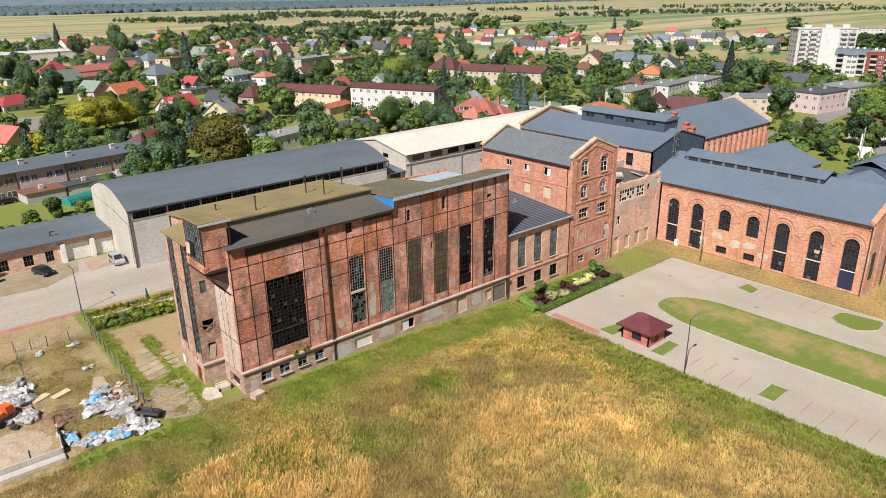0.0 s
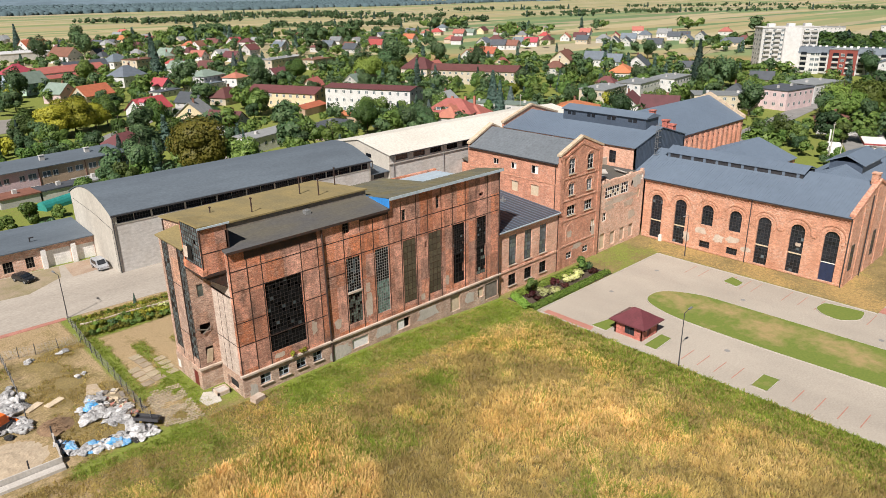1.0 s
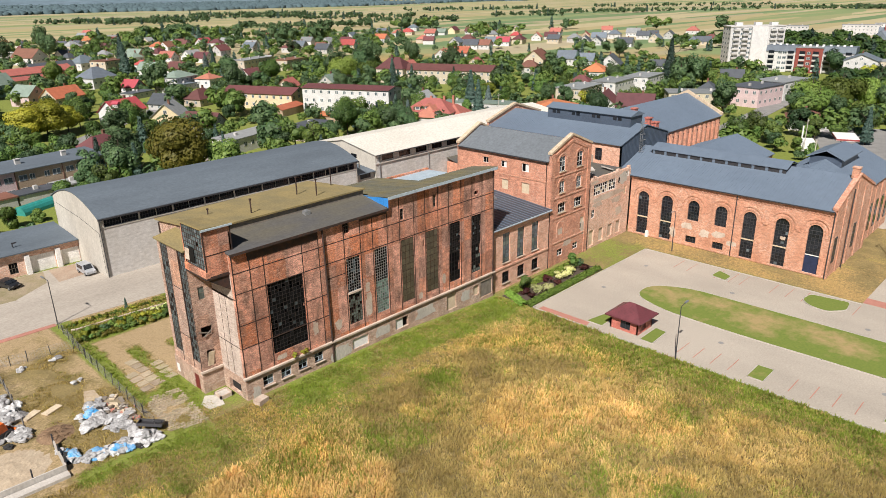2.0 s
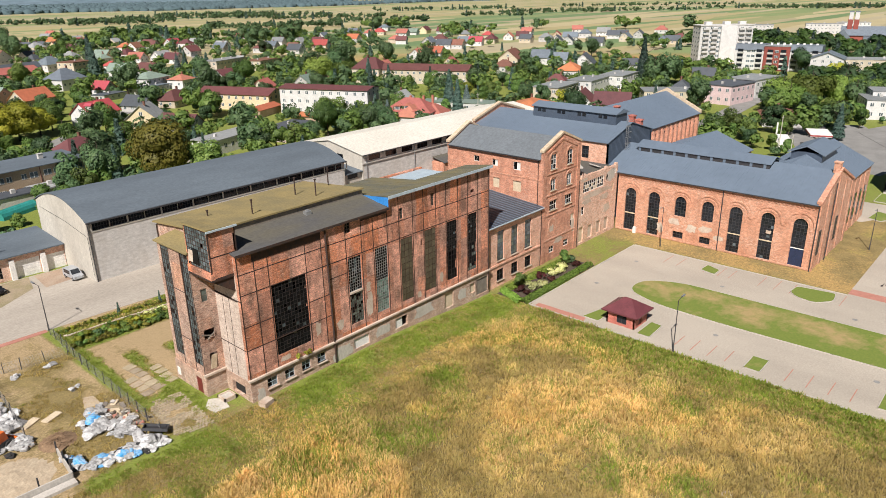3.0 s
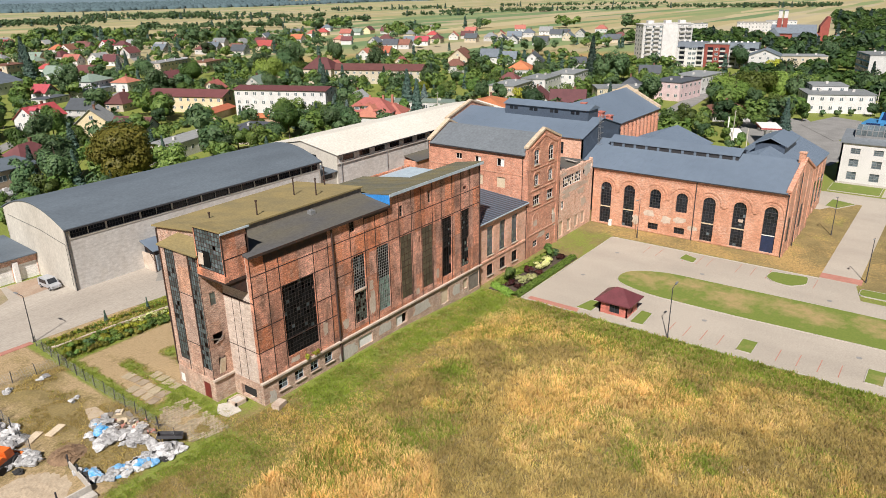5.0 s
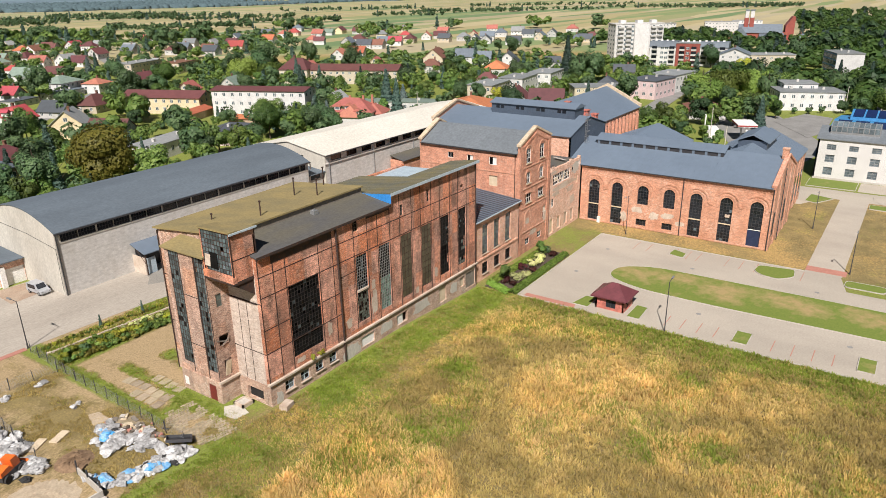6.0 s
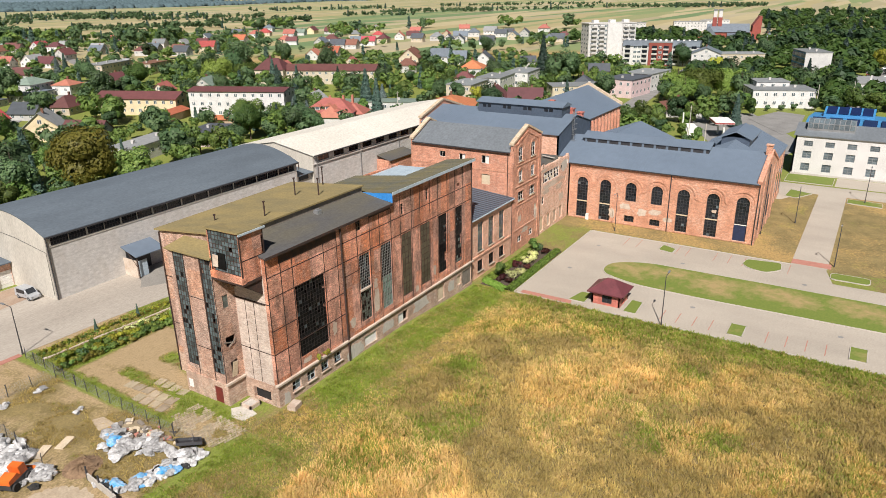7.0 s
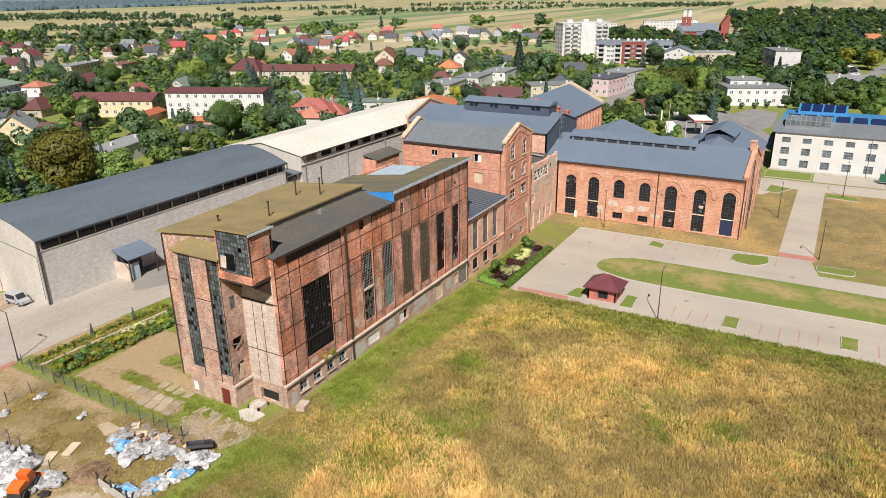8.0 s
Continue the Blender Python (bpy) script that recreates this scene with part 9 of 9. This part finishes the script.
# overgrown bed by the yard road: front hedge, bright clumps and blossom, stones, back tufts
front_y = lambda x: 104.0 - 0.07 * (x - 20.8)
for k in range(40):
    x = 20.9 + k * 0.53
    bush("hedge_bush", x, front_y(x) + rng.uniform(-0.3, 0.3), 0.2, rng.uniform(0.6, 0.85), rng.uniform(0.45, 0.7), 190, 0.14, rng.choice(("leaf", "leaf", "leaf_lime", "leaf_rust")), "low green hedge bush at the bed's front", 5, "overgrown bed")
for k in range(46):
    x = rng.uniform(21.5, 41.5)
    y = front_y(x) + rng.uniform(1.0, 3.2)
    r_ = rng.uniform(0.45, 0.95)
    lush = noise.noise(Vector((x * 0.33, 2.0, 0))) > -0.1
    bush("bush", x, y, 0.2, r_, r_ * rng.uniform(0.6, 0.95), 240, 0.15, rng.choice(("leaf_gold", "leaf_lime")) if lush else rng.choice(("leaf", "leaf_dark", "leaf_lime")), "bright yellow-green overgrown bush in the bed" if lush else "green overgrown bush in the bed", 6, "overgrown bed")
for k in range(34):
    x = rng.choice((29.5, 32.5, 34.5, 36.0, 39.5)) + rng.gauss(0, 0.9)
    bush("flower_clump", x, front_y(x) + rng.uniform(2.2, 4.0), 0.25, 0.35, 0.34, 60, 0.1, "flower", "white flowering clump in the bed", 5, "overgrown bed", "flowers")
for k in range(44):
    x = 21.2 + k * 0.48
    bush("tuft", x, front_y(x) + 6.4 + rng.uniform(-0.35, 0.35), 0.22, rng.uniform(0.3, 0.5), rng.uniform(0.25, 0.45), 70, 0.12, rng.choice(("leaf_gold", "leaf_rust", "leaf_lime")), "dry yellowish tuft along the yard road", 5, "overgrown bed", "plant")
for x, y in ((30.2, 110.3), (36.4, 109.2)):
    tree("cypress", x, y, 0.34, 0.2)
stone = mesh_of("border_stone", obx(B(), pose(0, 0, 0.1), 0.5, 0.3, 0.26), M["plaster"])
bs_ = thing("border_stones", (28, 108.4, 0.2), "row of pale border stones in the bed", "border")
for k in range(34):
    x = 21.6 + k * 0.58
    piece("stone", stone, bs_, pose(x, front_y(x) + 4.7 + rng.uniform(-0.1, 0.1), 0.22, rng.uniform(-6, 6), rng.uniform(-6, 6), rng.uniform(-14, 10)))

for x_ in (36.2, 37.4, 38.0):
    bush("wall_weed", x_, 72.45, 3.36, 0.45, 0.5, 120, 0.1, "leaf_gold", "yellowish weed growing on the belt course", 5, "weeds of the ruin", "weed")

# ---- wire fences ----
def wire_fence(pts, h, step, label):
    t = thing("wire_fence", (pts[0][0], pts[0][1], 0.2), label, "fence")
    pm = mesh_of("post", tube(tube(B(), (0, 0, -0.2), (0, 0, h), 0.05, n=6), (0, 0, h), (0.1, 0, h + 0.25), 0.035, n=5), M["pole"])
    wm = B()
    for (ax, ay), (bx_, by_) in zip(pts, pts[1:]):
        n = max(1, round(math.hypot(bx_ - ax, by_ - ay) / step))
        for k in range(n + 1):
            piece("post", pm, t, pose(ax + (bx_ - ax) * k / n, ay + (by_ - ay) * k / n, 0.2, rng.uniform(-3, 3), rng.uniform(-3, 3), rng.uniform(0, 360)))
        for z in np.linspace(0.35, 0.2 + h, 9):
            tube(wm, (ax, ay, z), (bx_, by_, z), 0.008, n=3)
        for k in range(n * 9):
            f_ = k / (n * 9)
            x, y = ax + (bx_ - ax) * f_, ay + (by_ - ay) * f_
            tube(wm, (x, y, 0.3), (x, y, 0.2 + h), 0.006, n=3)
    part("wire_mesh", wm, M["galv"], t)


wire_fence([(20.4, 111.2), (19.7, 98.5), (19.2, 79.0), (19.0, 75.2)], 1.6, 2.6, "thin wire mesh fence on dark posts")
wire_fence([(9.9, 104.4), (9.6, 97.6), (9.2, 92.5), (8.6, 86.5)], 1.5, 2.6, "sagging wire fence beside the dump")
wire_fence([(10.0, 104.5), (13.9, 103.4), (19.6, 102.8)], 1.5, 2.6, "sagging wire fence beside the road")

# ---- dump of bags and scrap ----
BAGS = []
for k in range(7):
    bm = B()
    bmesh.ops.create_icosphere(bm, subdivisions=3, radius=0.5)
    for v in bm.verts:
        c = v.co.copy()
        d_ = noise.noise(c * 2.2 + Vector((k * 5.1, 0, 0))) * 0.5 - abs(noise.noise(c * 4.0 + Vector((0, k * 3.3, 0)))) * 0.45 + 0.12
        d_ += 0.1 * abs(noise.noise(c * 9.0 + Vector((k, k, 2.0)))) - 0.12 * noise.noise(c * 6.0) - 0.06
        v.co = c * (1 + d_)
        v.co.z *= 0.62
        if v.co.z < -0.22:
            v.co.z = -0.22
    BAGS.append(bm)
bag_white = [mesh_of("rubbish_bag", b.copy(), M["bag_white"]) for b in BAGS]
bag_blue = [mesh_of("rubbish_bag", b.copy(), M["bag_blue"]) for b in BAGS[:3]]
bag_dark = [mesh_of("rubbish_bag", b.copy(), M["tyre"]) for b in BAGS[:2]]
for b in BAGS:
    b.free()


def bags(n, x, y, sx, sy, angle, blue=0.08, dark=0.06, big=1.0):
    for _ in range(n):
        u_, v_ = rng.gauss(0, sx), rng.gauss(0, sy)
        c, s = math.cos(radians(angle)), math.sin(radians(angle))
        px, py = x + u_ * c - v_ * s, y + u_ * s + v_ * c
        r_ = rng.random()
        me = rng.choice(bag_blue) if r_ < blue else rng.choice(bag_dark) if r_ < blue + dark else rng.choice(bag_white)
        sc = rng.uniform(0.45, 1.1) * big
        ob = new("rubbish_bag", me)
        ob.matrix_basis = pose(px, py, 0.22 + 0.18 * sc + (0.35 * rng.random() if abs(u_) < sx and abs(v_) < sy else 0), rng.uniform(-8, 8), rng.uniform(-8, 8), rng.uniform(0, 360)) @ Matrix.Diagonal((sc * rng.uniform(0.8, 1.5), sc, sc * rng.uniform(0.7, 1.1), 1))
        colour = "blue plastic" if me in bag_blue else "black plastic" if me in bag_dark else "white woven"
        tagged(ob, f"crumpled {colour} rubbish bag on bare ground", "rubbish bag", "rubbish bags of the dump")


bags(20, 10.4, 77.0, 0.35, 0.6, 0, 0.5, 0.05, 1.05)
bags(30, 12.4, 75.4, 0.8, 0.4, -8, 0.12, 0.08, 1.15)
bags(34, 14.9, 74.7, 0.9, 0.5, -2, 0.14, 0.12, 1.25)
bags(34, 17.3, 74.4, 0.75, 0.55, 2, 0.0, 0.04, 1.45)
bags(14, 15.7, 85.6, 0.6, 0.5, 20, 0.3, 0.0, 1.0)
bags(34, 15.3, 83.2, 0.75, 1.1, -20, 0.08, 0.02, 1.3)
bags(16, 14.6, 81.6, 0.5, 0.5, -20, 0.0, 0.0, 1.5)
bags(24, 16.5, 79.4, 0.55, 1.1, -10, 0.0, 0.03, 1.2)
bags(80, 6.9, 90.2, 1.0, 2.6, 0, 0.02, 0.05, 1.55)
bags(16, 7.9, 85.6, 0.6, 0.8, 0, 0.0, 0.0, 1.35)
bags(2, 15.9, 92.2, 0.3, 0.3, 0, 0.0, 0.0, 0.8)
bags(1, 17.0, 93.3, 0.1, 0.1, 0, 0.0, 0.0, 0.7)
bags(5, 16.7, 101.3, 0.6, 0.25, 20, 0.0, 0.0, 0.9)
bags(3, 12.4, 101.6, 0.5, 0.3, 0, 0.0, 0.0, 0.8)
solo("concrete_slab", slab(B(), [(15.4, 87.2, 0.32), (17.2, 86.6, 0.33), (17.3, 89.2, 0.33), (16.2, 89.8, 0.32)], 0.14), M["sand"], (16.4, 88, 0.25), "pale broken concrete slab on the dump", "slab")
for x_, y_, a_ in ((12.1, 88.3, 24), (9.9, 88.9, 30)):
    solo("scrap_wood", obx(B(), pose(x_, y_, 0.32, 0, 0, a_), 2.2, 1.0, 0.14), M["board_pale"], (x_, y_, 0.25), "flat tan board lying in the weeds", "board")
for k in range(90):
    x, y = rng.choice(((17.3, 84.4), (17.8, 81.6), (18.2, 80.0), (17.2, 82.8)))
    ob = obx(B(), pose(0, 0, 0.1, rng.uniform(-25, 25), rng.uniform(-25, 25), rng.uniform(0, 360)), rng.uniform(0.25, 0.9), rng.uniform(0.15, 0.5), rng.uniform(0.08, 0.3))
    o2 = new("scrap_board", mesh_of("scrap_board", ob, M[rng.choice(("wood_grey", "wood_grey", "concrete", "bark", "board_pale", "red_paver"))]))
    o2.location = (x + rng.gauss(0, 0.6), y + rng.gauss(0, 1.1), 0.34)
    tagged(o2, "weathered scrap board lying on the dump", "scrap", "scrap of the dump")
tp = thing("steel_tray", (18.6, 75.7, 0.2), "dark dented steel tray tilted on the dump's edge", "tray", yaw=-38, local=True)
tilt = pose(0, 0, 0.75, -14, 10, 0)
part("sheet", obx(B(), tilt, 2.6, 1.5, 0.06), M["frame_dark"], tp)
for s in (-1, 1):
    part("rim", obx(B(), tilt @ pose(0, s * 0.75, 0.14), 2.7, 0.08, 0.34), M["pole"], tp)
    part("rim", obx(B(), tilt @ pose(s * 1.3, 0, 0.14), 0.08, 1.42, 0.34), M["pole"], tp)
    part("prop", tube(B(), (s * 0.9, 0.4 * s, 0.0), (s * 0.9, 0.4 * s, 0.72 - 0.2 * s), 0.07), M["pole"], tp)
bw = thing("block_wall", (11, 73.2, 0.1), "low grey concrete wall round a sand bay", "wall")
part("panel", obx(B(), pose(3.0, 75.0, 0.6, 0, 0, -2), 12.4, 0.16, 1.1), M["concrete"], bw)
part("footing", obx(B(), pose(2.9, 74.3, 0.3, 0, 0, -2), 12.6, 1.0, 0.5), M["concrete"], bw, "broad pale concrete footing")
part("panel", obx(B(), pose(9.5, 77.6, 0.55, 0, 0, 84), 5.6, 0.16, 1.0), M["concrete"], bw)
for x_, y_ in ((9.75, 80.4), (9.35, 75.4), (6.2, 75.4), (9.55, 78.0)):
    part("post", box(x_ - 0.07, x_ + 0.07, y_ - 0.07, y_ + 0.07, 0.1, 1.9), M["pole"], bw)


def heap(name, x, y, r, h, mat, label):
    bm = B()
    bmesh.ops.create_grid(bm, x_segments=26, y_segments=26, size=r)
    for v in bm.verts:
        q = v.co.length / r
        v.co.z = h * max(0, 1 - q * q) ** 1.2 * (1 + 0.35 * noise.noise(v.co * 1.1)) + 0.06 * noise.noise(v.co * 4) - 0.05
    bmesh.ops.translate(bm, vec=(x, y, 0.22), verts=bm.verts)
    solo(name, bm, mat, (x, y, 0.22), label, "heap")


heap("sand_mound", 4.9, 79.2, 4.4, 0.3, M["sand"], "low heap of pale sand")
for k in range(60):
    a_, r_ = rng.uniform(0, 6.28), rng.uniform(0, 1.7)
    x_, y_ = 10.7 + math.cos(a_) * r_, 82.8 + math.sin(a_) * r_
    z_ = 0.3 + 0.5 * max(0, 1 - (r_ / 2.1) ** 2)
    stick = tube(B(), (0, 0, 0), (math.cos(a_ * 3) * rng.uniform(0.6, 1.6), math.sin(a_ * 3) * rng.uniform(0.6, 1.6), rng.uniform(0.0, 0.35)), 0.03, 0.015, 4)
    ob = new("branch", mesh_of("branch", stick, M["brush"]))
    ob.location = (x_, y_, z_)
    tagged(ob, "dry brown branch on the brushwood heap", "branch", "brushwood of the dump")
heap("brush_mound", 10.7, 82.8, 2.1, 0.6, M["brush"], "low heap of brown brushwood and rubble")
heap("gravel_mound", 50.0, 23.4, 1.0, 0.2, M["plaster"], "small heap of pale gravel in the meadow")
heap("earth_mound", 17.4, 84.4, 2.3, 0.3, M["soil"], "low heap of pale rubble")
ex = thing("orange_loader", (5.6, 86.0, 0.25), "compact orange loader parked on the dump", "loader", yaw=25, local=True)
part("chassis", box(-1.5, 1.5, -0.7, 0.7, 0.45, 1.0), M["frame_dark"], ex)
part("hood", ext(B(), [(-1.5, -0.65, 1.0), (-1.5, -0.65, 1.5), (-0.3, -0.65, 1.7), (0.2, -0.65, 1.0)], (0, 1.3, 0)), M["orange_paint"], ex)
part("cab", ext(B(), [(0.2, -0.6, 1.0), (0.0, -0.6, 2.1), (0.9, -0.6, 2.1), (1.2, -0.6, 1.0)], (0, 1.2, 0)), M["orange_paint"], ex)
part("bucket", ext(B(), [(1.7, -0.9, 0.2), (2.5, -0.9, 0.2), (1.9, -0.9, 0.9)], (0, 1.8, 0)), M["orange_paint"], ex)
for x in (-0.95, 0.95):
    for y in (-0.75, 0.75):
        part("wheel", tube(B(), (x, y - 0.15, 0.45), (x, y + 0.15, 0.45), 0.45, n=16), M["tyre"], ex)

# slabs of the old path and mossy setts beside the end wall
def path_slab(x, y, a):
    solo("path_slab", obx(B(), pose(x, y, 0.25, rng.uniform(-1, 1), rng.uniform(-1, 1), a), 1.45 * rng.uniform(0.85, 1.05), 1.3 * rng.uniform(0.85, 1.05), 0.1), M["old_sett"], (x, y, 0.25), "sunken pale concrete path slab in the grass", "slab", "slabs of the old path")


for k in range(6):
    for d_ in (-0.8, 0.75):
        if k < 4 or d_ > 0:
            path_slab(22.9 + d_ + rng.uniform(-0.1, 0.1), 85.0 + 1.5 * k + 0.3 * d_, 8)
for k in range(4):
    path_slab(25.6 + 0.1 * k + rng.uniform(-0.1, 0.1), 85.6 + 1.5 * k, 8)
sett = mesh_of("sett", box(-0.17, 0.17, -0.14, 0.14, 0, 0.05), M["old_sett"])
sp_ = thing("sett_paving", (22, 75, 0.24), "patch of old paving setts sunk in the turf", "paving")
for i in range(12):
    for j in range(26):
        x, y = 19.9 + i * 0.36 + (0.18 if j % 2 else 0) + 0.03 * j, 73.4 + j * 0.36 - 0.06 * i
        if noise.noise(Vector((x * 0.7, y * 0.7, 0))) > -0.25:
            piece("sett", sett, sp_, pose(x, y, 0.235 + rng.uniform(0, 0.02), 0, 0, 14 + rng.uniform(-4, 4)))


# ---- vehicles ----
def car(x, y, z, yaw, paint, label, van=False):
    t = thing("car", (x, y, z), label, "car", "parked cars", yaw=yaw, local=True)
    h = 1.85 if van else 1.45
    prof = [(-2.1, 0.35), (-2.15, 0.8), (-2.05, 1.0 if not van else 1.1), (-1.95, h - 0.1) if van else (-1.5, h - 0.05), (-1.7 if van else -1.0, h), (0.5, h), (1.2, 1.0), (2.05, 0.85), (2.15, 0.5), (2.1, 0.32)]
    bm = ext(B(), [(px, -0.86, pz) for px, pz in prof], (0, 1.72, 0))
    bmesh.ops.bevel(bm, geom=[e for e in bm.edges], offset=0.06, segments=2, affect="EDGES")
    part("body", bm, paint, t)
    part("windscreen", ext(B(), [(1.14, -0.72, 1.06), (1.14, 0.72, 1.06), (0.6, 0.66, h - 0.08), (0.6, -0.66, h - 0.08)], (0.05, 0, 0.03)), M["pane_hall"], t)
    for s in (-1, 1):
        part("side_window", box(-1.5, 0.6, s * 0.87 - 0.012, s * 0.87 + 0.012, 1.02, h - 0.15), M["pane_hall"], t)
        part("headlight", box(2.05, 2.14, s * 0.62 - 0.16, s * 0.62 + 0.16, 0.6, 0.78), M["galv"], t)
        part("mirror", box(0.8, 0.95, s * 0.98 - 0.1, s * 0.98 + 0.1, 0.98, 1.14), paint, t)
        for wx in (-1.35, 1.35):
            w_ = part("wheel", tube(B(), (wx, s * 0.78 - 0.1, 0.33), (wx, s * 0.78 + 0.1, 0.33), 0.33, n=18), M["tyre"], t)
            part("rim", tube(B(), (wx, s * 0.885 - 0.005, 0.33), (wx, s * 0.885 + 0.005, 0.33), 0.2, n=12), M["galv"], w_)


car(31.7, 131.0, 0.27, -86, M["car_silver"], "silver delivery van parked by the warehouse", True)
car(20.0, 134.2, 0.27, -70, M["car_black"], "black hatchback parked by the garages")
car(178.0, 2.5, -1.0, 85, M["car_black"], "dark car parked in front of the white offices", True)
car(118.0, 226.0, -0.8, 30, M["car_white"], "silver car parked on the gravel lane")
car(97.5, 213.5, -0.8, 30, M["car_red"], "red car parked on the gravel lane")
car(24.5, 191, 0.2, 8, M["car_black"], "dark car beside the shacks")
for k in range(7):
    car(420 + k * 7 + rng.uniform(-1, 1), 17 + 8 * (k % 2) + k * 0.4, -0.86, 90, M[rng.choice(("car_white", "car_black", "car_white", "car_red"))], "car parked on the asphalt among trees")
car(262, 98, -0.8, 12, M["car_white"], "white car parked on the town street")
car(255, 97, -0.8, 12, M["car_black"], "dark car parked on the town street")
tr_ = thing("box_trailer", (178.6, 8.0, -1.0), "green tarpaulin box trailer parked by the offices", "trailer", yaw=90, local=True)
part("tarp", box(-1.9, 1.9, -0.95, 0.95, 0.6, 2.3), M["green_paint"], tr_)
part("bed", box(-1.95, 1.95, -1.0, 1.0, 0.42, 0.6), M["galv"], tr_)
part("drawbar", box(1.95, 3.2, -0.06, 0.06, 0.42, 0.52), M["galv"], tr_)
for s in (-1, 1):
    for wx in (-0.45, 0.35):
        part("wheel", tube(B(), (wx, s * 0.95 - 0.1, 0.3), (wx, s * 0.95 + 0.1, 0.3), 0.3, n=16), M["tyre"], tr_)
bn = thing("waste_bin", (12.6, 135.5, 0.27), "green wheeled waste container", "waste bin")
part("tub", box(12.0, 13.2, 135.0, 136.0, 0.4, 1.5), M["green_paint"], bn)
part("lid", box(11.95, 13.25, 134.95, 136.05, 1.5, 1.62), M["green_paint"], bn)

# power poles beyond the works
for x, y, h in ((214, 70, 10), (190, 60, 9), (205, 180, 9), (300, 28, 10), (296, 40, 9)):
    t = thing("power_pole", (x, y, -0.9), "pale concrete power pole with a cross-arm", "power pole", "power poles")
    part("pole", tube(B(), (x, y, -1), (x, y, h), 0.16, 0.1), M["concrete_light"], t)
    part("cross_arm", box(x - 1.0, x + 1.0, y - 0.06, y + 0.06, h - 0.7, h - 0.58), M["concrete_light"], t)
